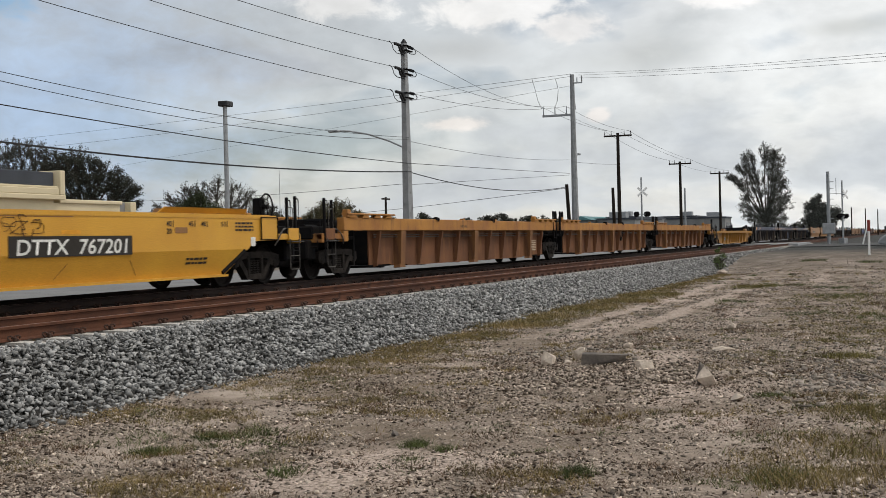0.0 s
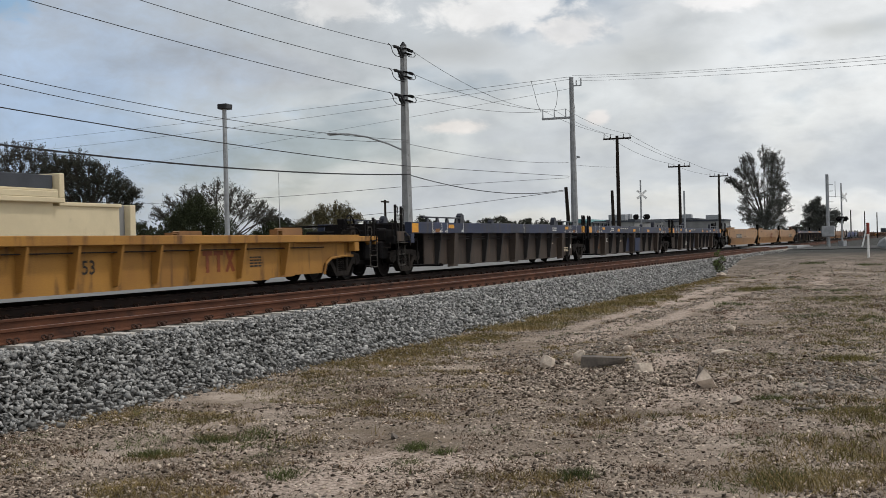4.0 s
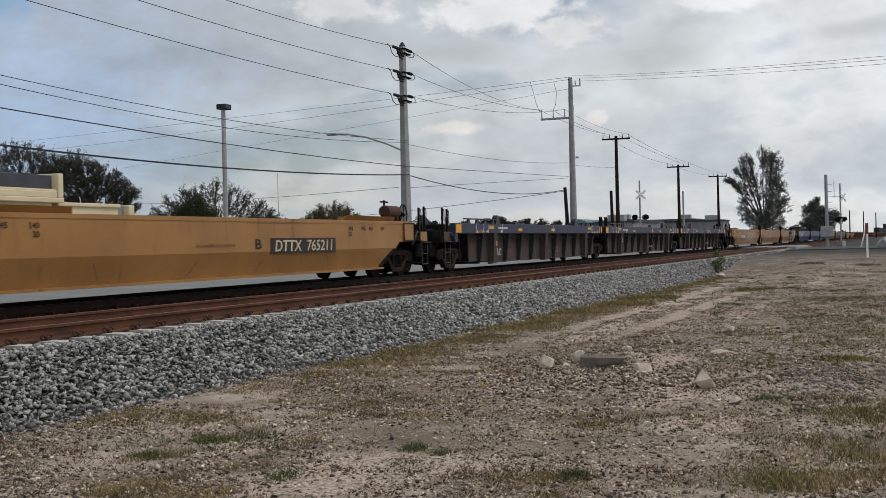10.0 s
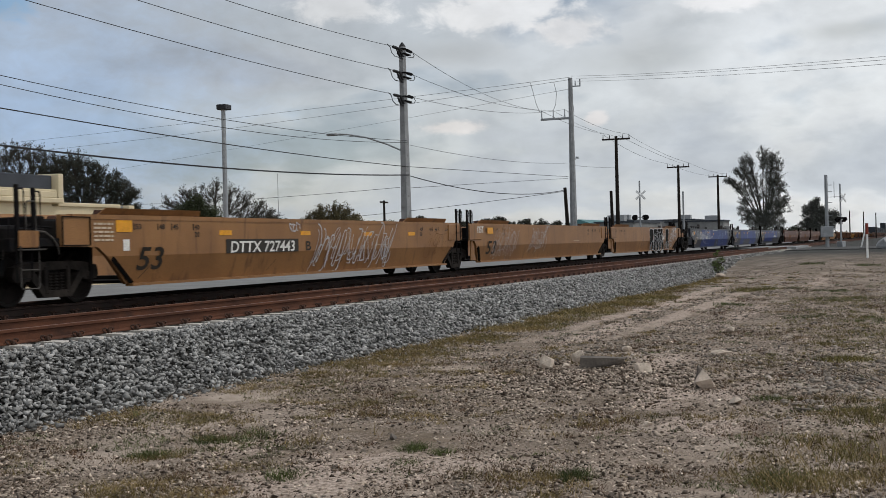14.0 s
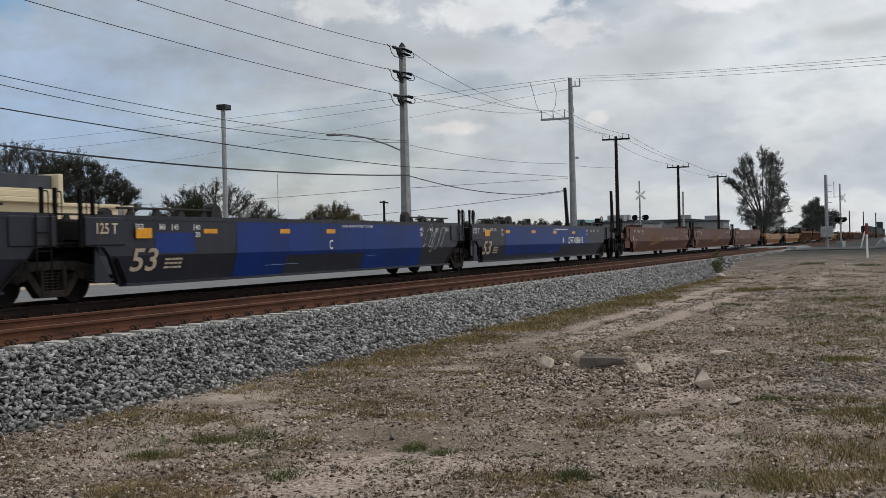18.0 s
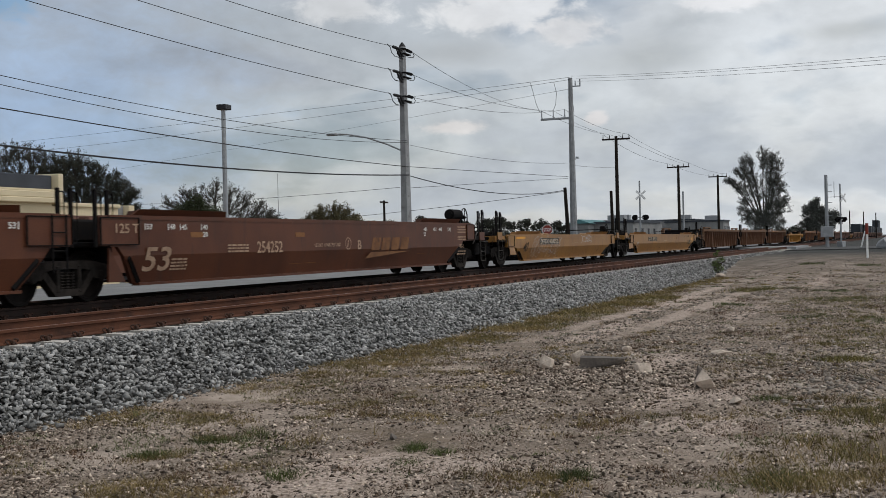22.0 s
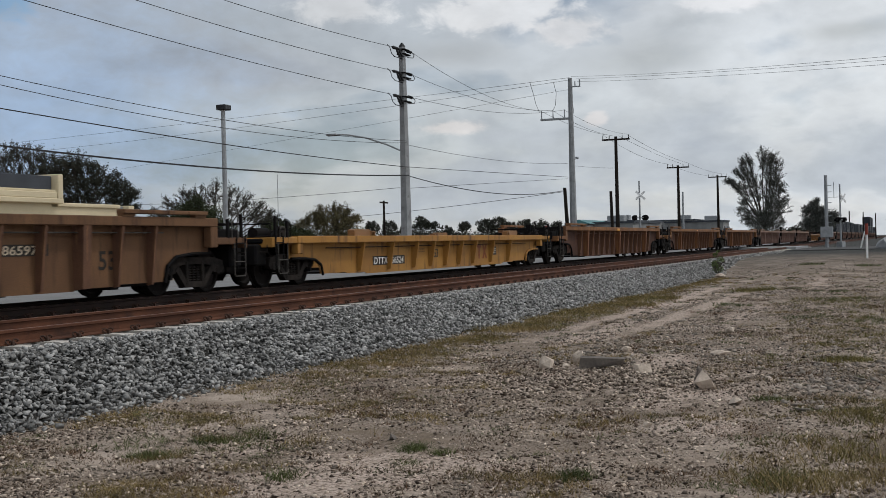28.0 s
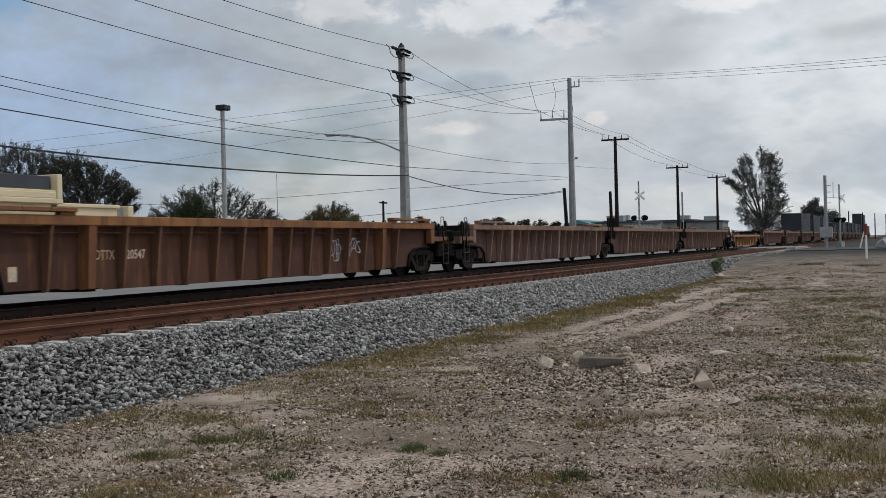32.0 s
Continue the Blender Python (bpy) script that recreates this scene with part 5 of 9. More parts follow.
def palette(panel, chord=None, rib=None, end=None, guide=None, bracket=None, rod=None, sill=None, wide=None, open_guide=False):
    return {"panel": panel, "chord": chord or panel, "rib": rib or panel, "end": end or panel, "guide": guide or chord or panel, "bracket": bracket or BLACK, "rod": rod or panel, "sill": sill or BLACK, "wide": wide or rib or panel, "open": open_guide}


P_YELLOW = palette(YELLOW, bracket=YELLOW_OLD)
P_NEW = palette(YELLOW_NEW, bracket=YELLOW_OLD, sill=YELLOW_NEW)
P_OLD = palette(YELLOW_OLD, bracket=RUST)
P_BROWN = palette(RUST_WARM, GOLD_CHORD, RUST_WARM, GOLD_CHORD, GOLD_CHORD, BLACK, STEPSTEEL, GOLD_CHORD, RUST_CHORD, open_guide="corbel")
P_TAN = palette(TANRUST, TANRUST, RIB_RUST, TANRUST, TANRUST, RUST, STEPSTEEL, TANRUST, open_guide="ledge")
P_HUSKY = palette(RUST, RUST_CHORD, RIB_RUST, RUST_CHORD, RUST_CHORD, RUST, RUST, RUST_CHORD, RUST_WARM, open_guide="ledge")
P_DARK = palette(GRIME, NAVY, RIB_GRIME, BLACK, SLATE, BLACK, RIB_GRIME, wide=GRIME, open_guide=True)
P_SLATE = palette(SLATE, end=SLATE, guide=RIB_GRIME, open_guide=True)
P_OXIDE = palette(OXIDE, guide=OXIDE, bracket=RUST)
# palettes of the far cars, dulled in colour like things seen through haze
P_FAR = palette(RUST_DULL, CHORD_DULL, RIB_DULL, CHORD_DULL, CHORD_DULL, RUST, RUST, CHORD_DULL, RIB_DULL, open_guide="ledge")
# low cars: rods coloured dark to draw the shadow line under the chord
P_FARLOW = palette(YELLOW_OLD, bracket=RUST, sill=YELLOW_OLD, rod=TRUCK, open_guide="block")
P_LOWR = palette(YELLOW_MID, bracket=YELLOW_OLD, sill=YELLOW_MID, rod=TRUCK, open_guide="block")
P_LOWY = palette(YELLOW_LOW, bracket=YELLOW_OLD, sill=YELLOW_LOW)

CUTS = [4.4, 26.07, 47.7, 67.6, 89.3, 112.9, 134.8, 155.1, 177.0, 198.9, 218.6, 240.2, 261.8, 281.8, 303.6, 325.2, 345.2, 366.1, 388.0, 407.85, 429.47,
        451.2, 470.8, 492.6, 512.8, 536.65, 558.2, 578.8, 600.5, 624.2, 648.15, 671.6, 695.2, 716.8, 737.0, 759.0, 780.5, 804.6]
KINDS = [(SMOOTH, P_NEW, "ac", "bright yellow smooth-sided well car, empty, on the rails")]
KINDS += [(RIBBED, P_BROWN, e, "rust-brown ribbed well car with a dirty yellow top chord") for e in ("ca", "aa", "ac")]
KINDS += [(LOW_RIBBED, P_LOWR, "cc", "low yellow ribbed well car, short and empty")]
KINDS += [(RIBBED_DARK, P_DARK, e, "grimy dark ribbed well car with a faded navy top chord") for e in ("ca", "aa", "ac")]
KINDS += [(SMOOTH, P_YELLOW, e, "weathered yellow smooth-sided well car") for e in ("ca", "aa", "ac")]
KINDS += [(RIBBED_DARK, P_DARK, e, "grimy dark ribbed well car with a faded navy top chord") for e in ("ca", "aa", "ac")]
KINDS += [(SMOOTH, P_OLD, e, "dirty yellow smooth-sided well car with white graffiti") for e in ("ca", "aa", "ac")]
KINDS += [(SMOOTH, P_SLATE, "ca", "blue smooth-sided well car with a slate end and graffiti")]
KINDS += [(SMOOTH, P_SLATE, e, "slate grey smooth-sided well car with repainted blue fields") for e in ("aa", "ac")]
KINDS += [(SMOOTH, P_OXIDE, e, "red oxide brown smooth-sided well car") for e in ("ca", "aa", "ac")]
KINDS += [(LOW, P_LOWY, "cc", "low yellow smooth-sided well car with graffiti"), (LOW, P_LOWY, "cc", "low yellow smooth-sided well car")]
KINDS += [(FLUTED, P_TAN, e, "tan-brown closely ribbed well car, weathered") for e in ("ca", "aa", "ac")]
KINDS += [(LOW_RIBBED, P_LOWR, "cc", "low yellow ribbed well car, short and empty")]
KINDS += [(FLUTED, P_HUSKY, "cc", "rust-brown closely ribbed well car with a yellowish top edge") for _ in range(3)]
KINDS += [(FLUTED, P_FAR, e, "dull maroon closely ribbed well car with pale ribs") for e in ("ca", "aa", "ac")]
KINDS += [(LOW_RIBBED, P_FARLOW, "cc", "low dull yellow ribbed well car, short and empty"), (FLUTED, P_FAR, "cc", "dull maroon closely ribbed well car with pale ribs")]
WELL_AT = {5: 0.83, 6: -0.2, 7: -0.95, 11: 1.27, 12: 0.18, 13: -0.93}    # where the wells of the dark cars are centred
UNITS = [unit(k, CUTS[i], CUTS[i + 1], e, lab, pal, WELL_AT.get(i)) for i, (k, pal, e, lab) in enumerate(KINDS)]


def container_shape():
    """A long corrugated freight container with corner posts."""
    s = Shape()
    h, w = 3.38, 1.28
    n = 56
    for sy in (-1, 1):
        for i in range(n):
            a = -7.9 + 15.8 * i / n
            b = a + 15.8 / n
            d = 0.035 if i % 2 else 0.0
            s.add([(a, sy * (w - d), 0.15), (b, sy * (w - d), 0.15), (b, sy * (w - d), h - 0.12), (a, sy * (w - d), h - 0.12)], [(0, 1, 2, 3)])
    s.box(-8.05, 8.05, -w, w, 0.0, 0.15).box(-8.05, 8.05, -w, w, h - 0.12, h)
    for x in (-8.05, 7.9):
        for y in (-w, w - 0.15):
            s.box(x, x + 0.15, y - 0.01, y + 0.16, 0.15, h - 0.12)
    s.box(-8.0, -7.92, -w + 0.05, w - 0.05, 0.1, h - 0.05).box(7.92, 8.0, -w + 0.05, w - 0.05, 0.1, h - 0.05)
    return s


# loaded cars at the far end of the train
for i in range(15):
    a, b = 804.6 + i * 22.4, 827.0 + i * 22.4
    unit(FLUTED, a, b, "cc", "dull maroon well car that carries a long container" if i else "dull maroon closely ribbed well car, empty", P_FAR)
    for level in range(0 if i in (0, 5) else 2 if i in (11, 12) else 1):
        box = tagged(new("freight_container"), "long dark grey freight container riding in a well car" if not level else "long dark freight container stacked on another", "container", "containers on the train")
        part("body", cached(("container", i % 3 > 0), container_shape, "body", BOXDARK if i % 3 else BOXGREY), box)
        TRAIN.append((box, (a + b) / 2, 0.62 + 3.38 * level))


# ------------------------------------------------------------------ markings on the cars
def on_side(i, x, z, proud=0.005):
    """A pose on the near side of unit i, x from its middle and z over the rail."""
    kind = KINDS[i][0]
    zf = 0.68 if kind["low"] else 0.80
    if kind["ribbed"]:
        pitch, every, centre = rib_plan(kind, WELLS[UNITS[i].name])
        k = (x + 0.1 - centre) / (pitch * every)
        if kind["chord"] == "deep" and abs(k - round(k)) * pitch * every < 0.2:
            proud += 0.245
        elif z < 1.19:
            x += 0.19
        deep = z > (1.19 if kind["chord"] == "deep" else 1.33) and not kind["low"]
        return Matrix.Translation((x, -SIDE - proud if deep else -SIDE + 0.25 - proud, z))
    if UNITS[i]["half"] - abs(x) < 2.6 and z > 1.05:
        proud += 0.032
    if z + 0.1 < zf:
        a = math.atan2(LEAN, zf - (0.24 if kind["low"] else 0.29))
        return Matrix.Translation((0, -SIDE, zf)) @ Matrix.Rotation(a, 4, "X") @ Matrix.Translation((x, -proud, z - zf))
    return Matrix.Translation((x, -SIDE - proud - 0.002, z))


def write(i, text, x, z, w, h, mat):
    me = letters(text, h, w)
    key = (me.name, mat.name)
    if key not in CACHE:
        c = me.copy()
        c.materials.clear()
        c.materials.append(mat)
        CACHE[key] = c
    part("lettering", CACHE[key], UNITS[i], at=on_side(i, x, z, 0.008))


def board(i, x, z, w, h, mat):
    me = cached(("board", w, h), lambda: Shape().box(0, w, -0.0015, 0.0015, 0, h), "marking", mat)
    part("marking", me, UNITS[i], at=on_side(i, x, z, 0.004))


def patch(i, x, z, w, h, mat):
    """A repainted field on the flat side; the fold parts it in two."""
    zf = 0.80
    for a, b in ((max(z, zf), z + h), (z, min(zf, z + h))):
        if b - a > 0.05:
            me = cached(("patch", w, round(b - a, 3), a < zf), lambda: Shape().box(0, w, -0.001, 0.001, 0, b - a - 0.004), "repaint", mat)
            m = on_side(i, x, a, 0.0022) if a >= zf else on_side(i, x, 0.3, 0.0022) @ Matrix.Translation((0, 0, a - 0.3))
            part("repaint", me, UNITS[i], at=m)


def bars(i, x, z, w, h, mat):
    """Small writing that cannot be read: rows of short bars."""
    r = random.Random(round(x * 100) + i * 17)
    n = max(1, round(h / 0.07))
    s = Shape()
    for k in range(n):
        z0 = h * k / n
        a = 0.0
        while a < w - 0.03:
            b = min(w, a + r.uniform(0.06, 0.2))
            s.box(a, b, -0.001, 0.001, z0 + h / n * 0.2, z0 + h / n * 0.72)
            a = b + 0.03
    part("small_print", s.mesh("small_print", mat), UNITS[i], at=on_side(i, x, z, 0.008))


def scrawl(i, x, z, w, h, mat):
    """Sprayed loops and strokes with no words in them."""
    r = random.Random(round(x * 100) + i * 31 + 5)
    s = Shape()
    n = max(5, int(w / 0.13))
    for k in range(n):
        cx, cz = w * (k + 0.5) / n + r.uniform(-0.05, 0.05), h * r.uniform(0.35, 0.65)
        rx, rz = r.uniform(0.5, 1.5) * w / n, h * r.uniform(0.18, 0.48)
        p, q, skew = r.uniform(0, 6.28), r.choice((1, 1, 1.5, 2)), r.uniform(-0.2, 0.45)
        sweep = r.uniform(2.0, 6.5)
        pts = []
        for j in range(23):
            a = p + sweep * j / 22
            dz = rz * math.sin(a) + 0.05 * h * math.sin(3 * a)
            pts.append((min(max(cx + rx * math.cos(a * q) + skew * dz, 0), w), min(max(cz + dz, 0), h)))
        t = r.uniform(0.005, 0.011) * (1.7 if i in (14, 16, 17) and mat is SCRAWL else 1.0)
        for (x0, z0), (x1, z1) in zip(pts, pts[1:]):
            d = Vector((x1 - x0, z1 - z0))
            if d.length < 1e-4:
                continue
            nn = Vector((-d.y, d.x)).normalized() * t
            s.add([(x0 - nn.x, 0, z0 - nn.y), (x1 - nn.x, 0, z1 - nn.y), (x1 + nn.x, 0, z1 + nn.y), (x0 + nn.x, 0, z0 + nn.y)], [(0, 1, 2, 3)])
    part("graffiti", s.mesh("graffiti", mat), UNITS[i], "sprayed graffiti scribble", at=on_side(i, x, z, 0.012 if z > 0.6 else 0.03))


def tag(i, x, z, w, h, mat):
    """One fat sprayed letter-like shape with a pale outline."""
    r = random.Random(round(x * 100) + i)
    lean = r.uniform(-0.12, 0.18) * w
    o = [(0.0, 0.02), (0.26, 0.0), (0.34, 0.34), (0.52, 0.36), (0.62, 0.03), (0.97, 0.0), (1.0, 0.3), (0.8, 0.52), (0.98, 0.72), (0.93, 0.98), (0.45, 1.0), (0.05, 0.95), (0.12, 0.5)]
    o = [(w * (a + r.uniform(-0.04, 0.04)) + lean * b, h * (b + r.uniform(-0.03, 0.03))) for a, b in o]
    n = len(o)
    s = Shape().add([(a, 0, b) for a, b in o], [tuple(range(n))])
    part("graffiti", s.mesh("graffiti", mat), UNITS[i], "black sprayed graffiti letter", at=on_side(i, x, z, 0.012) if z > 0.6 else Matrix.Translation((x, -SIDE - 0.012, z)))
    e = Shape()
    for k in range(n):
        (x0, z0), (x1, z1) = o[k], o[(k + 1) % n]
        d = Vector((x1 - x0, z1 - z0))
        nn = Vector((-d.y, d.x)).normalized() * 0.018
        e.add([(x0 - nn.x, 0, z0 - nn.y), (x1 - nn.x, 0, z1 - nn.y), (x1 + nn.x, 0, z1 + nn.y), (x0 + nn.x, 0, z0 + nn.y)], [(0, 1, 2, 3)])
    part("graffiti", e.mesh("graffiti", SCRAWL), UNITS[i], "pale sprayed graffiti outline", at=Matrix.Translation((x, -SIDE - 0.015, z)))


def drips(i, x, z, w, h, count, fat, mat):
    """Tall sprayed strokes with cross strokes and running drips; no words in them."""
    r = random.Random(round(x * 100) + i * 13)
    s = Shape()

    def stroke(x0, z0, x1, z1, t0, t1):
        d = Vector((x1 - x0, z1 - z0)).normalized()
        s.add([(x0 + d.y * t0, 0, z0 - d.x * t0), (x1 + d.y * t1, 0, z1 - d.x * t1), (x1 - d.y * t1, 0, z1 + d.x * t1), (x0 - d.y * t0, 0, z0 + d.x * t0)], [(0, 1, 2, 3)])
    for k in range(count):
        a, b = w * (k + 0.12) / count, w * (k + 0.78) / count
        top, foot = h * r.uniform(0.9, 1.0), h * r.uniform(0.28, 0.42)
        for u in (a, b) if r.random() < 0.7 else ((a + b) / 2,):
            lean = r.uniform(-0.1, 0.1) * w / count
            stroke(u + lean, top * r.uniform(0.93, 1.0), u, foot, fat, fat * 0.9)
            stroke(u, foot, u + r.uniform(-0.01, 0.01), h * r.uniform(0.0, 0.22), fat * 0.5, fat * 0.18)
        for v in r.sample((0.95, 0.72, 0.5, 0.4), 2):
            stroke(a, h * v, b, h * (v + r.uniform(-0.06, 0.06)), fat * 0.9, fat * 0.8)
    part("graffiti", s.mesh("graffiti", mat), UNITS[i], "white sprayed graffiti with running drips", at=Matrix.Translation((x, -SIDE - 0.013, z)))


def overspray(i, x, z, w, h, count, mat):
    """A thin mist of sprayed specks."""
    r = random.Random(round(x * 100) + i * 7)
    s = Shape()
    for _ in range(count):
        u, v, d = min(max(r.gauss(0.5, 0.22), 0), 1) * w, min(max(r.gauss(0.5, 0.22), 0), 1) * h, r.uniform(0.004, 0.011)
        s.add([(u - d, 0, v), (u, 0, v - d), (u + d, 0, v), (u, 0, v + d)], [(0, 1, 2, 3)])
    part("graffiti", s.mesh("graffiti", mat), UNITS[i], "white paint overspray", at=Matrix.Translation((x, -SIDE - 0.011, z)))


def ring(i, x, z, w, h, mat):
    s = Shape()
    n = 24
    for k in range(n):
        a, b = 2 * math.pi * k / n, 2 * math.pi * (k + 1) / n
        s.add([(w / 2 * (1 + c * math.cos(t)), 0, h / 2 * (1 + c * math.sin(t))) for c, t in ((0.86, a), (1.0, a), (1.0, b), (0.86, b))], [(0, 1, 2, 3)])
    s.add([(w * p, 0, h * q) for p, q in ((0.3, 0.2), (0.42, 0.2), (0.62, 0.75), (0.5, 0.75))], [(0, 1, 2, 3)])
    part("marking", s.mesh("marking", mat), UNITS[i], "white ring sign", at=on_side(i, x, z, 0.006))


def logo(i, x, z, w, h, mat):
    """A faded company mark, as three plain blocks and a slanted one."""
    s = Shape()
    for k in range(2):
        a = w * 0.34 * k
        s.box(a, a + w * 0.28, -0.001, 0.001, h * 0.78, h).box(a + w * 0.09, a + w * 0.19, -0.001, 0.001, 0, h * 0.78)
    s.add([(w * p, 0, h * q) for p, q in ((0.68, 0), (0.78, 0), (1.0, 1.0), (0.9, 1.0))], [(0, 1, 2, 3)])
    s.add([(w * p, -0.0005, h * q) for p, q in ((0.9, 0), (1.0, 0), (0.78, 1.0), (0.68, 1.0))], [(0, 1, 2, 3)])
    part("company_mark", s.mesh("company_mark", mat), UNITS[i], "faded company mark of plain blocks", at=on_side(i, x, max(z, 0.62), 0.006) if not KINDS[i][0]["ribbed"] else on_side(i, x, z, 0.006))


def logo2(i, x, z, w, h, mat):
    """A faded company mark: slanted blocks over a long wedge."""
    s = Shape()
    for k in range(4):
        a = w * (0.13 + 0.21 * k)
        s.add([(a, 0, h * 0.38), (a + w * 0.17, 0, h * 0.38), (a + w * 0.22, 0, h), (a + w * 0.05, 0, h)], [(0, 1, 2, 3)])
    s.add([(0, 0, 0), (w * 0.3, 0, h * 0.08), (w, 0, h * 0.30), (w * 0.13, 0, h * 0.30)], [(0, 1, 2, 3)])
    part("company_mark", s.mesh("company_mark", mat), UNITS[i], "faded tan company mark", at=Matrix.Translation((x, -SIDE - 0.008, z)))


def scuff(i, x, z, w, h, mat):
    """A thin scratch or weld line from one corner to the other."""
    d = Vector((w, h)).normalized() * 0.006
    s = Shape().add([(d.y, 0, -d.x), (w + d.y, 0, h - d.x), (w - d.y, 0, h + d.x), (-d.y, 0, d.x)], [(0, 1, 2, 3)])
    part("scuff", s.mesh("scuff", mat), UNITS[i], at=on_side(i, x, z, 0.004))


def rigging(i, x, z):
    """The bent brake pipes and their bracket on the side."""
    s = Shape().tube([(0, 0, 0), (0.12, -0.02, -0.03), (0.3, -0.03, -0.27), (0.42, -0.04, -0.33)], 0.025, 6).tube([(1.0, 0, 0.02), (0.8, -0.02, -0.02), (0.66, -0.03, -0.25), (0.5, -0.04, -0.30)], 0.025, 6)
    s.box(0.26, 0.5, -0.07, 0.02, -0.44, -0.32, 0.015)
    part("brake_rigging", s.mesh("brake_rigging", TRUCK), UNITS[i], "bent dark brake pipes on a bracket", at=on_side(i, x, z, 0.03))


# container position marks near both ends of each long well
for i, (kind, pal, ends, _) in enumerate(KINDS):
    if kind is SMOOTH or pal is P_DARK:
        ink = WHITE if pal in (P_DARK, P_SLATE, P_OXIDE) else DARKINK
        _lo = WELLS[UNITS[i].name]
        mc = (_lo[1] - _lo[0]) / 2 - {8: 0.3, 19: 0.15}.get(i, 0.0)
        for sg in (-1, 1):
            for num, off in (("53", 8.08), ("48", 7.32), ("45", 6.86), ("40", 6.10)):
                off += 0.28 if pal is P_DARK else 0.0
                if pal is P_DARK:
                    board(i, mc + sg * off - 0.012, 1.2, 0.024, 0.29, ink)
                    side_of = 0.04 if (sg < 0) == (num == "53") else -0.2
                    write(i, num, mc + sg * off + side_of, 1.21, 0.15, 0.08, ink)
                else:
                    board(i, mc + sg * off - 0.012, 1.26, 0.024, 0.12, ink)
                    write(i, num, mc + sg * off + (0.04 if sg < 0 else -0.24), 1.27, 0.18, 0.10, ink)
                    if num == "40":
                        write(i, "20", mc + sg * off + (0.04 if sg < 0 else -0.24), 1.13, 0.18, 0.10, ink)
        if pal is P_DARK:
            for sg in (-1, 1):
                e = ends[0 if sg < 0 else 1]
                board(i, sg * (UNITS[i]["half"] - (0.66 if e == "a" else 2.05)) - 0.24, 1.215, 0.48, 0.26, REFLECT)
                board(i, mc + sg * 6.78 - 0.24, 1.34, 0.48, 0.11, REFLECT)
                board(i, mc + sg * 7.96 - 0.17, 1.215, 0.34, 0.11, RUST_CHORD)
            board(i, mc - 0.012, 1.2, 0.024, 0.3, WHITE)

board(0, 0.39, 0.76, 3.27, 0.34, DARKINK)
write(0, 'DTTX  767201', 0.57, 0.79, 2.95, 0.26, WHITE)
scrawl(0, 0.23, 1.10, 1.01, 0.35, SCRAWL_DARK)
board(0, 1.68, 1.13, 0.50, 0.07, REFLECT)
board(0, 5.06, 1.14, 0.43, 0.11, YELLOW_OLD)
bars(0, 5.49, 0.51, 0.76, 0.17, DARKINK)
bars(0, 7.30, 1.17, 0.75, 0.21, DARKINK)
board(0, 7.94, 0.86, 0.19, 0.19, WHITE)
write(1, 'CONTAINER', -0.64, 1.28, 0.62, 0.07, DARKINK)
bars(1, 7.02, 0.45, 0.54, 0.39, CREAM)
bars(2, 6.12, 0.50, 0.47, 0.47, CREAM)
write(3, 'DTTX', -6.74, 0.46, 0.74, 0.14, WHITE)
bars(3, -5.88, 0.44, 1.20, 0.14, RUST_CHORD)
board(3, 6.34, 0.46, 0.31, 0.21, REFLECT)
for _x, _z, _w, _h in ((0, 0, 0.5, 0.03), (0, 0.37, 0.5, 0.03), (0, 0.03, 0.03, 0.34), (0.47, 0.03, 0.03, 0.34)):
    board(3, 3.62 + _x, 0.52 + _z, _w, _h, RUST_CHORD)
bars(3, 3.72, 0.6, 0.3, 0.2, TAN)
board(3, 4.0, 1.33, 1.3, 0.13, YELLOW_LOW)
board(3, -3.0, 0.5, 0.9, 0.35, RUST)
board(4, -5.38, 0.43, 2.13, 0.24, DARKINK)
write(4, 'DTTX  467019', -5.31, 0.45, 2.03, 0.20, WHITE)
write(4, '53', -1.10, 0.48, 0.36, 0.25, DARKINK)
logo(4, 2.79, 0.40, 1.27, 0.44, REDLOGO)
bars(4, 4.68, 0.46, 0.55, 0.25, DARKINK)
bars(5, 7.07, 0.45, 0.65, 0.19, CREAM)
bars(5, 5.69, 0.75, 0.50, 0.09, CREAM)
bars(5, 5.44, 1.27, 0.60, 0.16, WHITE)
board(5, 8.81, 0.58, 0.16, 0.17, WHITE)
write(6, 'C', -6.53, 0.78, 0.22, 0.18, WHITE)
write(6, '125-T', -7.66, 0.47, 0.73, 0.24, LOGO_DULL)
write(6, '53', 1.47, 0.42, 0.57, 0.34, FADED)
bars(6, -5.54, 1.28, 0.65, 0.17, WHITE)
board(6, -4.12, 1.27, 0.52, 0.13, REFLECT)
board(6, -0.57, 1.27, 0.53, 0.13, REFLECT)
board(6, 2.97, 1.25, 0.56, 0.13, REFLECT)
bars(6, -3.30, 0.76, 0.83, 0.11, CREAM)
write(7, 'DTTX', -7.05, 0.52, 0.90, 0.21, WHITE)
write(7, '888676', -5.75, 0.46, 1.31, 0.24, WHITE)
write(7, '53', 0.85, 0.42, 0.47, 0.29, CREAM)
board(7, -4.74, 1.27, 0.48, 0.11, REFLECT)
board(7, -1.13, 1.27, 0.45, 0.11, REFLECT)
board(7, 2.39, 1.25, 0.47, 0.11, REFLECT)
bars(7, 3.68, 1.24, 0.60, 0.17, WHITE)
board(7, -2.67, 0.29, 1.19, 0.71, BLUE_GRIME)
bars(7, -6.16, 1.26, 0.60, 0.19, WHITE)
write(8, '53', -7.39, 0.42, 0.85, 0.45, DARKINK)
board(8, -3.99, 0.79, 3.31, 0.33, DARKINK)
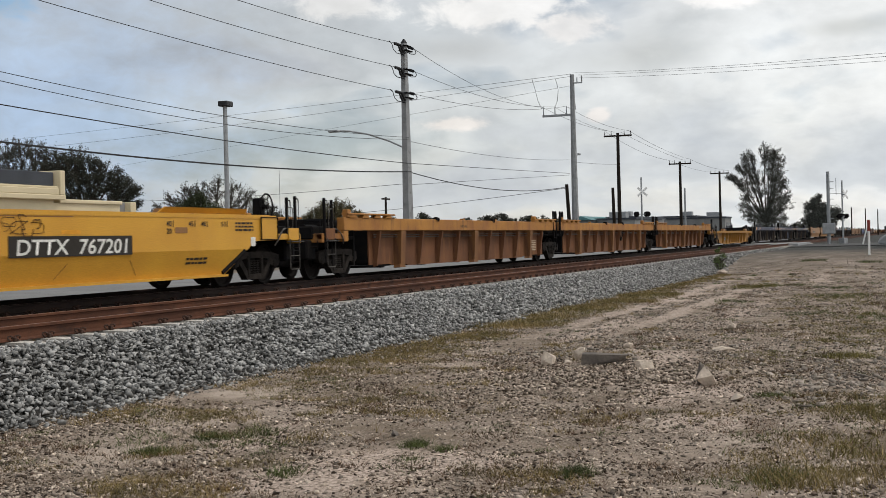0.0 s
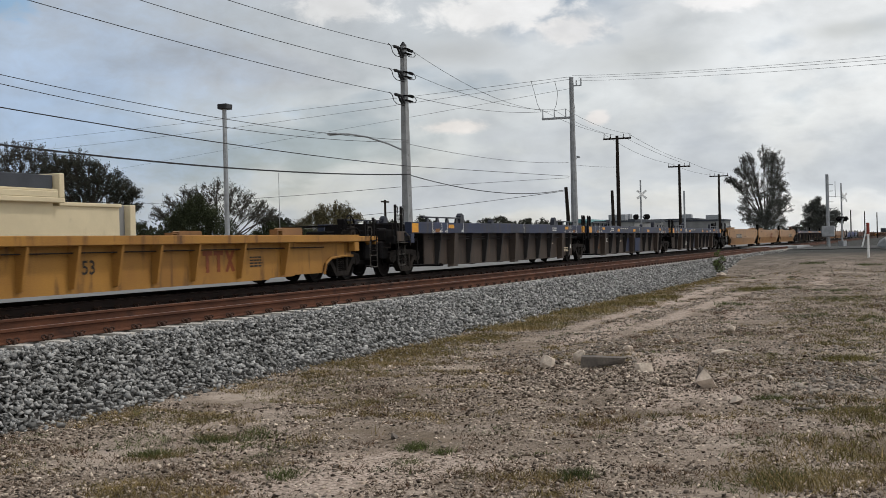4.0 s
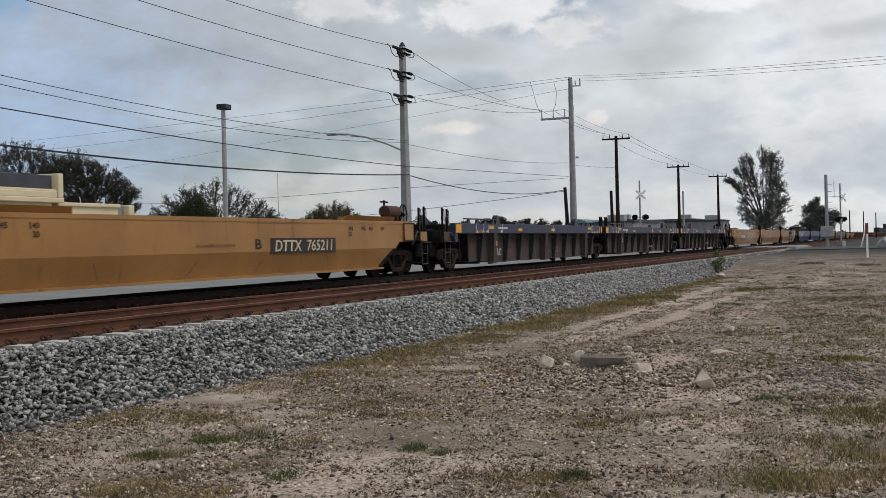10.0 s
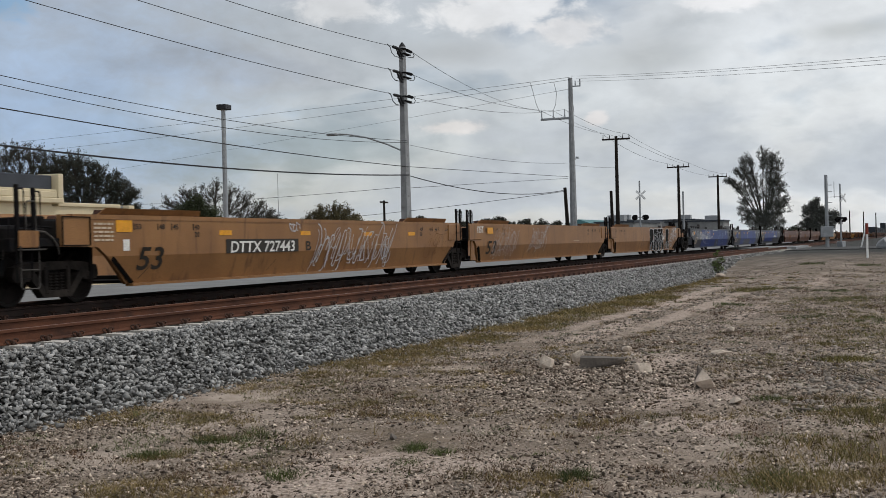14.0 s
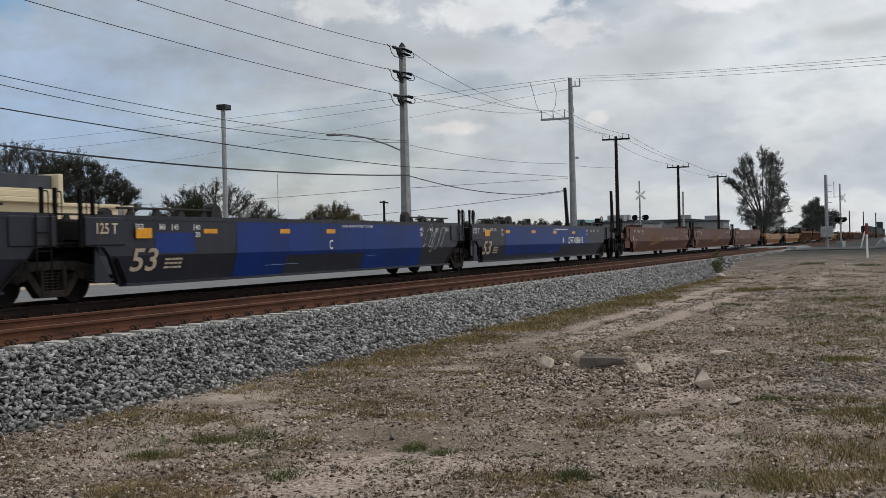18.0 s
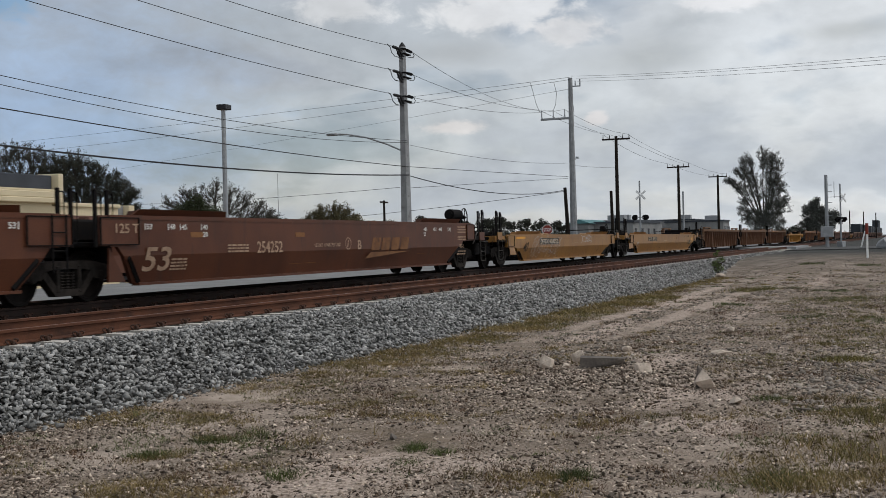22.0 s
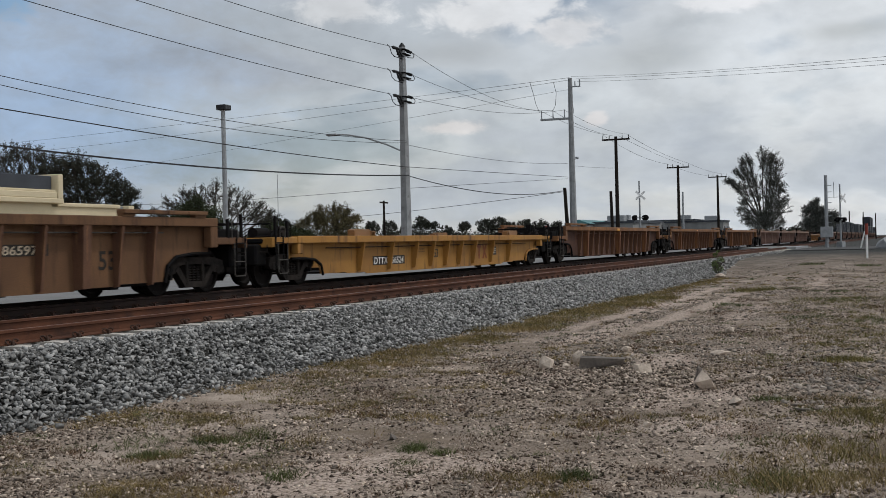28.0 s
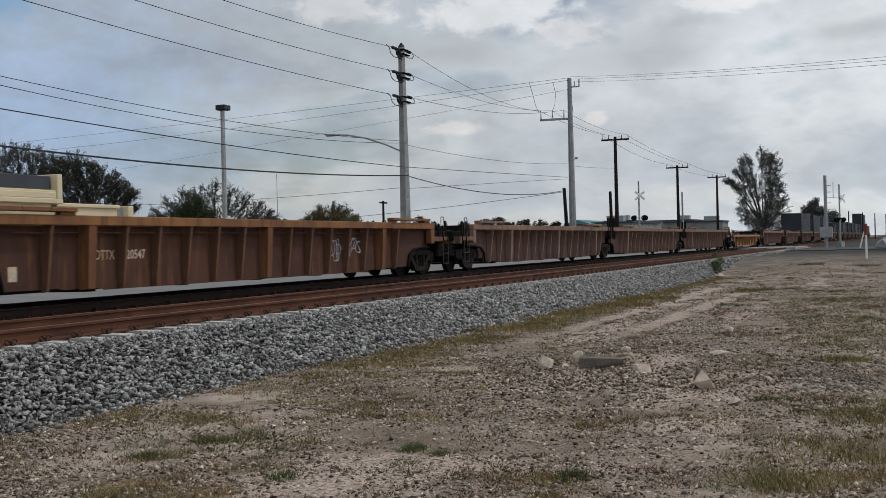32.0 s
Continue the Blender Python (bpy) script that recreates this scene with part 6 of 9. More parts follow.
write(8, 'DTTX  765211', -3.81, 0.83, 2.95, 0.24, WHITE)
write(8, 'A', -0.24, 0.89, 0.24, 0.21, DARKINK)
bars(8, 0.99, 0.86, 1.43, 0.13, TAN)
board(8, 8.19, 0.57, 0.57, 0.22, CREAM)
write(9, '53', -8.10, 0.45, 0.62, 0.39, DARKINK)
write(9, 'C', -1.46, 0.89, 0.18, 0.18, DARKINK)
logo(9, 0.43, 0.65, 1.93, 0.54, REDLOGO)
bars(9, -3.39, 0.90, 1.43, 0.12, TAN)
board(9, 7.02, 0.56, 0.62, 0.24, CREAM)
write(10, 'B', 0.04, 0.86, 0.27, 0.21, DARKINK)
board(10, 0.71, 0.75, 3.28, 0.34, DARKINK)
write(10, 'DTTX  765211', 0.92, 0.79, 2.89, 0.26, CREAM)
bars(10, -2.34, 0.90, 1.50, 0.10, TAN)
write(11, 'B', -5.08, 0.78, 0.14, 0.16, CREAM)
write(11, 'SFLC', -4.70, 0.45, 0.72, 0.23, WHITE)
bars(11, -3.43, 0.52, 0.58, 0.16, LOGO_DULL)
write(11, '53', 2.95, 0.45, 0.51, 0.25, TAN)
write(11, 'STACKTRAIN', 1.4, 0.45, 1.05, 0.12, STEPSTEEL)
board(11, -2.47, 1.27, 0.47, 0.10, REFLECT)
board(11, 1.02, 1.27, 0.48, 0.10, REFLECT)
bars(11, -4.83, 1.34, 1.09, 0.08, WHITE)
write(12, 'C', -6.19, 0.78, 0.20, 0.18, CREAM)
write(12, '53', 3.39, 0.43, 0.50, 0.29, FADED)
board(12, -3.54, 1.26, 0.48, 0.11, REFLECT)
board(12, -0.02, 1.25, 0.46, 0.11, REFLECT)
board(12, 3.47, 1.25, 0.47, 0.11, REFLECT)
bars(12, -5.90, 1.31, 1.10, 0.11, WHITE)
bars(12, -1.18, 0.43, 0.45, 0.44, GRIME)
write(13, 'A', -7.32, 0.80, 0.12, 0.19, CREAM)
write(13, 'SFLC', -6.94, 0.45, 0.70, 0.25, WHITE)
write(13, '9188', -5.53, 0.49, 0.69, 0.23, FADED)
write(13, '53', 0.79, 0.42, 0.49, 0.30, FADED)
ring(13, 1.95, 0.32, 0.85, 0.60, WHITE)
scrawl(13, -5.86, 1.2, 4.28, 0.28, SCRAWL_BLUE)
scrawl(13, -0.30, 1.2, 0.95, 0.28, SCRAWL)
scrawl(13, 0.95, 1.2, 0.8, 0.26, SCRAWL)
write(13, 'STACKTRAIN', -0.88, 0.45, 1.05, 0.12, FADED)
bars(13, -2.1, 0.42, 0.5, 0.42, STEPSTEEL)
bars(13, -3.9, 0.82, 0.8, 0.09, STEPSTEEL)
board(13, -4.73, 1.29, 0.53, 0.12, REFLECT)
board(13, -1.09, 1.28, 0.46, 0.12, REFLECT)
write(13, '125-T', -8.56, 0.46, 0.87, 0.27, LOGO_DULL)
write(14, '53', -6.85, 0.52, 0.80, 0.44, DARKINK)
board(14, -3.78, 0.79, 3.21, 0.29, DARKINK)
write(14, 'DTTX 727443', -3.60, 0.80, 2.86, 0.24, WHITE)
write(14, 'B', -0.20, 0.81, 0.26, 0.21, DARKINK)
scrawl(14, 0.06, 0.26, 4.71, 1.24, SCRAWL)
scrawl(14, -0.99, 1.22, 0.50, 0.26, SCRAWL)
board(14, -7.52, 1.22, 0.48, 0.21, REFLECT)
board(14, -4.03, 1.16, 0.49, 0.10, REFLECT)
board(14, -0.44, 1.16, 0.49, 0.09, REFLECT)
board(14, 3.08, 1.13, 0.50, 0.10, REFLECT)
bars(14, -8.16, 1.05, 0.55, 0.35, CREAM)
board(14, -7.32, 0.89, 0.19, 0.20, WHITE)
patch(17, -4.3, 0.3, 6.2, 1.2, BLUE)
patch(17, 1.904, 0.8, 1.6, 0.7, BLUE)
patch(17, 3.508, 0.3, 4.8, 1.2, BLUE)
write(17, '53', -7.12, 0.51, 0.84, 0.45, CREAM)
write(17, 'DTTX888618', -3.77, 0.81, 2.32, 0.26, WHITE)
write(17, 'B', -0.76, 0.82, 0.18, 0.21, WHITE)
drips(17, -6.26, 0.7, 0.95, 0.5, 6, 0.012, SCRAWL)
drips(17, -5.1, 0.6, 1.65, 0.72, 5, 0.034, SCRAWL)
overspray(17, -5.1, 0.95, 1.4, 0.4, 420, SCRAWL)
overspray(17, -3.75, 0.5, 1.35, 0.17, 420, SCRAWL)
scrawl(17, -7.18, 1.02, 1.13, 0.41, SCRAWL_BLUE)
scrawl(17, -3.19, 1.08, 1.0, 0.40, SCRAWL)
scrawl(17, -2.08, 0.98, 1.5, 0.5, SCRAWL)
board(17, -7.62, 1.12, 0.49, 0.20, REFLECT)
board(17, -4.83, 1.22, 0.49, 0.09, REFLECT)
board(17, -1.68, 1.22, 0.45, 0.09, REFLECT)
board(17, 0.85, 1.12, 0.46, 0.10, REFLECT)
bars(17, -8.26, 1.05, 0.57, 0.35, WHITE)
write(18, '53', -8.17, 0.50, 0.82, 0.44, CREAM)
write(18, '125 T', -9.25, 1.19, 0.60, 0.19, CREAM)
write(18, 'C', -0.07, 0.82, 0.19, 0.23, WHITE)
board(18, -8.09, 1.11, 0.50, 0.19, REFLECT)
board(18, -5.74, 1.20, 0.51, 0.09, REFLECT)
board(18, -2.55, 1.20, 0.46, 0.10, REFLECT)
board(18, -0.21, 1.20, 0.47, 0.10, REFLECT)
bars(18, -7.08, 0.52, 0.58, 0.24, CREAM)
patch(18, -7.44, 0.83, 1.36, 0.39, BLUE)
scrawl(18, 6.05, 0.68, 1.66, 0.82, SCRAWL)
write(19, '53', -9.25, 0.50, 0.83, 0.46, CREAM)
write(19, '125 T', -10.34, 1.20, 0.61, 0.18, WHITE)
write(19, 'A', 0.65, 0.81, 0.26, 0.24, WHITE)
write(19, 'DTTX888618', 1.60, 0.79, 2.38, 0.27, WHITE)
board(19, -9.18, 1.11, 0.51, 0.22, REFLECT)
board(19, -6.84, 1.21, 0.50, 0.11, REFLECT)
board(19, -3.68, 1.21, 0.50, 0.11, REFLECT)
board(19, -0.71, 1.20, 0.49, 0.11, REFLECT)
board(19, 2.22, 1.19, 0.47, 0.10, REFLECT)
patch(19, -6.87, 0.44, 7.20, 1.06, BLUE)
bars(19, -8.13, 0.52, 0.48, 0.25, CREAM)
bars(19, -0.64, 1.33, 2.13, 0.08, WHITE)
write(20, '53', -7.20, 0.46, 0.81, 0.47, FADED)
logo2(20, -3.35, 0.55, 3.19, 0.51, LOGO_DULL)
write(20, 'A', 0.32, 0.80, 0.21, 0.26, FADED)
board(20, -7.37, 0.87, 0.18, 0.20, CREAM)
write(21, '53', -8.14, 0.46, 0.88, 0.49, FADED)
write(21, '125 T', -8.92, 1.18, 0.69, 0.19, FADED)
write(21, 'C', -3.20, 0.82, 0.22, 0.21, FADED)
logo2(21, -1.38, 0.55, 3.21, 0.54, LOGO_DULL)
board(21, -8.36, 0.86, 0.19, 0.19, CREAM)
bars(21, -7.23, 0.49, 0.59, 0.25, FADED)
bars(20, 8.11, 0.90, 1.05, 0.22, FADED)
bars(20, 8.05, 0.48, 0.76, 0.17, FADED)
write(22, '53', -9.17, 0.49, 0.87, 0.47, FADED)
write(22, '125 T', -10.08, 1.20, 0.70, 0.17, FADED)
write(22, '254252', -4.99, 0.78, 1.15, 0.25, FADED)
write(22, 'B', 0.19, 0.80, 0.21, 0.23, FADED)
logo2(22, 0.60, 0.56, 3.11, 0.53, LOGO_DULL)
bars(22, -8.25, 0.48, 0.59, 0.26, FADED)
write(23, '40', -6.42, 0.53, 0.54, 0.36, DARKINK)
scrawl(23, -5.40, 0.22, 3.82, 0.92, SCRAWL)
board(23, -4.29, 0.78, 2.72, 0.24, DARKINK)
write(23, 'DTTX 458955', -4.16, 0.81, 2.46, 0.18, CREAM)
scrawl(23, 1.99, 0.78, 1.85, 0.39, SCRAWL)
board(24, -5.45, 0.80, 2.42, 0.22, DARKINK)
write(24, 'DTTX  470019', -5.29, 0.82, 2.10, 0.17, CREAM)
scrawl(24, -8.78, 0.42, 0.70, 0.39, SCRAWL)
write(24, '53', 6.84, 0.53, 0.36, 0.27, DARKINK)
board(24, 7.45, 0.54, 0.52, 0.27, DARKINK)
bars(24, 7.50, 0.58, 0.43, 0.19, CREAM)
logo(24, 2.39, 0.41, 1.71, 0.52, YELLOW_OLD)
write(25, 'DTTX 86597', -4.74, 0.78, 1.42, 0.20, CREAM)
board(27, 1.73, 0.84, 2.18, 0.19, DARKINK)
write(27, 'DTTX 86597', 1.79, 0.86, 1.86, 0.15, CREAM)
write(27, '53', 5.26, 0.56, 0.49, 0.34, DARKINK)
board(28, -5.55, 0.37, 2.22, 0.24, DARKINK)
write(28, 'DTTX 466524', -5.47, 0.40, 2.06, 0.18, WHITE)
write(28, '53', -1.14 + 0.12, 0.5, 0.34, 0.25, DARKINK)
bars(28, -2.4, 0.66, 0.6, 0.14, TAN)
logo(28, 2.42, 0.39, 1.52, 0.46, REDLOGO)
board(28, 4.50, 0.49, 0.46, 0.28, DARKINK)
bars(28, 4.55, 0.53, 0.35, 0.20, CREAM)
scrawl(29, 3.10, 0.78, 0.49, 0.41, SCRAWL_RED)
board(29, -0.70, 1.35, 0.50, 0.11, REFLECT)
board(30, -0.67, 1.37, 0.50, 0.09, REFLECT)
board(30, 7.56, 0.44, 0.24, 0.23, CREAM)
board(29, 7.63, 0.46, 0.23, 0.21, CREAM)
write(31, 'DTTX', -6.16, 0.75, 0.56, 0.17, FADED)
write(31, '20547', -5.24, 0.75, 0.6, 0.17, CREAM)
scrawl(31, 3.13, 0.54, 0.81, 0.69, SCRAWL)
scrawl(31, 4.11, 0.58, 0.90, 0.66, SCRAWL)
board(31, -8.42, 0.44, 0.21, 0.24, CREAM)
tag(16, 0.19, 0.24, 1.34, 1.26, BLACK)
tag(16, 1.08, 0.27, 0.98, 1.24, BLACK)
tag(16, 1.90, 0.29, 1.14, 1.21, BLACK)
tag(16, 3.69, 0.31, 0.94, 1.19, BLACK)
tag(16, -1.00, 0.28, 1.18, 1.20, BLACK)
write(16, 'DTTX 727443', 0.35, 0.83, 3.13, 0.26, WHITE)
scrawl(16, -0.27, 0.25, 3.39, 1.21, SCRAWL)
scrawl(16, 4.63, 0.30, 1.51, 1.27, SCRAWL)
scrawl(16, 3.68, 0.31, 0.94, 0.38, SCRAWL)
scrawl(16, 6.05, 0.83, 1.37, 0.85, SCRAWL)
board(16, 2.22, 1.28, 0.47, 0.09, REFLECT)
board(16, 6.88, 1.25, 0.49, 0.20, REFLECT)
write(15, '125T', -8.89, 1.22, 0.62, 0.21, WHITE)
write(15, '53', -7.83, 0.50, 0.95, 0.46, DARKINK)
scrawl(15, -7.29, 0.28, 2.59, 1.20, SCRAWL)
board(15, -7.86, 1.19, 0.59, 0.20, REFLECT)
scrawl(15, -3.15, 0.42, 2.27, 1.08, SCRAWL)
scrawl(14, 7.21, 0.50, 2.29, 0.86, TAN)
board(14, 6.09, 1.14, 0.49, 0.10, REFLECT)

patch(18, -4.45, 0.24, 2.25, 1.24, BLUE)
patch(18, -2.19, 0.72, 4.18, 0.76, BLUE)
patch(18, 2.0, 0.24, 4.0, 1.24, BLUE)
patch(19, 0.34, 0.74, 4.62, 0.74, BLUE)
write(6, '52,600 LBS. MAX. GROSS WT. FOR 20 FT CONTAINERS', -3.6, 1.37, 1.8, 0.075, WHITE)
write(7, '52,600 LBS. MAX. GROSS WT. FOR 20 FT CONTAINERS', -4.22, 1.36, 1.78, 0.075, WHITE)
write(12, 'STACKTRAIN', 0.23, 0.45, 1.09, 0.12, FADED)
write(17, '53,900 LBS. MAX. GROSS WT. PER 20 FT CONTAINERS', 1.41, 1.37, 1.95, 0.07, WHITE)
write(18, '53,900 LBS. MAX. GROSS WT. PER 20 FT CONTAINERS', 0.65, 1.34, 1.9, 0.07, WHITE)
write(17, 'LD LMT 115900 PER UNIT', -0.23, 0.92, 1.1, 0.08, WHITE)
write(17, 'DTTX 888618 B', 0.7, 1.37, 0.55, 0.07, WHITE)
ring(17, -0.9, 0.8, 0.32, 0.3, WHITE)
scrawl(17, 2.3, 0.3, 2.4, 1.1, SCRAWL_BLUE)
scrawl(17, 5.2, 0.9, 1.3, 0.4, SCRAWL_BLUE)
scrawl(17, 4.9, 0.42, 1.1, 0.36, SCRAWL_BLUE)
rigging(2, 1.58, 1.14)
rigging(12, 1.76, 1.02)

board(6, -1.88, 0.3, 1.28, 0.66, BLUE_GRIME)
board(6, -0.2, 0.3, 1.28, 0.66, BLUE_GRIME)
scuff(8, -2.29, 1.42, 3.32, 0.0, YELLOW_OLD)
scuff(8, -6.21, 0.36, -0.20, 0.28, DARKINK)
scuff(8, -3.30, 0.36, -0.28, 0.31, DARKINK)
scuff(8, 0.75, 0.36, 0.30, 0.22, DARKINK)
scuff(8, 4.55, 0.36, -0.20, 0.25, DARKINK)
scuff(8, 2.75, 0.9, 0.9, 0.01, CREAM)
scuff(9, -2.30, 1.42, 2.73, 0.0, YELLOW_OLD)
scuff(9, -5.32, 0.36, -0.20, 0.29, DARKINK)
scuff(9, -2.33, 0.36, -0.28, 0.22, DARKINK)
scuff(9, 1.53, 0.36, -0.28, 0.24, DARKINK)
scuff(9, 3.45, 0.36, 0.35, 0.26, DARKINK)
scuff(9, 1.47, 0.9, 0.9, 0.01, CREAM)
scuff(10, -0.36, 1.42, 3.57, 0.0, YELLOW_OLD)
scuff(10, -5.33, 0.36, -0.20, 0.29, DARKINK)
scuff(10, -2.48, 0.36, 0.30, 0.31, DARKINK)
scuff(10, 0.16, 0.36, 0.30, 0.26, DARKINK)
scuff(10, 3.81, 0.36, -0.20, 0.29, DARKINK)
scuff(10, 2.70, 0.9, 0.9, 0.01, CREAM)
scuff(0, -1.74, 1.42, 3.75, 0.0, YELLOW_OLD)
scuff(0, -5.88, 0.36, -0.20, 0.27, DARKINK)
scuff(0, -1.95, 0.36, -0.28, 0.30, DARKINK)
scuff(0, 1.59, 0.36, 0.30, 0.28, DARKINK)
scuff(0, 3.92, 0.36, -0.28, 0.29, DARKINK)
scuff(0, -3.10, 0.9, 0.9, 0.01, CREAM)
scuff(16, -0.51, 1.42, 3.36, 0.0, YELLOW_OLD)
scuff(16, -6.34, 0.36, -0.28, 0.26, DARKINK)
scuff(16, -2.38, 0.36, -0.20, 0.21, DARKINK)
scuff(16, 1.28, 0.36, -0.20, 0.31, DARKINK)
scuff(16, 3.43, 0.36, -0.20, 0.29, DARKINK)
scuff(16, 2.85, 0.9, 0.9, 0.01, CREAM)
scuff(14, -2.87, 1.42, 3.42, 0.0, YELLOW_OLD)
scuff(14, -6.73, 0.36, 0.35, 0.27, DARKINK)
scuff(14, -1.92, 0.36, 0.35, 0.26, DARKINK)
scuff(14, 1.60, 0.36, 0.35, 0.20, DARKINK)
scuff(14, 3.57, 0.36, -0.28, 0.31, DARKINK)
scuff(14, 3.74, 0.9, 0.9, 0.01, CREAM)
scuff(15, -2.13, 1.42, 2.90, 0.0, YELLOW_OLD)
scuff(15, -5.70, 0.36, 0.35, 0.24, DARKINK)
scuff(15, -1.87, 0.36, -0.20, 0.25, DARKINK)
scuff(15, 1.39, 0.36, -0.20, 0.28, DARKINK)
scuff(15, 4.35, 0.36, -0.28, 0.27, DARKINK)
scuff(15, 3.47, 0.9, 0.9, 0.01, CREAM)
scuff(23, -1.48, 1.00, 3.15, 0.0, YELLOW_OLD)
scuff(23, -5.65, 0.36, 0.30, 0.31, DARKINK)
scuff(23, -2.70, 0.36, 0.35, 0.26, DARKINK)
scuff(23, 0.88, 0.36, -0.28, 0.29, DARKINK)
scuff(23, 4.98, 0.36, 0.35, 0.20, DARKINK)
scuff(23, 0.54, 0.8, 0.9, 0.01, CREAM)
scuff(24, -1.10, 1.00, 2.59, 0.0, YELLOW_OLD)
scuff(24, -5.80, 0.36, -0.20, 0.24, DARKINK)
scuff(24, -1.93, 0.36, 0.35, 0.29, DARKINK)
scuff(24, 0.04, 0.36, -0.28, 0.31, DARKINK)
scuff(24, 3.43, 0.36, 0.35, 0.23, DARKINK)
scuff(24, -0.89, 0.8, 0.9, 0.01, CREAM)
write(22, '200-S', 7.72, 0.75, 0.42, 0.12, FADED)
bars(22, 7.72, 0.52, 0.75, 0.17, FADED)
bars(22, 7.62, 1.2, 0.75, 0.24, FADED)
bars(22, 7.62, 0.98, 0.75, 0.15, FADED)
board(23, -7.25, 1.0, 1.1, 0.1, REFLECT)
for _num, _x in (('40', 6.06), ('45', 6.85), ('48', 7.42), ('53', 8.19)):
    write(24, _num, _x - 0.1, 0.98, 0.17, 0.09, DARKINK)
    board(24, _x + 0.1, 0.97, 0.02, 0.11, DARKINK)
board(24, 8.3, 0.76, 0.62, 0.18, YELLOW_NEW)
scuff(17, -2.04, 0.5, 1.32, 0.01, SCRAWL_BLUE)
scuff(17, 2.46, 0.62, 0.59, 0.01, SCRAWL_BLUE)
scuff(18, -3.15, 0.5, 1.60, 0.01, SCRAWL_BLUE)
scuff(18, 2.20, 0.62, 0.63, 0.01, SCRAWL_BLUE)
scuff(19, -1.14, 0.5, 1.03, 0.01, SCRAWL_BLUE)
scuff(19, 3.28, 0.62, 0.84, 0.01, SCRAWL_BLUE)
scuff(20, -3.45, 0.5, 1.22, 0.01, TAN)
scuff(20, 4.22, 0.62, 0.54, 0.01, TAN)
scuff(21, -4.06, 0.5, 1.44, 0.01, TAN)
scuff(21, 3.79, 0.62, 0.46, 0.01, TAN)
scuff(22, -3.39, 0.5, 1.33, 0.01, TAN)
scuff(22, 4.33, 0.62, 0.66, 0.01, TAN)
board(27, -5.29, 1.39, 0.45, 0.09, REFLECT)
board(27, -0.66, 1.39, 0.44, 0.09, REFLECT)

ring(20, 0.68, 0.78, 0.36, 0.3, FADED)
write(20, 'LD LMT 118400 PER UNIT', 1.25, 0.9, 1.46, 0.09, FADED)
write(20, '254252', 4.37, 0.8, 1.15, 0.2, FADED)
bars(20, 3.35, 0.8, 0.85, 0.19, FADED)
board(20, -2.47, 1.12, 0.46, 0.1, RUST_CHORD)
board(20, 0.9, 1.12, 0.45, 0.1, RUST_CHORD)
board(22, -7.6, 1.12, 0.46, 0.1, RUST_CHORD)
board(22, -3.2, 1.12, 0.46, 0.1, RUST_CHORD)
board(21, -5.4, 1.12, 0.46, 0.1, RUST_CHORD)
write(21, 'LD LMT 118400 PER UNIT', 2.02, 0.88, 1.46, 0.09, FADED)
write(22, 'LD LMT 118400 PER UNIT', -2.24, 0.88, 1.42, 0.09, FADED)
ring(22, -0.55, 0.8, 0.34, 0.3, FADED)
bars(22, -6.21, 0.8, 0.85, 0.19, FADED)

# ------------------------------------------------------------------ poles, wires and lamps


def thing(name, label, category, at, group="", kind=""):
    ob = tagged(new(name), label, category, group, kind)
    ob.matrix_basis = at if isinstance(at, Matrix) else Matrix.Translation(at)
    return ob


def shaft(r0, r1, h, n=8):
    return Shape().rod((0, 0, 0), (0, 0, h), r0, n, r1)


FAR_GROUND = -0.6
pole_a = thing("concrete_utility_pole", "tall tapered grey concrete utility pole with three insulator levels", "utility pole", (71.2, 29.0, FAR_GROUND))
part("shaft", shaft(0.36, 0.20, 13.75, 4).mesh("shaft", CONCRETE), pole_a, at=Matrix.Rotation(radians(30), 4, "Z"))
part("cap", Shape().rod((0, 0, 13.75), (0, 0, 14.0), 0.22, 4, 0.05).mesh("cap", CABLE), pole_a, at=Matrix.Rotation(radians(30), 4, "Z"))


def strain_shape():
    """A string of discs with its link, from the pole outwards along -x."""
    s = Shape()
    s.rod((-0.2, 0, -0.05), (-1.6, 0, 0.0), 0.035, 6)
    for i in range(5):
        s.rod((-0.85 - 0.14 * i, 0, -0.02), (-0.93 - 0.14 * i, 0, -0.02), 0.10, 8, 0.05)
    s.box(-0.45, -0.2, -0.05, 0.05, -0.12, 0.02, 0.01)
    return s


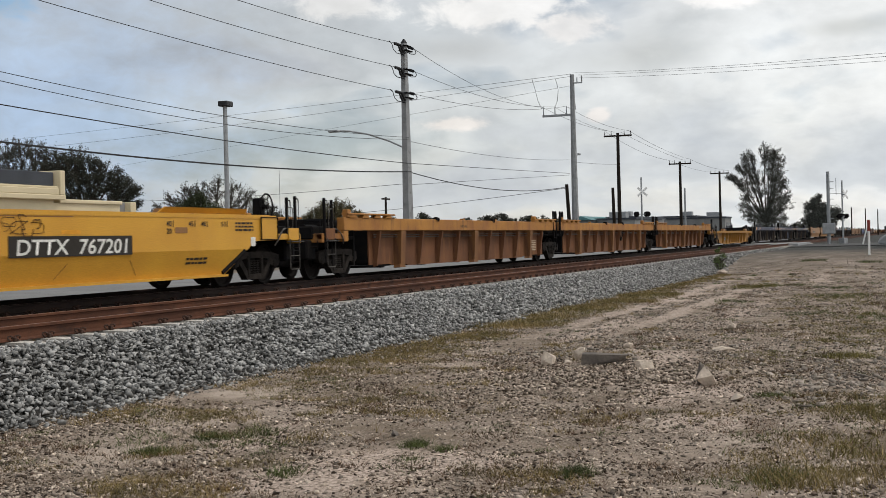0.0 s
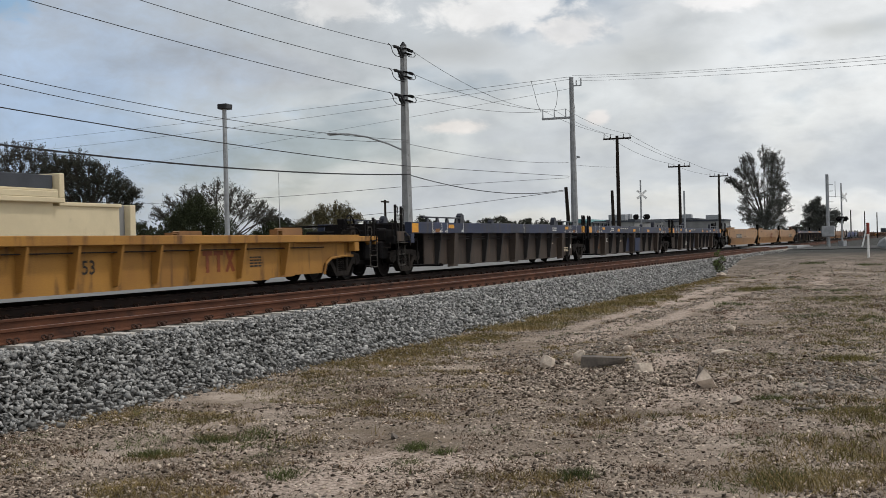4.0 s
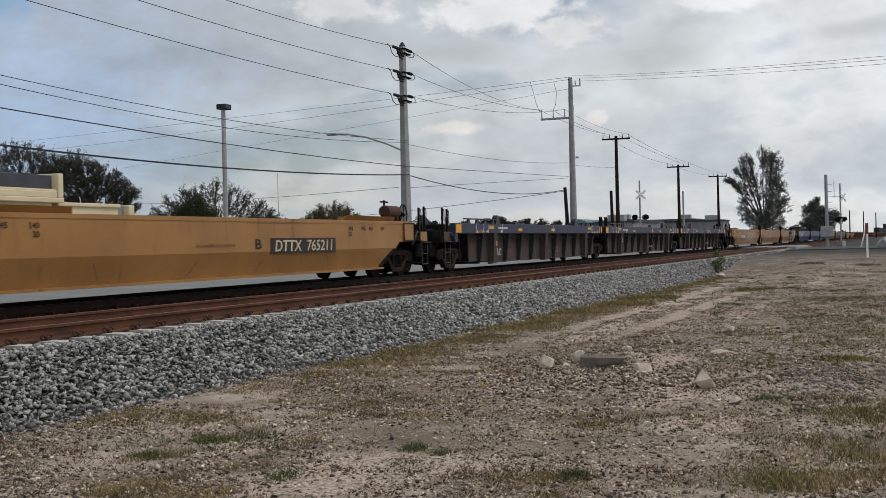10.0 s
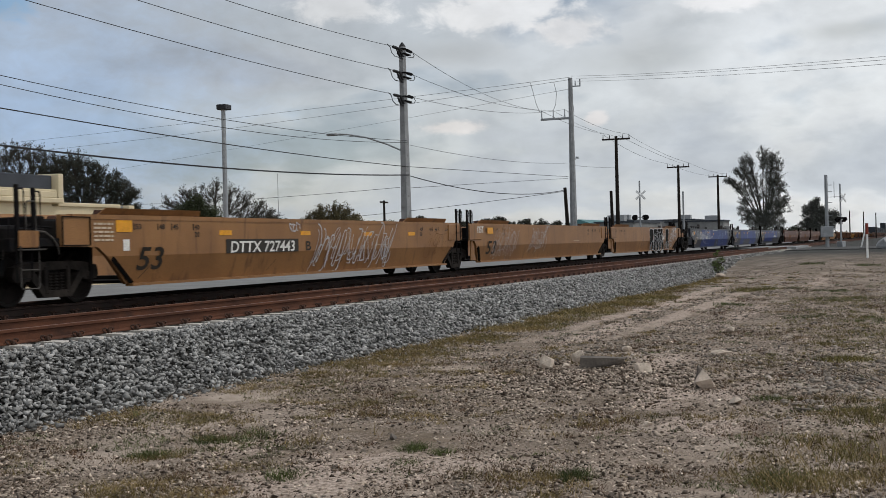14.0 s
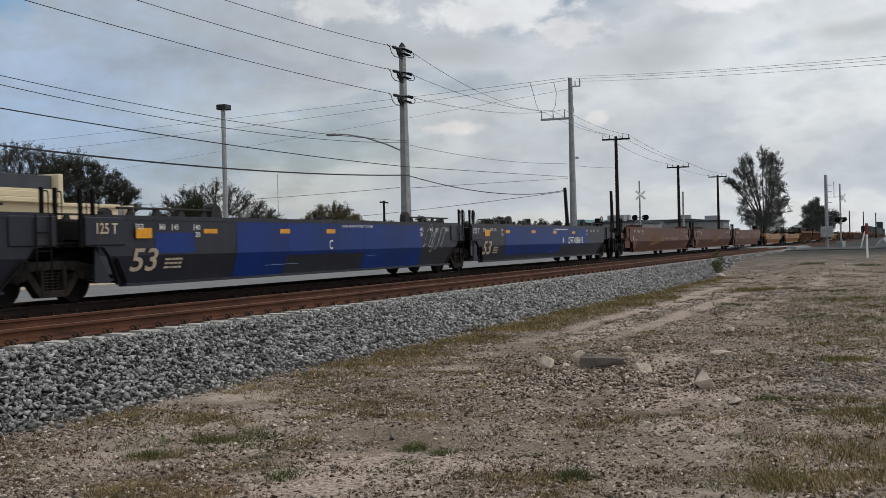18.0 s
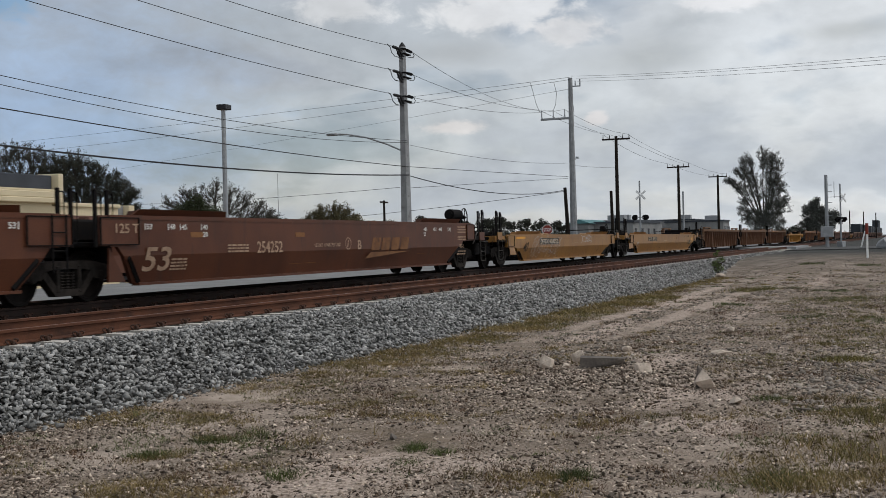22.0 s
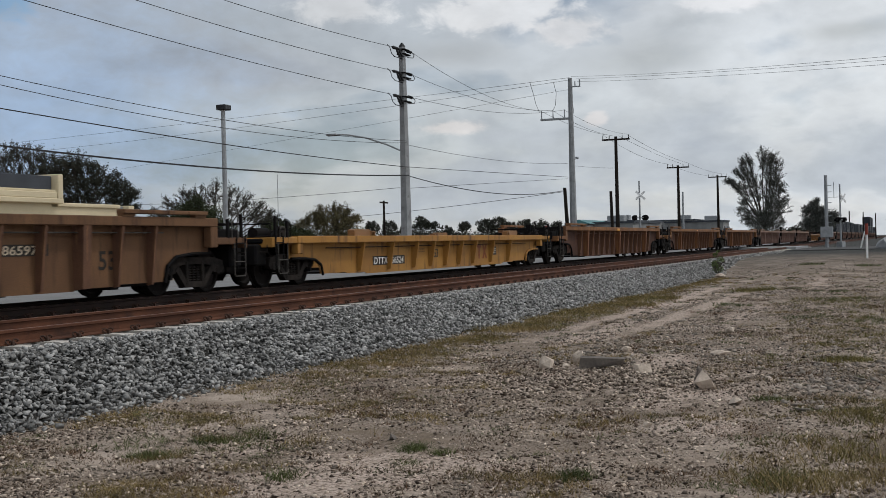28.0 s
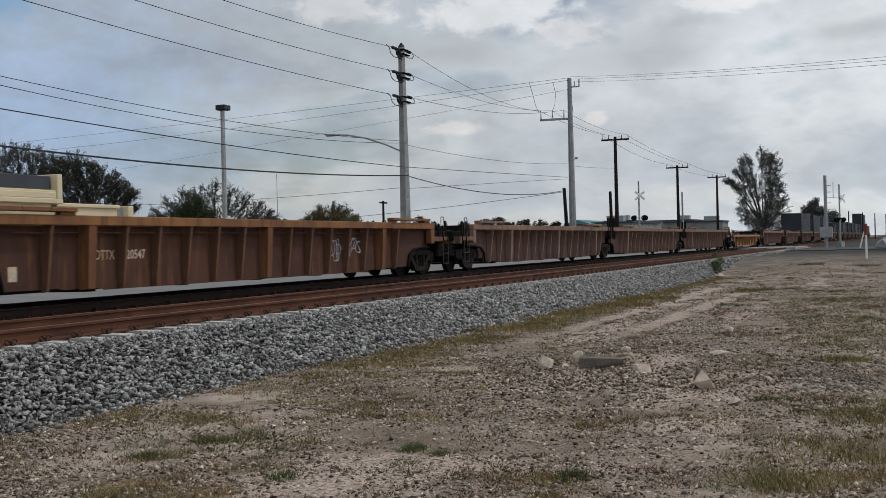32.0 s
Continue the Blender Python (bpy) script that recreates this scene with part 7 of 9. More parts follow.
for zl, zr in ((13.55, 13.62), (12.10, 12.21), (10.64, 10.78)):
    part("strain_insulator", cached("strain", strain_shape, "strain_insulator", CABLE), pole_a, at=Matrix.Translation((0, 0, zl)))
    part("strain_insulator", cached("strain", strain_shape, "strain_insulator", CABLE), pole_a, at=Matrix.Translation((0, 0, zr)) @ Matrix.Rotation(radians(180), 4, "Z"))
    for dx, dz in ((-0.3, -0.15), (-0.55, -0.3)):
        part("post_insulator", cached("post_ins", lambda: Shape().rod((0, 0, -0.28), (-0.55, 0, 0.14), 0.085, 7, 0.06).rod((0.3, 0, -0.28), (-0.1, 0, -0.28), 0.045, 6), "post_insulator", CABLE), pole_a, at=Matrix.Translation((dx, -0.1, zl + dz)))
    part("jumper", cached("jumper", lambda: Shape().tube([(-2.35, 0, 0.02), (-2.05, -0.05, -0.12), (-1.95, -0.1, -0.45), (-1.6, -0.15, -0.62), (-1.0, -0.2, -0.62), (-0.45, -0.2, -0.55)], 0.025, 5), "jumper", CABLE), pole_a, at=Matrix.Translation((0, 0, zl)))
    part("jumper", cached("jumper_r", lambda: Shape().tube([(1.7, 0, 0.0), (1.75, -0.1, -0.2), (1.3, -0.2, -0.4), (0.5, -0.25, -0.5), (0.2, -0.25, -0.5)], 0.025, 5), "jumper", CABLE), pole_a, at=Matrix.Translation((0, 0, zr)))
    part("bracket", cached("bracket_a", lambda: Shape().box(-0.26, 0.75, -0.28, 0.28, -0.3, -0.22, 0.02).box(-0.26, 0.5, -0.28, 0.28, 0.0, 0.06, 0.02), "bracket", BLACK), pole_a, at=Matrix.Translation((0, 0, zl)))
arm = part("lamp_arm", Shape().tube([(0, 0, 7.25), (-0.4, 1.0, 7.75), (-0.85, 2.2, 8.2), (-1.2, 3.3, 8.42), (-1.45, 4.0, 8.46)], 0.05, 8).mesh("lamp_arm", GALV), pole_a)
part("lamp_head", Shape().box(-1.75, -1.35, 3.8, 4.5, 8.36, 8.5, 0.04).mesh("lamp_head", GALV), pole_a, "grey cobra-head street light")

pole_b = thing("concrete_utility_pole", "tall grey concrete utility pole with a steel side arm", "utility pole", (112.1, 29.0, FAR_GROUND))
part("shaft", shaft(0.36, 0.20, 16.6, 8).mesh("shaft", CONCRETE), pole_b)
part("top_arm", Shape().box(-0.06, 0.06, -0.95, 0.1, 15.75, 15.85).box(-0.06, 0.06, -0.95, -0.85, 15.85, 16.45).box(-0.05, 0.05, -0.5, -0.42, 15.85, 16.3).mesh("top_arm", GALV), pole_b)
part("side_arm", Shape().box(-0.08, 0.08, -0.1, 2.9, 12.8, 13.0, 0.02).mesh("side_arm", GALV), pole_b)
for x in (2.8, 1.7, 0.6):
    part("insulator", cached("pin", lambda: Shape().rod((0, 0, 0), (0, 0, 0.75), 0.06, 6, 0.035), "insulator", GALV), pole_b, at=Matrix.Translation((0, x, 13.0)))
part("small_lamp", Shape().tube([(0.1, 0, 8.55), (0.42, -0.1, 8.95), (0.75, -0.15, 9.2), (1.1, -0.15, 9.28)], 0.03, 6).box(1.0, 1.5, -0.28, -0.05, 9.22, 9.4, 0.03).mesh("small_lamp", GALV), pole_b)

for pts in ([(-4.99, 2.4, 15.84), (-4.0, 2.4, 14.94), (-3.17, 2.4, 14.0), (-1.75, 2.5, 13.45), (0.0, 2.8, 13.7)], [(-1.38, 1.2, 16.12), (-0.49, 1.2, 15.23), (-0.19, 1.4, 14.21), (0.0, 1.7, 13.7)], [(0.25, -0.1, 15.57), (0.35, -0.1, 14.43), (0.73, -0.1, 13.4)]):
    part("jumper", Shape().tube(pts, 0.02, 5).mesh("jumper", CABLE), pole_b)

WOOD = [(130.8, 29.0, 12.58, 2), (168.7, 29.0, 11.5, 2), (205.8, 29.0, 11.8, 2)]
for x, y, h, _ in WOOD:
    p = thing("wooden_utility_pole", "dark wooden utility pole with a crossarm", "utility pole", (x, y, FAR_GROUND), "wooden poles along the road")
    part("shaft", cached(("wood", h), lambda: shaft(0.24, 0.16, h, 8), "shaft", POLEWOOD), p)
    part("crossarm", cached(("arm", h), lambda: Shape().box(-0.06, 0.06, -1.5, 1.5, h - 0.4, h - 0.22, 0.02), "crossarm", POLEWOOD), p, at=Matrix.Rotation(radians(0), 4, "Z"))
    for yy in (-1.4, -0.7, 0.7, 1.4):
        part("insulator", cached("pin2", lambda: Shape().rod((0, 0, 0), (0, 0, 0.4), 0.05, 6, 0.03), "insulator", POLEWOOD), p, at=Matrix.Translation((0, yy, h - 0.22)))

for x, y, h, lean in ((108.9, 28.6, 6.4, -10.5), (126.2, 28.5, 6.6, -5.0), (191.7, 27.0, 8.2, 0.0)):
    p = thing("stub_pole", "short dark wooden stub pole beside the road", "utility pole", pose(x, y, FAR_GROUND, 0, lean, 0))
    part("shaft", cached(("stub", h), lambda: shaft(0.2, 0.15, h, 8), "shaft", POLEWOOD), p)

lot = thing("parking_lot_lamp", "tall grey steel lot lamp with a dark box head", "street lamp", (61.3, 35.9, FAR_GROUND))
part("shaft", shaft(0.15, 0.12, 9.4, 10).mesh("shaft", GALV), lot)
part("lamp_head", Shape().box(-0.28, 0.42, -0.3, 0.3, 9.35, 9.65, 0.04).mesh("lamp_head", DARKGLASS), lot)
mast = thing("thin_antenna_mast", "thin pale antenna mast", "antenna", (71.3, 37.9, FAR_GROUND))
part("rod", shaft(0.03, 0.015, 6.3, 6).mesh("rod", GALV), mast)
tee = thing("wooden_utility_pole", "small far wooden pole with a short crossarm", "utility pole", (110.5, 47.3, FAR_GROUND))
part("shaft", shaft(0.15, 0.11, 5.9, 8).mesh("shaft", POLEWOOD), tee)
part("crossarm", Shape().box(-0.9, 0.9, -0.06, 0.06, 5.65, 5.8, 0.01).mesh("crossarm", POLEWOOD), tee)


def wire(a, b, sag, r=0.018, label="thin dark overhead wire"):
    pts = []
    for i in range(25):
        k = i / 24
        p = Vector(a).lerp(Vector(b), k)
        p.z -= sag * 4 * k * (1 - k)
        pts.append(p)
    tagged(new("overhead_wire", Shape().tube(pts, r, 5).mesh("overhead_wire", CABLE)), label, "power line", "overhead wires")


# from the left to the first concrete pole
wire((49.0, 29.0, 12.28), (69.6, 29.0, 12.95), 0.12, 0.016)
wire((42.2, 29.0, 11.07), (69.5, 29.0, 11.50), 0.16, 0.016)
wire((35.5, 29.0, 9.87), (69.2, 29.0, 10.04), 0.19, 0.016)
wire((34.1, 29.0, 7.06), (71.1, 28.8, 7.33), 0.40, 0.014)
wire((34.1, 29.0, 6.75), (71.1, 28.8, 7.22), 0.55, 0.014)
wire((34.1, 29.0, 5.93), (71.1, 28.7, 5.72), 0.18, 0.022)
wire((34.0, 29.0, 4.65), (71.1, 28.7, 5.22), 0.32, 0.036)
# on to the second pole
wire((72.9, 29.0, 13.02), (112.1, 31.8, 13.12), 0.72, 0.014)
wire((72.7, 29.0, 11.61), (112.1, 30.7, 13.12), 0.62, 0.014)
wire((72.6, 29.0, 10.18), (112.1, 29.6, 13.12), 0.62, 0.014)
wire((71.2, 28.8, 7.1), (110.5, 29.0, 8.05), 0.38, 0.013)
wire((71.2, 28.8, 5.74), (110.6, 29.0, 6.81), 0.01, 0.018)
wire((71.2, 28.8, 5.2), (107.4, 28.6, 5.45), 0.69, 0.029)
wire((71.9, 29.0, 4.46), (110.4, 29.0, 6.65), -0.01, 0.014)
wire((70.3, 29.0, 4.44), (102.6, 70.0, 5.54), 0.17, 0.014)
wire((112.7, 29.0, 7.95), (131.0, 29.0, 8.65), 0.07, 0.013)
# crossing lines from far off to the second pole
wire((146.8, 120.0, 17.21), (111.9, 29.0, 16.03), 0.15, 0.016)
wire((150.5, 120.0, 16.14), (111.9, 29.0, 15.82), 0.42, 0.016)
wire((171.9, 120.0, 14.61), (111.4, 29.0, 14.88), 0.03, 0.013)
wire((127.2, 60.0, 4.21), (107.4, 28.6, 5.35), 0.14, 0.022)
# over the tracks to the near side
wire((112.5, 29.0, 16.21), (64.5, -1.0, 9.54), 0.21, 0.010)
wire((114.4, 29.0, 16.22), (64.5, -1.0, 9.35), 0.14, 0.010)
wire((114.8, 29.0, 16.00), (64.5, -1.0, 9.14), 0.17, 0.010)
# along the wooden poles
wire((112.1, 31.8, 13.1), (131.9, 30.4, 12.34), 0.28, 0.014)
wire((112.1, 30.7, 13.1), (132.6, 29.7, 12.23), 0.36, 0.014)
wire((112.1, 29.6, 13.1), (129.9, 27.7, 12.10), 0.36, 0.014)
wire((131.0, 30.4, 12.22), (168.9, 30.4, 11.12), 0.51, 0.016)
wire((130.1, 27.7, 12.13), (169.1, 27.7, 11.16), 0.32, 0.016)
wire((168.9, 30.4, 11.12), (206.0, 30.4, 11.14), 0.26, 0.016)
wire((169.1, 27.7, 11.16), (206.2, 27.7, 11.31), 0.29, 0.016)
wire((130.4, 28.6, 12.01), (168.6, 28.6, 11.10), 0.17, 0.016)

# ------------------------------------------------------------------ building behind the road
shop = thing("cream_commercial_building", "cream stucco flat-roofed building with a stepped parapet", "building", (0, 0, 0))
part("wall", Shape().box(8.0, 45.3, 35.25, 60.0, -0.8, 3.12).mesh("wall", STUCCO), shop)
part("cornice", Shape().box(7.8, 45.4, 35.0, 60.1, 3.34, 3.62, 0.03).mesh("cornice", STUCCO), shop)
part("cornice", Shape().box(7.8, 45.8, 34.95, 60.1, 3.12, 3.34, 0.03).mesh("cornice", STUCCO), shop)
part("parapet_pier", Shape().box(45.45, 45.8, 34.98, 36.2, 3.34, 4.42, 0.03).mesh("parapet_pier", STUCCO), shop)
part("parapet_course", Shape().box(7.9, 45.6, 35.1, 60.0, 3.62, 3.72, 0.02).mesh("parapet_course", STUCCO), shop)
part("roof_screen", Shape().box(10.0, 45.4, 35.3, 56.0, 3.72, 4.34, 0.03).mesh("roof_screen", ROOFGREY), shop, "dark blue-grey metal roof screen")
wing = part("wing", Shape().box(45.3, 50.4, 35.4, 58.0, -0.8, 3.0).mesh("wing", STUCCO), shop)
part("coping", Shape().box(45.82, 50.5, 35.3, 58.1, 3.0, 3.18, 0.03).mesh("coping", STUCCO), wing)
# recess in the cream wall, its shade painted as a grey face
part("grey_annex", Shape().box(50.42, 51.34, 35.75, 58.0, -0.8, 3.14, 0.02).mesh("grey_annex", FARWALL), shop, "recess wall coloured grey as its shade")
part("annex_pier", Shape().box(51.34, 51.8, 35.42, 58.0, -0.8, 3.16, 0.03).mesh("annex_pier", STUCCO), shop)


shed = thing("teal_shed", "low far shed with a pale teal roof", "building", (0, 0, 0), "far sheds beyond the road")
part("wall", Shape().box(211, 228, 52, 55.4, -0.6, 4.0).mesh("wall", FARWALL), shed)
part("roof", Shape().run([(51.5, 4.0), (55.8, 4.0), (53.6, 4.75)], 210.5, 228.5).mesh("roof", TEAL), shed)
for k, (x, y, w, h) in enumerate(((215.0, 45.0, 24.0, 4.6), (250.0, 52.0, 30.0, 5.4), (300.0, 48.0, 26.0, 6.0), (262.0, 36.0, 9.0, 5.0))):
    b = thing("far_warehouse", "low pale grey flat-roofed far building", "building", (x, y, -0.6), "far buildings beyond the trees")
    part("wall", Shape().box(0, w, 0, 12, 0, h).mesh("wall", FARWALL), b)
    part("roof_edge", Shape().box(-0.2, w + 0.2, -0.2, 12.2, h, h + 0.3).mesh("roof_edge", ROOFGREY), b)
    for q in range(4):
        part("window", cached(("far_window", h), lambda: Shape().box(0, 1.6, -0.06, -0.01, h - 2.2, h - 1.0), "window", DARKGLASS), b, at=Matrix.Translation((1.5 + q * w / 4.3, 0, 0)))
    part("roof_unit", Shape().box(2 + k * 2, 4.4 + k * 2, 2, 5, h + 0.3, h + 1.4, 0.05).mesh("roof_unit", GALV), b)

# ------------------------------------------------------------------ trees


def leaf_cloud(centres, radii, count, size, seed, squash=0.8):
    """Many small leaf blades spread through clumps."""
    r = np.random.default_rng(seed)
    c, rad = np.asarray(centres), np.asarray(radii)
    pick = r.choice(len(c), count, p=rad ** 2 / (rad ** 2).sum())
    d = r.normal(0, 1, (count, 3))
    d /= np.linalg.norm(d, axis=1)[:, None]
    p = c[pick] + d * (rad[pick] * r.random(count) ** 0.45)[:, None] * np.array([1, 1, squash])
    u = r.normal(0, 1, (count, 3))
    u /= np.linalg.norm(u, axis=1)[:, None]
    w = np.cross(u, r.normal(0, 1, (count, 3)))
    w /= np.linalg.norm(w, axis=1)[:, None]
    s = size * r.uniform(0.5, 1.3, count)[:, None]
    v = np.stack([p - u * s, p + w * s * 0.5, p + u * s, p - w * s * 0.5], 1).reshape(-1, 3)
    f = np.arange(count * 4).reshape(-1, 4)
    return v, f


def along(segments, count, size, jitter, seed):
    """Small leaf blades strewn along twigs; segments: rows of start and end."""
    r = np.random.default_rng(seed)
    g = np.asarray(segments)
    n = np.linalg.norm(g[:, 1] - g[:, 0], axis=1)
    pick = r.choice(len(g), count, p=n / n.sum())
    k = r.uniform(0.1, 1.05, count)[:, None]
    p = g[pick, 0] * (1 - k) + g[pick, 1] * k + r.normal(0, jitter, (count, 3))
    u = r.normal(0, 1, (count, 3))
    u /= np.linalg.norm(u, axis=1)[:, None]
    w = np.cross(u, r.normal(0, 1, (count, 3)))
    w /= np.linalg.norm(w, axis=1)[:, None]
    s = size * r.uniform(0.5, 1.3, count)[:, None]
    v = np.stack([p - u * s, p + w * s * 0.5, p + u * s, p - w * s * 0.5], 1).reshape(-1, 3)
    return v, np.arange(count * 4).reshape(-1, 4)


def twig_tree(name, label, base, lobes, leaf, count, size, seed, trunk_r=0.3, twigs=20, sprigs=4, fork=0.35, jitter=0.07, reach=0.45, lift=0.25, core=(), core_count=0, twig_r=0.010):
    """A tree of limbs, twigs and sprigs with leaves along them; lobes (x, y, z, radius) give the crown's uneven outline, core its dense inner parts."""
    r = random.Random(seed)
    t = thing(name, label, "tree", base)
    s = Shape()
    o = Vector(base)
    top_z = max(l[2] for l in lobes) - o.z
    knot = Vector((0.15, 0.1, top_z * fork))
    s.rod((0, 0, 0), knot, trunk_r, 8, trunk_r * 0.6)
    segs = []
    for x, y, z, rad in lobes:
        e = Vector((x, y, z)) - o
        m = Vector((0.1, 0.05, max(0.4, min(knot.z, e.z * 0.7))))
        bow = m.lerp(e, 0.5) + Vector((r.uniform(-0.25, 0.25), r.uniform(-0.25, 0.25), 0.10 * (e - m).length * r.uniform(-1, 0.6)))
        s.rod(m, bow, trunk_r * 0.34, 6, trunk_r * 0.22)
        s.rod(bow, e, trunk_r * 0.22, 5, trunk_r * 0.08)
        for _ in range(twigs):
            a = bow.lerp(e, r.uniform(0.15, 1.0))
            d = Vector((r.gauss(0, 1), r.gauss(0, 1), r.gauss(lift, 0.9))).normalized() * rad * r.uniform(0.55, 1.15)
            b = e + d
            c = a.lerp(b, 0.5) + Vector((0, 0, 0.12 * rad * r.uniform(-1, 1)))
            s.rod(a, c, trunk_r * 0.07, 4, trunk_r * 0.05)
            s.rod(c, b, trunk_r * 0.05, 4, twig_r)
            segs.append((c[:], b[:]))
            for _ in range(sprigs):
                p = c.lerp(b, r.uniform(0.0, 1.0))
                q = p + ((b - c).normalized() + Vector((r.gauss(0, 0.8), r.gauss(0, 0.8), r.gauss(lift, 0.6)))).normalized() * rad * reach * r.uniform(0.5, 1.1)
                s.rod(p, q, twig_r * 1.2, 3, twig_r * 0.7)
                segs.append((p[:], q[:]))
    part("trunk", s.mesh("trunk", BARK), t)
    v, f = along(segs, count, size, jitter, seed)
    if core:
        v2, f2 = leaf_cloud([(x - o.x, y - o.y, z - o.z) for x, y, z, _ in core], [c[3] for c in core], core_count, size, seed + 1, 1.1)
        v, f = np.concatenate([v, v2]), np.concatenate([f, f2 + len(v)])
    part("crown", raw_mesh("crown", v, f, leaf), t)
    return t


twig_tree("oak_tree", "dark broad oak tree behind the building", (76.0, 56.2, -0.7),
          [(75.6, 58.2, 7.2, 1.0), (75.9, 57.1, 7.5, 0.85), (76.2, 56.1, 7.0, 0.95), (76.0, 54.9, 6.8, 0.8), (76.2, 53.8, 6.2, 0.75), (76.4, 53.0, 5.6, 0.65), (76.5, 52.3, 5.1, 0.5), (76.0, 56.8, 6.0, 1.0), (76.0, 55.3, 5.7, 0.95), (76.2, 54.0, 5.0, 0.8),
           (75.5, 58.4, 5.9, 1.0), (75.8, 57.2, 4.9, 0.9), (76.0, 55.6, 4.6, 0.9), (76.3, 53.2, 4.5, 0.6), (76.5, 52.3, 4.1, 0.45), (75.3, 59.4, 6.6, 0.8)], LEAF, 34000, 0.06, 3, 0.26, 26, 4, 0.4, 0.09, 0.42)
twig_tree("oak_tree", "thin grey-green tree behind the building", (77.6, 62.6, -0.7),
          [(77.2, 64.6, 8.5, 1.0), (77.5, 63.2, 8.6, 0.95), (77.8, 62.0, 8.5, 0.95), (78.1, 60.9, 8.0, 0.85), (78.4, 59.9, 7.5, 0.75), (78.6, 59.0, 6.9, 0.6), (77.4, 63.8, 7.3, 1.0), (77.9, 61.8, 7.2, 1.0), (78.3, 60.2, 6.5, 0.85), (77.2, 65.6, 7.6, 1.0), (77.6, 63.0, 6.2, 1.0), (78.1, 61.0, 5.9, 0.95)], LEAF_THIN, 17000, 0.06, 13, 0.28, 26, 5, 0.35, 0.08, 0.5)
twig_tree("sparse_tree", "sparse grey-green tree with bare twigs", (78.7, 46.9, -0.7),
          [(78.7, 46.9, 5.2, 0.85), (78.4, 48.2, 5.1, 0.8), (79.0, 45.7, 4.9, 0.8), (78.2, 49.4, 4.8, 0.7), (79.2, 44.6, 4.4, 0.7), (77.9, 50.4, 4.4, 0.65), (79.5, 43.6, 3.8, 0.65), (77.6, 51.3, 3.7, 0.6), (79.7, 42.8, 3.2, 0.6), (78.5, 47.6, 4.2, 0.9), (78.9, 45.9, 3.8, 0.9),
           (78.1, 49.3, 3.8, 0.8), (79.2, 44.6, 3.4, 0.7), (77.8, 50.4, 3.3, 0.7), (79.4, 43.5, 3.0, 0.6)], LEAF_THIN, 17000, 0.05, 5, 0.22, 20, 5, 0.3, 0.07, 0.5)
twig_tree("dark_bush", "dense dark green bush beside the sparse tree", (74.7, 45.9, -0.7),
          [(74.7, 45.9, 3.9, 0.8), (74.5, 46.9, 3.3, 0.8), (74.9, 44.9, 3.2, 0.7), (74.4, 47.7, 2.7, 0.7), (74.7, 45.9, 2.4, 1.1)], LEAF_DEEP, 7000, 0.06, 6, 0.15, 14, 4, 0.3, 0.1, 0.45, core=[(74.7, 46.1, 3.6, 0.95), (74.5, 47.0, 3.2, 0.95), (74.9, 45.0, 3.1, 0.9), (74.6, 46.2, 2.2, 1.5), (74.4, 47.9, 2.3, 1.0), (74.9, 44.0, 2.2, 0.9)], core_count=20000)
twig_tree("dark_bush", "low dark green bushes beyond the sparse tree", (95.0, 50.4, -0.7),
          [(95.0, 51.6, 2.7, 0.8), (95.0, 50.5, 2.5, 0.8), (95.0, 49.2, 2.1, 0.8), (95.0, 48.0, 1.9, 0.7), (95.0, 52.8, 1.9, 0.7)], LEAF_DEEP, 5000, 0.07, 26, 0.14, 12, 4, 0.3, 0.1, 0.4, core=[(95.0, 51.5, 2.4, 0.85), (95.0, 50.4, 2.2, 0.85), (95.0, 49.2, 1.8, 0.9), (95.0, 48.0, 1.5, 0.9), (95.0, 52.8, 1.5, 0.9), (95.0, 54.2, 1.2, 0.9)], core_count=12000)
twig_tree("dark_bush", "low dark green bushes beside the building", (74.2, 50.4, -0.7),
          [(74.2, 51.2, 2.9, 0.6), (74.2, 50.4, 2.6, 0.55), (74.2, 49.6, 2.0, 0.5), (74.3, 48.8, 1.8, 0.5)], LEAF_DEEP, 3500, 0.055, 27, 0.12, 12, 4, 0.3, 0.08, 0.4, core=[(74.2, 51.3, 2.6, 0.6), (74.2, 50.4, 2.1, 0.65), (74.2, 49.5, 1.7, 0.65), (74.3, 48.6, 1.6, 0.6)], core_count=6500)
twig_tree("round_tree", "small rounded olive-green tree", (117.8, 56.2, -0.7),
          [(117.8, 56.0, 4.7, 0.9), (117.5, 57.2, 4.6, 0.85), (118.1, 54.9, 4.4, 0.8), (117.2, 58.2, 4.1, 0.75), (118.4, 53.9, 3.8, 0.65), (116.9, 59.1, 3.6, 0.65), (117.9, 55.6, 3.8, 0.9), (117.4, 57.4, 3.6, 0.9), (118.2, 54.5, 3.4, 0.75), (116.6, 60.0, 3.2, 0.55)], LEAF_WARM, 15000, 0.075, 8, 0.22, 18, 4, 0.3, 0.11, 0.45, core=[(117.8, 56.0, 3.7, 1.1), (117.4, 57.3, 3.3, 1.1), (118.1, 54.6, 2.9, 1.1), (117.0, 58.8, 2.6, 1.1), (117.8, 56.0, 1.8, 1.6), (118.4, 53.4, 1.7, 1.3), (116.8, 59.6, 1.6, 1.2)], core_count=15000)
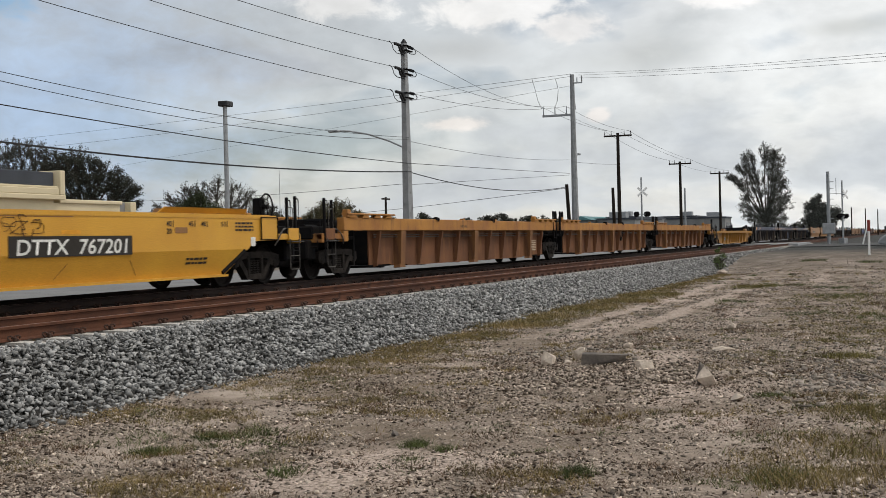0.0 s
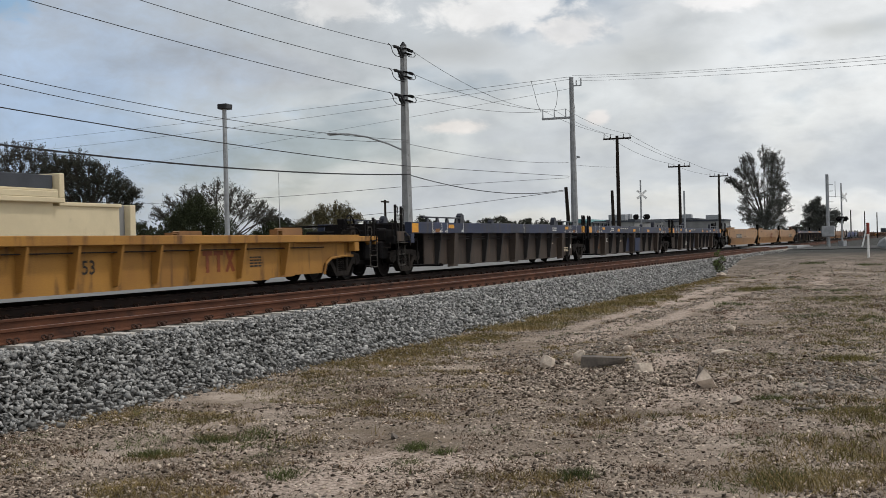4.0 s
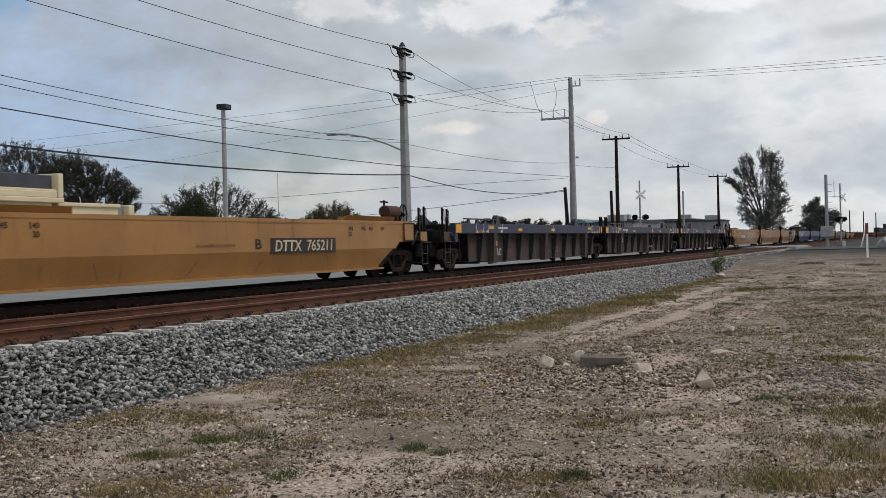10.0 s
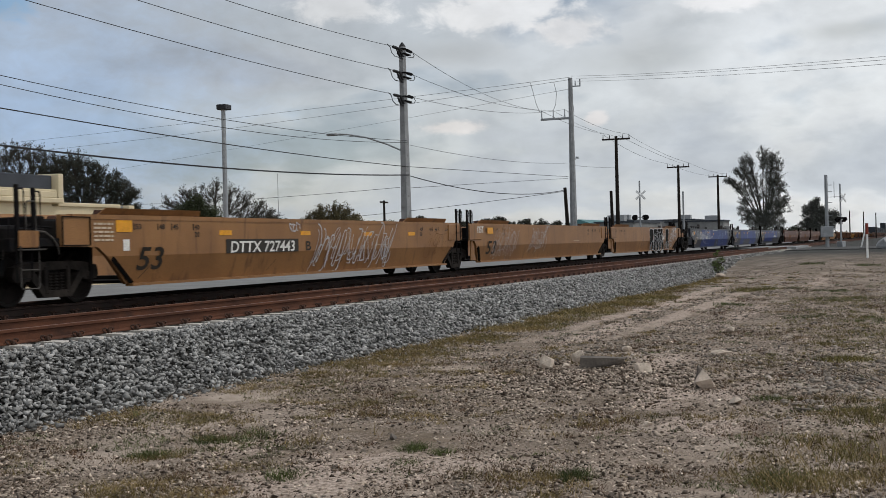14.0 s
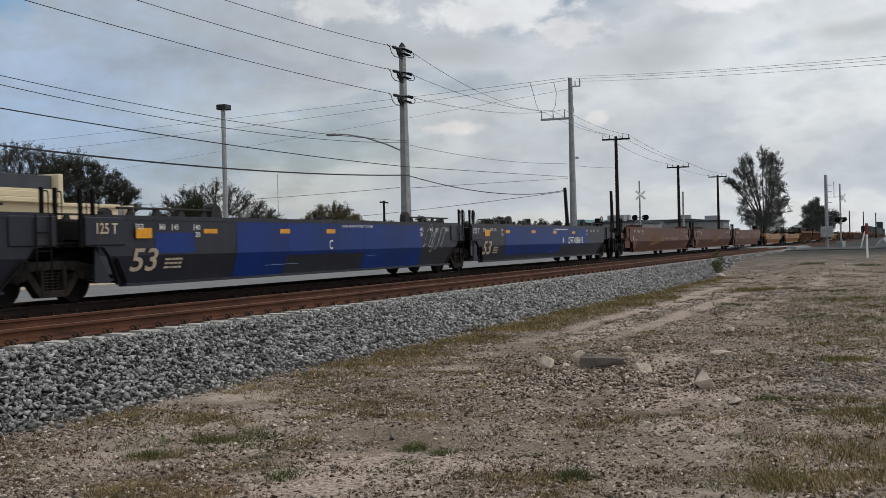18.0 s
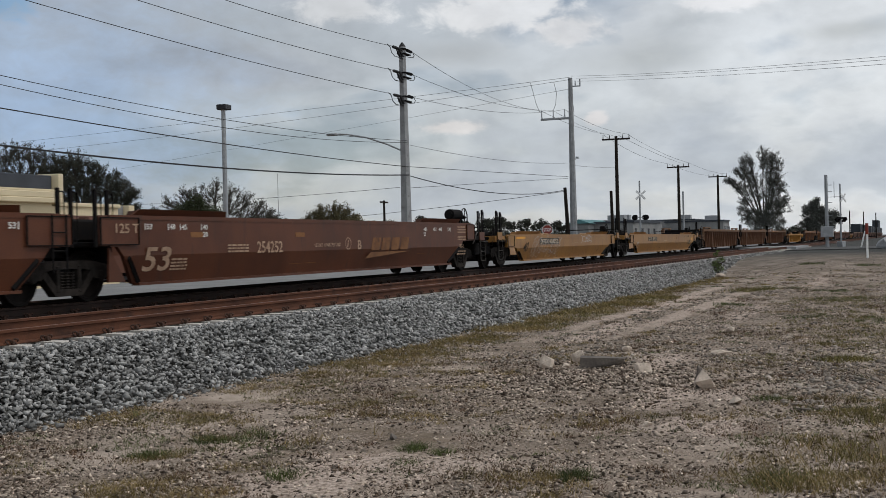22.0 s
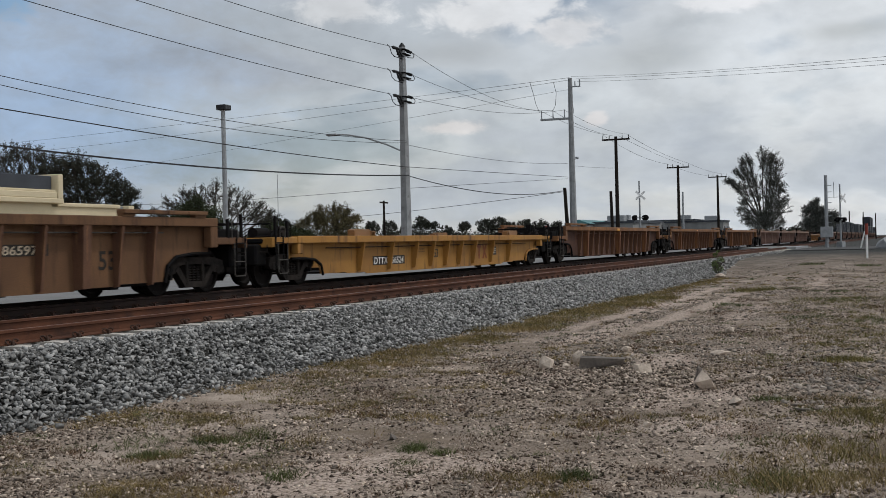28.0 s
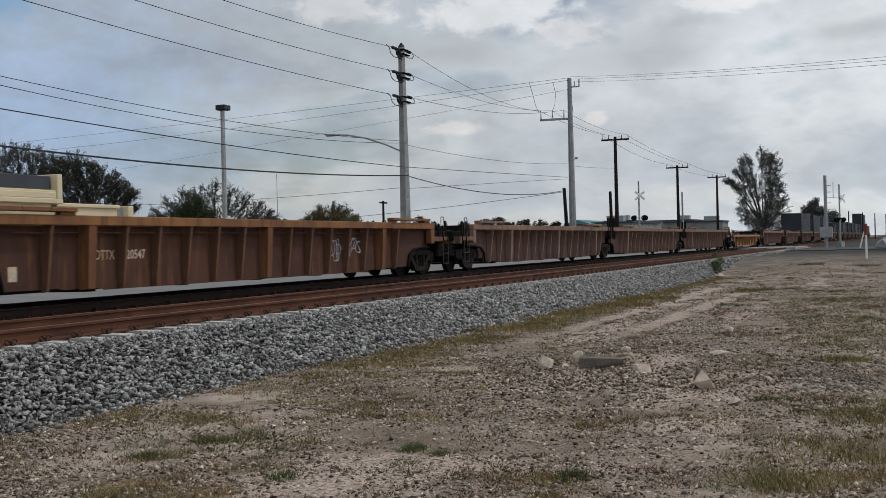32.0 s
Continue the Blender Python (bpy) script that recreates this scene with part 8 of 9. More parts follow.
twig_tree("casuarina_tree", "tall dark feathery casuarina tree", (226.0, 23.9, -0.6),
          [(226, 23.9, 15.7, 1.2), (226, 22.2, 15.3, 1.1), (226, 21.2, 13.7, 1.0), (226, 23.2, 13.4, 1.5), (226, 22.2, 11.4, 1.7), (226, 21.0, 9.6, 1.3), (226, 20.4, 7.6, 1.2), (226, 22.2, 7.6, 1.9), (226, 20.9, 5.2, 1.4), (226, 23.7, 5.4, 2.0), (226, 26.4, 14.8, 1.0), (226, 27.6, 14.3, 1.1),
           (226, 28.3, 12.9, 1.0), (226, 26.6, 12.2, 1.3), (226, 25.2, 10.9, 1.4), (226, 30.0, 11.2, 0.9), (226, 28.8, 10.6, 0.9), (226, 27.4, 9.6, 1.2), (226, 25.6, 8.3, 1.5), (226, 27.6, 7.0, 1.2), (226, 27.3, 5.0, 1.3), (226, 25.6, 3.9, 1.7), (226, 21.8, 3.4, 1.6)],
          LEAF_PINE, 52000, 0.075, 21, 0.38, 18, 6, 0.2, 0.13, 0.62, 0.05,
          core=[(226, 23.4, 13.8, 1.2), (226, 22.4, 11.2, 1.4), (226, 22.8, 9.0, 1.7), (226, 22.0, 6.6, 1.9), (226, 23.6, 4.6, 2.1), (226, 25.4, 4.0, 1.9), (226, 22.2, 3.2, 1.9), (226, 24.6, 2.2, 2.2)], core_count=26000, twig_r=0.02)
twig_tree("casuarina_tree", "dark bushy tree beyond the crossing", (234.2, 15.4, -0.6),
          [(234, 15.4, 7.0, 0.8), (234, 16.4, 6.4, 0.8), (234, 17.4, 5.6, 0.8), (234, 15.4, 5.4, 1.2), (234, 16.8, 4.2, 1.3), (234, 14.2, 5.0, 0.9), (234, 12.6, 4.6, 0.8), (234, 12.0, 3.6, 0.9), (234, 13.4, 3.4, 1.2), (234, 15.4, 3.2, 1.5), (234, 17.8, 3.0, 0.8)],
          LEAF_PINE, 15000, 0.12, 22, 0.25, 18, 4, 0.3, 0.18, 0.5, 0.1, core=[(234, 15.4, 4.4, 1.2), (234, 16.6, 3.2, 1.3), (234, 13.6, 2.8, 1.4), (234, 15.2, 1.8, 1.8)], core_count=12000, twig_r=0.02)


def far_woods():
    r = np.random.default_rng(4)
    cs, rs = [], []
    for i in range(420):
        x = r.uniform(120, 900)
        y = 72 + (x - 120) * 0.17
        k = 0.006 * math.hypot(x, y)
        cs.append((x, y + r.uniform(0, 40), r.uniform(0.0, 3.2) + k * (0.5 + 0.9 * noise.noise(Vector((x * 0.03, 4, 0))))))
        rs.append(r.uniform(1.5, 3.0))
    v, f = leaf_cloud(cs, rs, 44000, 0.3, 9, 0.8)
    # the hedge and low woods past the crossing
    cs, rs = [], []
    for i in range(110):
        x = r.uniform(245, 275)
        y = r.uniform(19.0, 33.0)
        cs.append((x, y, r.uniform(-0.2, 2.3) + 0.6 * noise.noise(Vector((y * 0.3, 1, 0)))))
        rs.append(r.uniform(0.7, 1.3))
    for i in range(140):
        cs.append((r.uniform(380, 520), r.uniform(-60, 6), r.uniform(-0.2, 2.2)))
        rs.append(r.uniform(1.4, 2.6))
    v1, f1 = leaf_cloud(cs, rs, 46000, 0.24, 29, 0.8)
    v, f = np.concatenate([v, v1]), np.concatenate([f, f1 + len(v)])
    cs, rs = [], []
    for x, y, z, rad in ((204.4, 110.2, 5.8, 2.1), (205.3, 107.8, 5.4, 1.7), (210.9, 92.6, 4.5, 1.7), (212.0, 89.7, 4.7, 1.7), (214.0, 84.3, 4.8, 2.1), (214.8, 82.4, 4.3, 1.5), (216.8, 77.0, 4.2, 1.5), (218.3, 72.9, 4.2, 2.1),
                         (219.1, 70.7, 4.5, 2.1), (219.9, 68.7, 3.9, 1.5), (220.8, 66.3, 3.8, 1.9), (221.7, 63.8, 4.0, 1.8), (222.8, 60.9, 3.7, 1.7), (223.3, 59.5, 3.4, 1.0), (213.0, 87.0, 3.6, 1.6), (216.0, 79.5, 3.3, 1.5)):
        for q in range(16):
            d = Vector((r.normal(), r.normal(), abs(r.normal()))).normalized() * rad * r.uniform(0.5, 0.95)
            cs.append((x + d.x * 0.7, y + d.y, z + d.z - 0.25 * rad))
            rs.append(rad * r.uniform(0.18, 0.36))
        cs += [(x, y, z), (x, y, z - 1.3 * rad), (x, y, z - 2.4 * rad)]
        rs += [rad * 0.75, rad * 1.1, rad * 1.2]
    v2, f2 = leaf_cloud(cs, rs, 52000, 0.17, 19, 0.9)
    v, f = np.concatenate([v, v2]), np.concatenate([f, f2 + len(v)])
    tagged(new("far_woods", raw_mesh("far_woods", v, f, LEAF)), "low dark line of far trees", "trees", kind="stuff")


far_woods()

# ------------------------------------------------------------------ crossing signals, marker post, rocks


def crossbuck(at, height, turn):
    c = thing("crossing_signal", "white crossbuck signal mast with dark flasher lamps", "railway signal", pose(*at, 0, 0, turn), "signals at the road crossing")
    part("mast", cached(("mast", height), lambda: shaft(0.09, 0.07, height, 8), "mast", GALV), c)
    for a in (40, -40):
        b = part("blade", cached("blade", lambda: Shape().box(-0.56, 0.56, -0.02, 0.02, -0.09, 0.09), "blade", SIGNWHITE), c, at=Matrix.Translation((0, -0.3 - 0.0004 * a, height - 1.3)) @ Matrix.Rotation(radians(a), 4, "Y"))
    for x in (-0.55, 0.55):
        part("flasher", cached("flasher", lambda: Shape().lathe([(0.0, 0.05), (0.24, 0.05), (0.24, 0.0), (0.1, -0.02), (0.1, -0.2), (0.0, -0.2)], (0, 0, 0), 14), "flasher", BLACK), c, at=Matrix.Translation((x, -0.1, height - 3.3)))
        hood = part("flasher", cached("flasher", None, "flasher", BLACK), c, at=Matrix.Translation((x * 0.8, 0.12, height - 3.3)) @ Matrix.Rotation(math.pi, 4, "Z"))
        part("hood", cached("hood", lambda: Shape().rod((0, 0.2, 0.12), (0, 0.42, 0.12), 0.13, 10, 0.11), "hood", BLACK), hood)
    part("sign_arm", cached("sign_arm", lambda: Shape().box(-0.05, 0.05, -0.3, 0.05, -0.04, 0.04), "sign_arm", GALV), c, at=Matrix.Translation((0, 0, height - 1.3)))
    part("lamp_bar", cached("lamp_bar", lambda: Shape().rod((-0.6, 0, 0), (0.6, 0, 0), 0.04, 6), "lamp_bar", GALV), c, at=Matrix.Translation((0, 0, height - 3.3)))
    part("base", cached("sbase", lambda: Shape().box(-0.3, 0.3, -0.3, 0.3, 0, 0.6, 0.03), "base", GALV), c)
    return c


stop = thing("stop_sign", "red octagonal stop sign on a grey post", "road sign", pose(99.5, 28.0, FAR_GROUND, 0, 0, -74))
part("post", Shape().rod((0, 0, 0), (0, 0, 2.9), 0.035, 8).mesh("post", GALV), stop)


def octagon(r, y0, y1):
    return Shape().prism([(r * math.cos(radians(22.5 + 45 * k)), 2.5 + r * math.sin(radians(22.5 + 45 * k))) for k in range(8)], y0, y1)


part("border", octagon(0.46, -0.05, -0.04).mesh("border", SIGNWHITE), stop, "white sign border")
part("face", octagon(0.42, -0.058, -0.052).mesh("face", SIGNRED), stop, "red sign face")
_w = letters("STOP", 0.26, 0.62).copy()
_w.materials.clear()
_w.materials.append(SIGNWHITE)
part("lettering", _w, stop, at=Matrix.Translation((-0.31, -0.062, 2.37)))
crossbuck((111.1, 22.6, -0.5), 6.7, -62)
far_mast = thing("crossing_gate_mast", "grey gate mast beside the far road", "railway signal", (150.7, 25.4, -0.5), "signals at the road crossing")
part("mast", shaft(0.13, 0.1, 7.1, 8).mesh("mast", GALV), far_mast)
for z in (4.3, 5.2, 6.1):
    part("step", cached("mast_step", lambda: Shape().rod((-0.35, 0, 0), (0.35, 0, 0), 0.03, 6), "step", GALV), far_mast, at=Matrix.Translation((0, 0, z)))
crossbuck((120.6, 5.9, -0.3), 5.9, -28)
gate = thing("crossing_gate_mast", "tall grey gate mast with a pale control box", "railway signal", (120.1, 7.1, -0.3), "signals at the road crossing")
part("mast", shaft(0.17, 0.14, 6.75, 8).mesh("mast", GALV), gate)
for z in (2.4, 3.0, 3.6, 4.2, 5.2, 5.8):
    part("step", cached("gate_step", lambda: Shape().rod((0, 0, 0), (0, -0.5, 0), 0.03, 6), "step", GALV), gate, at=Matrix.Translation((0, 0, z)))
part("control_box", Shape().box(-0.4, 0.4, -0.55, 0.55, 1.0, 2.0, 0.04).mesh("control_box", GALV), gate)
part("antenna", Shape().rod((0, -0.7, 4.6), (0, -0.7, 6.1), 0.03, 6).rod((0, 0, 4.7), (0, -1.2, 4.7), 0.02, 6).mesh("antenna", GALV), gate)

post = thing("marker_post", "white marker post with a red top", "marker post", (61.2, 1.85, -0.24))
part("shaft", Shape().rod((0, 0, 0), (0, 0, 1.1), 0.055, 10).mesh("shaft", SIGNWHITE), post)
part("cap", Shape().rod((0, 0, 1.1), (0, 0, 1.62), 0.075, 10).mesh("cap", SIGNRED), post)
for x, y, a in ((112.0, 3.9, 14),):
    b = thing("leaning_barrier", "pale leaning barrier leg near the crossing", "barrier", pose(x, y, -0.3, a, 0, 0), "barriers at the crossing")
    part("leg", cached("leg", lambda: Shape().box(-0.06, 0.06, -0.06, 0.06, 0, 1.5, 0.01), "leg", SIGNWHITE), b)
for k in range(7):
    b = thing("far_post", "thin dark far pole", "utility pole", (330.0 + k * 22, 14.0 - k * 2.6, -0.5), "far poles past the crossing")
    part("shaft", cached("far_post", lambda: shaft(0.2, 0.15, 7.5, 6), "shaft", POLEWOOD), b)


def boulder(x, y, sx, sy, sz, seed, mat=None, label="pale broken limestone rock on the gravel", turn=0.0, box=0.0, peak=0.0):
    """An angular broken rock: a hull of random points with chipped, slightly rough faces."""
    r = random.Random(seed)
    bm = bmesh.new()
    if box:
        for a in (-1, 1):
            for b in (-1, 1):
                for c in (-1, 1):
                    bm.verts.new((a * r.uniform(0.85, 1.05), b * r.uniform(0.75, 1.0), c * r.uniform(0.6, 1.0))) if box > 0.9 or r.random() < 0.8 else None
    for _ in range(15):
        d = Vector((r.gauss(0, 1), r.gauss(0, 1), r.gauss(0, 1))).normalized() * r.uniform(0.75, 1.05)
        bm.verts.new(d)
    bmesh.ops.convex_hull(bm, input=bm.verts)
    bmesh.ops.delete(bm, geom=[v for v in bm.verts if not v.link_faces], context="VERTS")
    bmesh.ops.subdivide_edges(bm, edges=bm.edges, cuts=2, use_grid_fill=True)
    for v in bm.verts:
        q = v.co + Vector((seed * 3.1, seed * 1.7, 0))
        v.co = v.co * (1 + 0.05 * noise.noise(q * 3) + 0.03 * noise.noise(q * 8))
        k = 1 - peak * (0.5 + 0.5 * v.co.z)
        v.co = Vector((v.co.x * sx * k * (1 + peak * 0.5), v.co.y * sy * k * (1 + peak * 0.5), v.co.z * sz))
    bmesh.ops.recalc_face_normals(bm, faces=bm.faces)
    me = bpy.data.meshes.new("rock")
    bm.to_mesh(me)
    bm.free()
    me.materials.append(mat or ROCK)
    ob = tagged(new("rock", me), label, "rock", "rocks on the lot")
    ob.matrix_basis = pose(x, y, ground_at(x, y) + sz * 0.55, 0, 0, turn)
    return ob


boulder(13.7, 2.13, 0.12, 0.125, 0.15, 1, label="pale pointed limestone rock on the gravel", peak=0.55)
boulder(13.85, 2.2, 0.06, 0.06, 0.2, 11, DARKROCK, "dark pointed stone leaning on a paler rock", peak=0.6)
boulder(15.95, 3.8, 0.12, 0.32, 0.095, 22, DARKROCK, "long dark broken slab lying on the gravel", 8, 0.55)
boulder(16.35, 4.2, 0.10, 0.11, 0.15, 12, label="pale rock lying against the slab", peak=0.4)
boulder(15.65, 4.45, 0.11, 0.13, 0.115, 3, peak=0.3)
boulder(15.75, 4.22, 0.06, 0.06, 0.045, 13)
boulder(15.5, 3.18, 0.14, 0.15, 0.085, 4, peak=0.3)
boulder(12.25, 1.6, 0.07, 0.075, 0.05, 5)
boulder(18.1, 3.92, 0.09, 0.1, 0.07, 6)
boulder(22.0, 2.95, 0.1, 0.1, 0.08, 7)
boulder(17.7, 2.52, 0.12, 0.2, 0.05, 8)
boulder(10.9, 2.19, 0.05, 0.05, 0.04, 9)
boulder(9.65, 4.09, 0.05, 0.05, 0.045, 10, DARKROCK, "small dark stone on the gravel")
boulder(11.5, 2.6, 0.035, 0.04, 0.03, 17)
boulder(14.2, 3.0, 0.05, 0.05, 0.04, 18)
boulder(52.5, 7.4, 0.2, 0.25, 0.14, 19)
boulder(96.0, 1.5, 1.1, 1.0, 0.75, 23, CONCRETE, "grey heap of dumped gravel near the crossing")

# ------------------------------------------------------------------ gravel and grass on the lot


def in_lot(x, y):
    return -0.6 - 0.03 * x < y < 7.9 and y < 0.95 * x


def sandy(x, y):
    """Above 0 in the bare pale patches and the worn wheel path."""
    path = (math.exp(-((y - 5.95) / 0.32) ** 2) + math.exp(-((y - 4.65) / 0.32) ** 2)) * ease(15, 22, x)
    return noise.noise(Vector((x * 0.55, y * 0.9, 3))) + 0.35 * noise.noise(Vector((x * 2.0, y * 2.0, 8))) + 0.6 * path + 0.3 * max([0.0] + [1 - math.hypot((x - a) / c, (y - b) / d) for a, b, c, d in SAND_PATCHES]) - 0.22


def lot_place(bias):
    def place():
        while True:
            x, y = 6.2 + 36 * rng.random() ** 1.9, -1.6 + 9.5 * rng.random()
            if in_lot(x, y) and sandy(x, y) < bias + 0.3 * rng.normal():
                return x, y
    return place


stone_field("lot_gravel", "scattered pale limestone gravel", "gravel", PEBBLE, lot_place(0.1), 84000, (0.006, 0.024), 0.8)
stone_field("dark_gravel", "scattered dark brown grit and bark", "gravel", DARKPEBBLE, lot_place(-0.05), 42000, (0.006, 0.023), 0.7)
def rubble_place():
    while True:
        x, y = rng.normal(14.2, 1.3), rng.normal(0.75, 0.42)
        if in_lot(x, y) and math.hypot((x - 14.2) / 3.0, (y - 0.75) / 0.95) < 1:
            return x, y


stone_field("rubble", "heap of coarse broken limestone and grey rubble", "gravel", PEBBLE, rubble_place, 190, (0.012, 0.04), 0.7)
stone_field("grey_rubble", "grey broken stones among the rubble", "gravel", GREYPEBBLE, rubble_place, 620, (0.012, 0.055), 0.7)


def belt_place():
    """The coarse belt in front of and round the slab."""
    while True:
        x, y = rng.normal(14.6, 1.3), rng.normal(3.6, 0.75)
        if in_lot(x, y) and sandy(x, y) < 0.45 and noise.noise(Vector((x * 0.9, y * 1.4, 23))) > -0.25 + 0.25 * rng.normal():
            return x, y


stone_field("belt_gravel", "coarse pale and pinkish broken limestone round the slab", "gravel", PEBBLE, belt_place, 2600, (0.012, 0.036), 0.75)
stone_field("belt_dark_gravel", "dark broken stones round the slab", "gravel", DARKPEBBLE, belt_place, 2300, (0.012, 0.034), 0.7)


def far_place():
    while True:
        x, y = 16 + 46 * rng.random() ** 1.3, -2.5 + 10.2 * rng.random()
        if in_lot(x, y) and sandy(x, y) < 0.25 and noise.noise(Vector((x * 0.35, y * 0.7, 17))) > -0.15 + 0.3 * rng.normal():
            return x, y


stone_field("far_gravel", "grey and tan gravel spread over the far lot", "gravel", GREYPEBBLE, far_place, 9000, (0.018, 0.05), 0.7)
stone_field("far_dark_gravel", "dark stones spread over the far lot", "gravel", DARKPEBBLE, far_place, 2000, (0.014, 0.04), 0.6)
stone_field("coarse_gravel", "coarser broken limestone on the lot", "gravel", PEBBLE, lot_place(0.1), 3200, (0.011, 0.034), 0.65)
stone_field("coarse_dark_gravel", "coarser dark stones on the lot", "gravel", DARKPEBBLE, lot_place(0.05), 1500, (0.011, 0.03), 0.6)


def grass(name, label, mat, count, test, blades, height, seed, spread=0.10, flop=0.9):
    r = np.random.default_rng(seed)
    vs, n = [], 0
    while n < count:
        x, y, k = test(r)
        if k <= 0 or (((x - 14.0) / 2.6) ** 2 + ((y - 3.3) / 1.2) ** 2 < 1 and r.random() < 0.85):
            continue
        n += 1
        z = ground_at(x, y)
        m = int(blades * r.uniform(0.5, 1.4))
        a, d = r.uniform(0, 6.283, m), spread * k * r.random(m) ** 0.7
        bx, by = x + np.cos(a) * d, y + np.sin(a) * d
        h = height * k * r.uniform(0.35, 1.1, m)
        lean = r.normal(0, flop, (m, 2)) * h[:, None]
        wv = r.uniform(0.0011, 0.0028, m) * (1 + x / 14)
        ca = r.uniform(0, 6.283, m)
        ex, ey = np.cos(ca) * wv, np.sin(ca) * wv
        o = np.zeros((m, 3, 3))
        o[:, 0] = np.c_[bx - ex, by - ey, np.full(m, z - 0.01)]
        o[:, 1] = np.c_[bx + ex, by + ey, np.full(m, z - 0.01)]
        o[:, 2] = np.c_[bx + lean[:, 0], by + lean[:, 1], z + h]
        vs.append(o.reshape(-1, 3))
    v = np.concatenate(vs)
    tagged(new(name, raw_mesh(name, v, np.arange(len(v)).reshape(-1, 3), mat)), label, "grass", kind="stuff")


def lot_point(r):
    while True:
        x, y = 6.2 + 46 * r.random() ** 1.9, -1.6 + 9.6 * r.random()
        if in_lot(x, y):
            return x, y


def dry_test(r):
    """Straw: scattered wisps, thicker in patches and along the foot of the stones."""
    x, y = lot_point(r)
    edge = math.exp(-((y - 7.2) / 0.55) ** 2) * ease(12, 18, x)
    p = noise.noise(Vector((x * 1.1, y * 1.1, 7.3))) + 0.7 * noise.noise(Vector((x * 3.1, y * 3.1, 2.0)))
    return x, y, (0.4 + 0.9 * r.random() + 0.4 * edge if sandy(x, y) < 0.3 and p + edge * 0.7 > 0.12 + 0.5 * r.random() + 0.3 * ease(14, 24, x) * (1 - edge) and y < 7.8 else 0.0)


def green_test(r):
    x, y = lot_point(r)
    p = noise.noise(Vector((x * 1.3, y * 1.3, 31.0))) + 0.4 * noise.noise(Vector((x * 4, y * 4, 3.0)))
    return x, y, (0.4 + 0.9 * r.random() if p > 0.3 + 0.3 * r.random() and y < 7.7 else 0.0)


def weed_test(r):
    x, y = lot_point(r)
    p = noise.noise(Vector((x * 0.9, y * 0.9, 51.0))) + 0.8 * noise.noise(Vector((x * 3.2, y * 3.2, 9.0)))
    far = ease(14, 24, x)
    return x, y, ((0.4 + 1.0 * r.random()) * (1 + far) if sandy(x, y) < 0.3 and p > 0.08 + 0.4 * r.random() + 0.35 * far and y < 7.7 else 0.0)


def patch_test(spots):
    """Tufts round chosen spots: x, y, radius, height."""
    def test(r):
        x, y, rad, k = spots[r.integers(len(spots))]
        a, d = r.uniform(0, 6.283), rad * r.random() ** 0.6
        return x + math.cos(a) * d * 1.3, y + math.sin(a) * d, k
    return test


GREEN_SPOTS = [(9.5, 5.35, 0.2, 1.1), (9.2, 5.6, 0.14, 1.0), (8.5, 5.75, 0.14, 1.1), (7.95, 4.25, 0.1, 1.2), (9.2, 3.75, 0.08, 1.0), (9.1, 3.45, 0.06, 0.9), (8.3, 2.2, 0.1, 1.0), (8.6, 0.9, 0.25, 1.1), (12.6, 1.3, 0.2, 0.8), (26.0, 2.0, 0.5, 1.1), (33.0, 1.6, 0.8, 1.3), (24.5, 0.6, 0.6, 1.2), (31.0, 4.2, 0.5, 1.2), (40.0, 3.6, 0.8, 1.4), (38.0, 2.2, 0.6, 1.3), (9.0, 6.3, 0.5, 1.0), (57.5, 4.0, 0.6, 1.6), (56.4, 1.8, 0.6, 1.6)]
STRAW_SPOTS = [(8.2, 0.5, 0.35, 1.4), (8.8, 0.2, 0.4, 1.5), (9.4, 1.0, 0.3, 1.3), (10.0, 0.8, 0.3, 1.2), (9.2, 4.75, 0.14, 1.6), (11.6, 5.35, 0.25, 1.3), (8.9, 0.75, 0.4, 2.0), (9.6, 0.35, 0.3, 1.8), (8.4, 0.6, 0.4, 2.6), (10.4, 0.3, 0.4, 1.6), (11.5, 0.4, 0.4, 1.6), (22.0, 0.9, 1.2, 1.2), (24.0, 1.4, 1.2, 1.3)]
EDGE_SPOTS = [(13.5, 7.0, 0.7, 0.8), (16.0, 6.9, 0.8, 1.0), (18.0, 7.1, 0.8, 1.1), (20.0, 7.0, 0.8, 1.4), (22.5, 7.1, 0.8, 2.0), (25.0, 7.0, 0.9, 2.2), (28.0, 7.0, 1.0, 2.2), (31.0, 6.9, 1.0, 2.2), (34.5, 6.9, 0.9, 2.0)]
grass("dry_grass", "sparse straw-coloured dry grass wisps", DRYGRASS, 6600, dry_test, 14, 0.05, 11, 0.08)
grass("edge_grass", "strip of yellow dry grass along the foot of the ballast", DRYGRASS, 950, patch_test(EDGE_SPOTS), 14, 0.055, 17, 0.16, 0.9)
grass("green_weeds", "low green weeds between the dry grass", GREENGRASS, 1100, green_test, 16, 0.045, 12, 0.07, 1.0)
grass("green_tufts", "small bright green weed tufts", GREENGRASS, 420, patch_test(GREEN_SPOTS), 16, 0.07, 13, 0.09, 0.9)
grass("straw_tufts", "taller dry straw tufts", DRYGRASS, 330, patch_test(STRAW_SPOTS), 9, 0.06, 14, 0.09, 0.75)
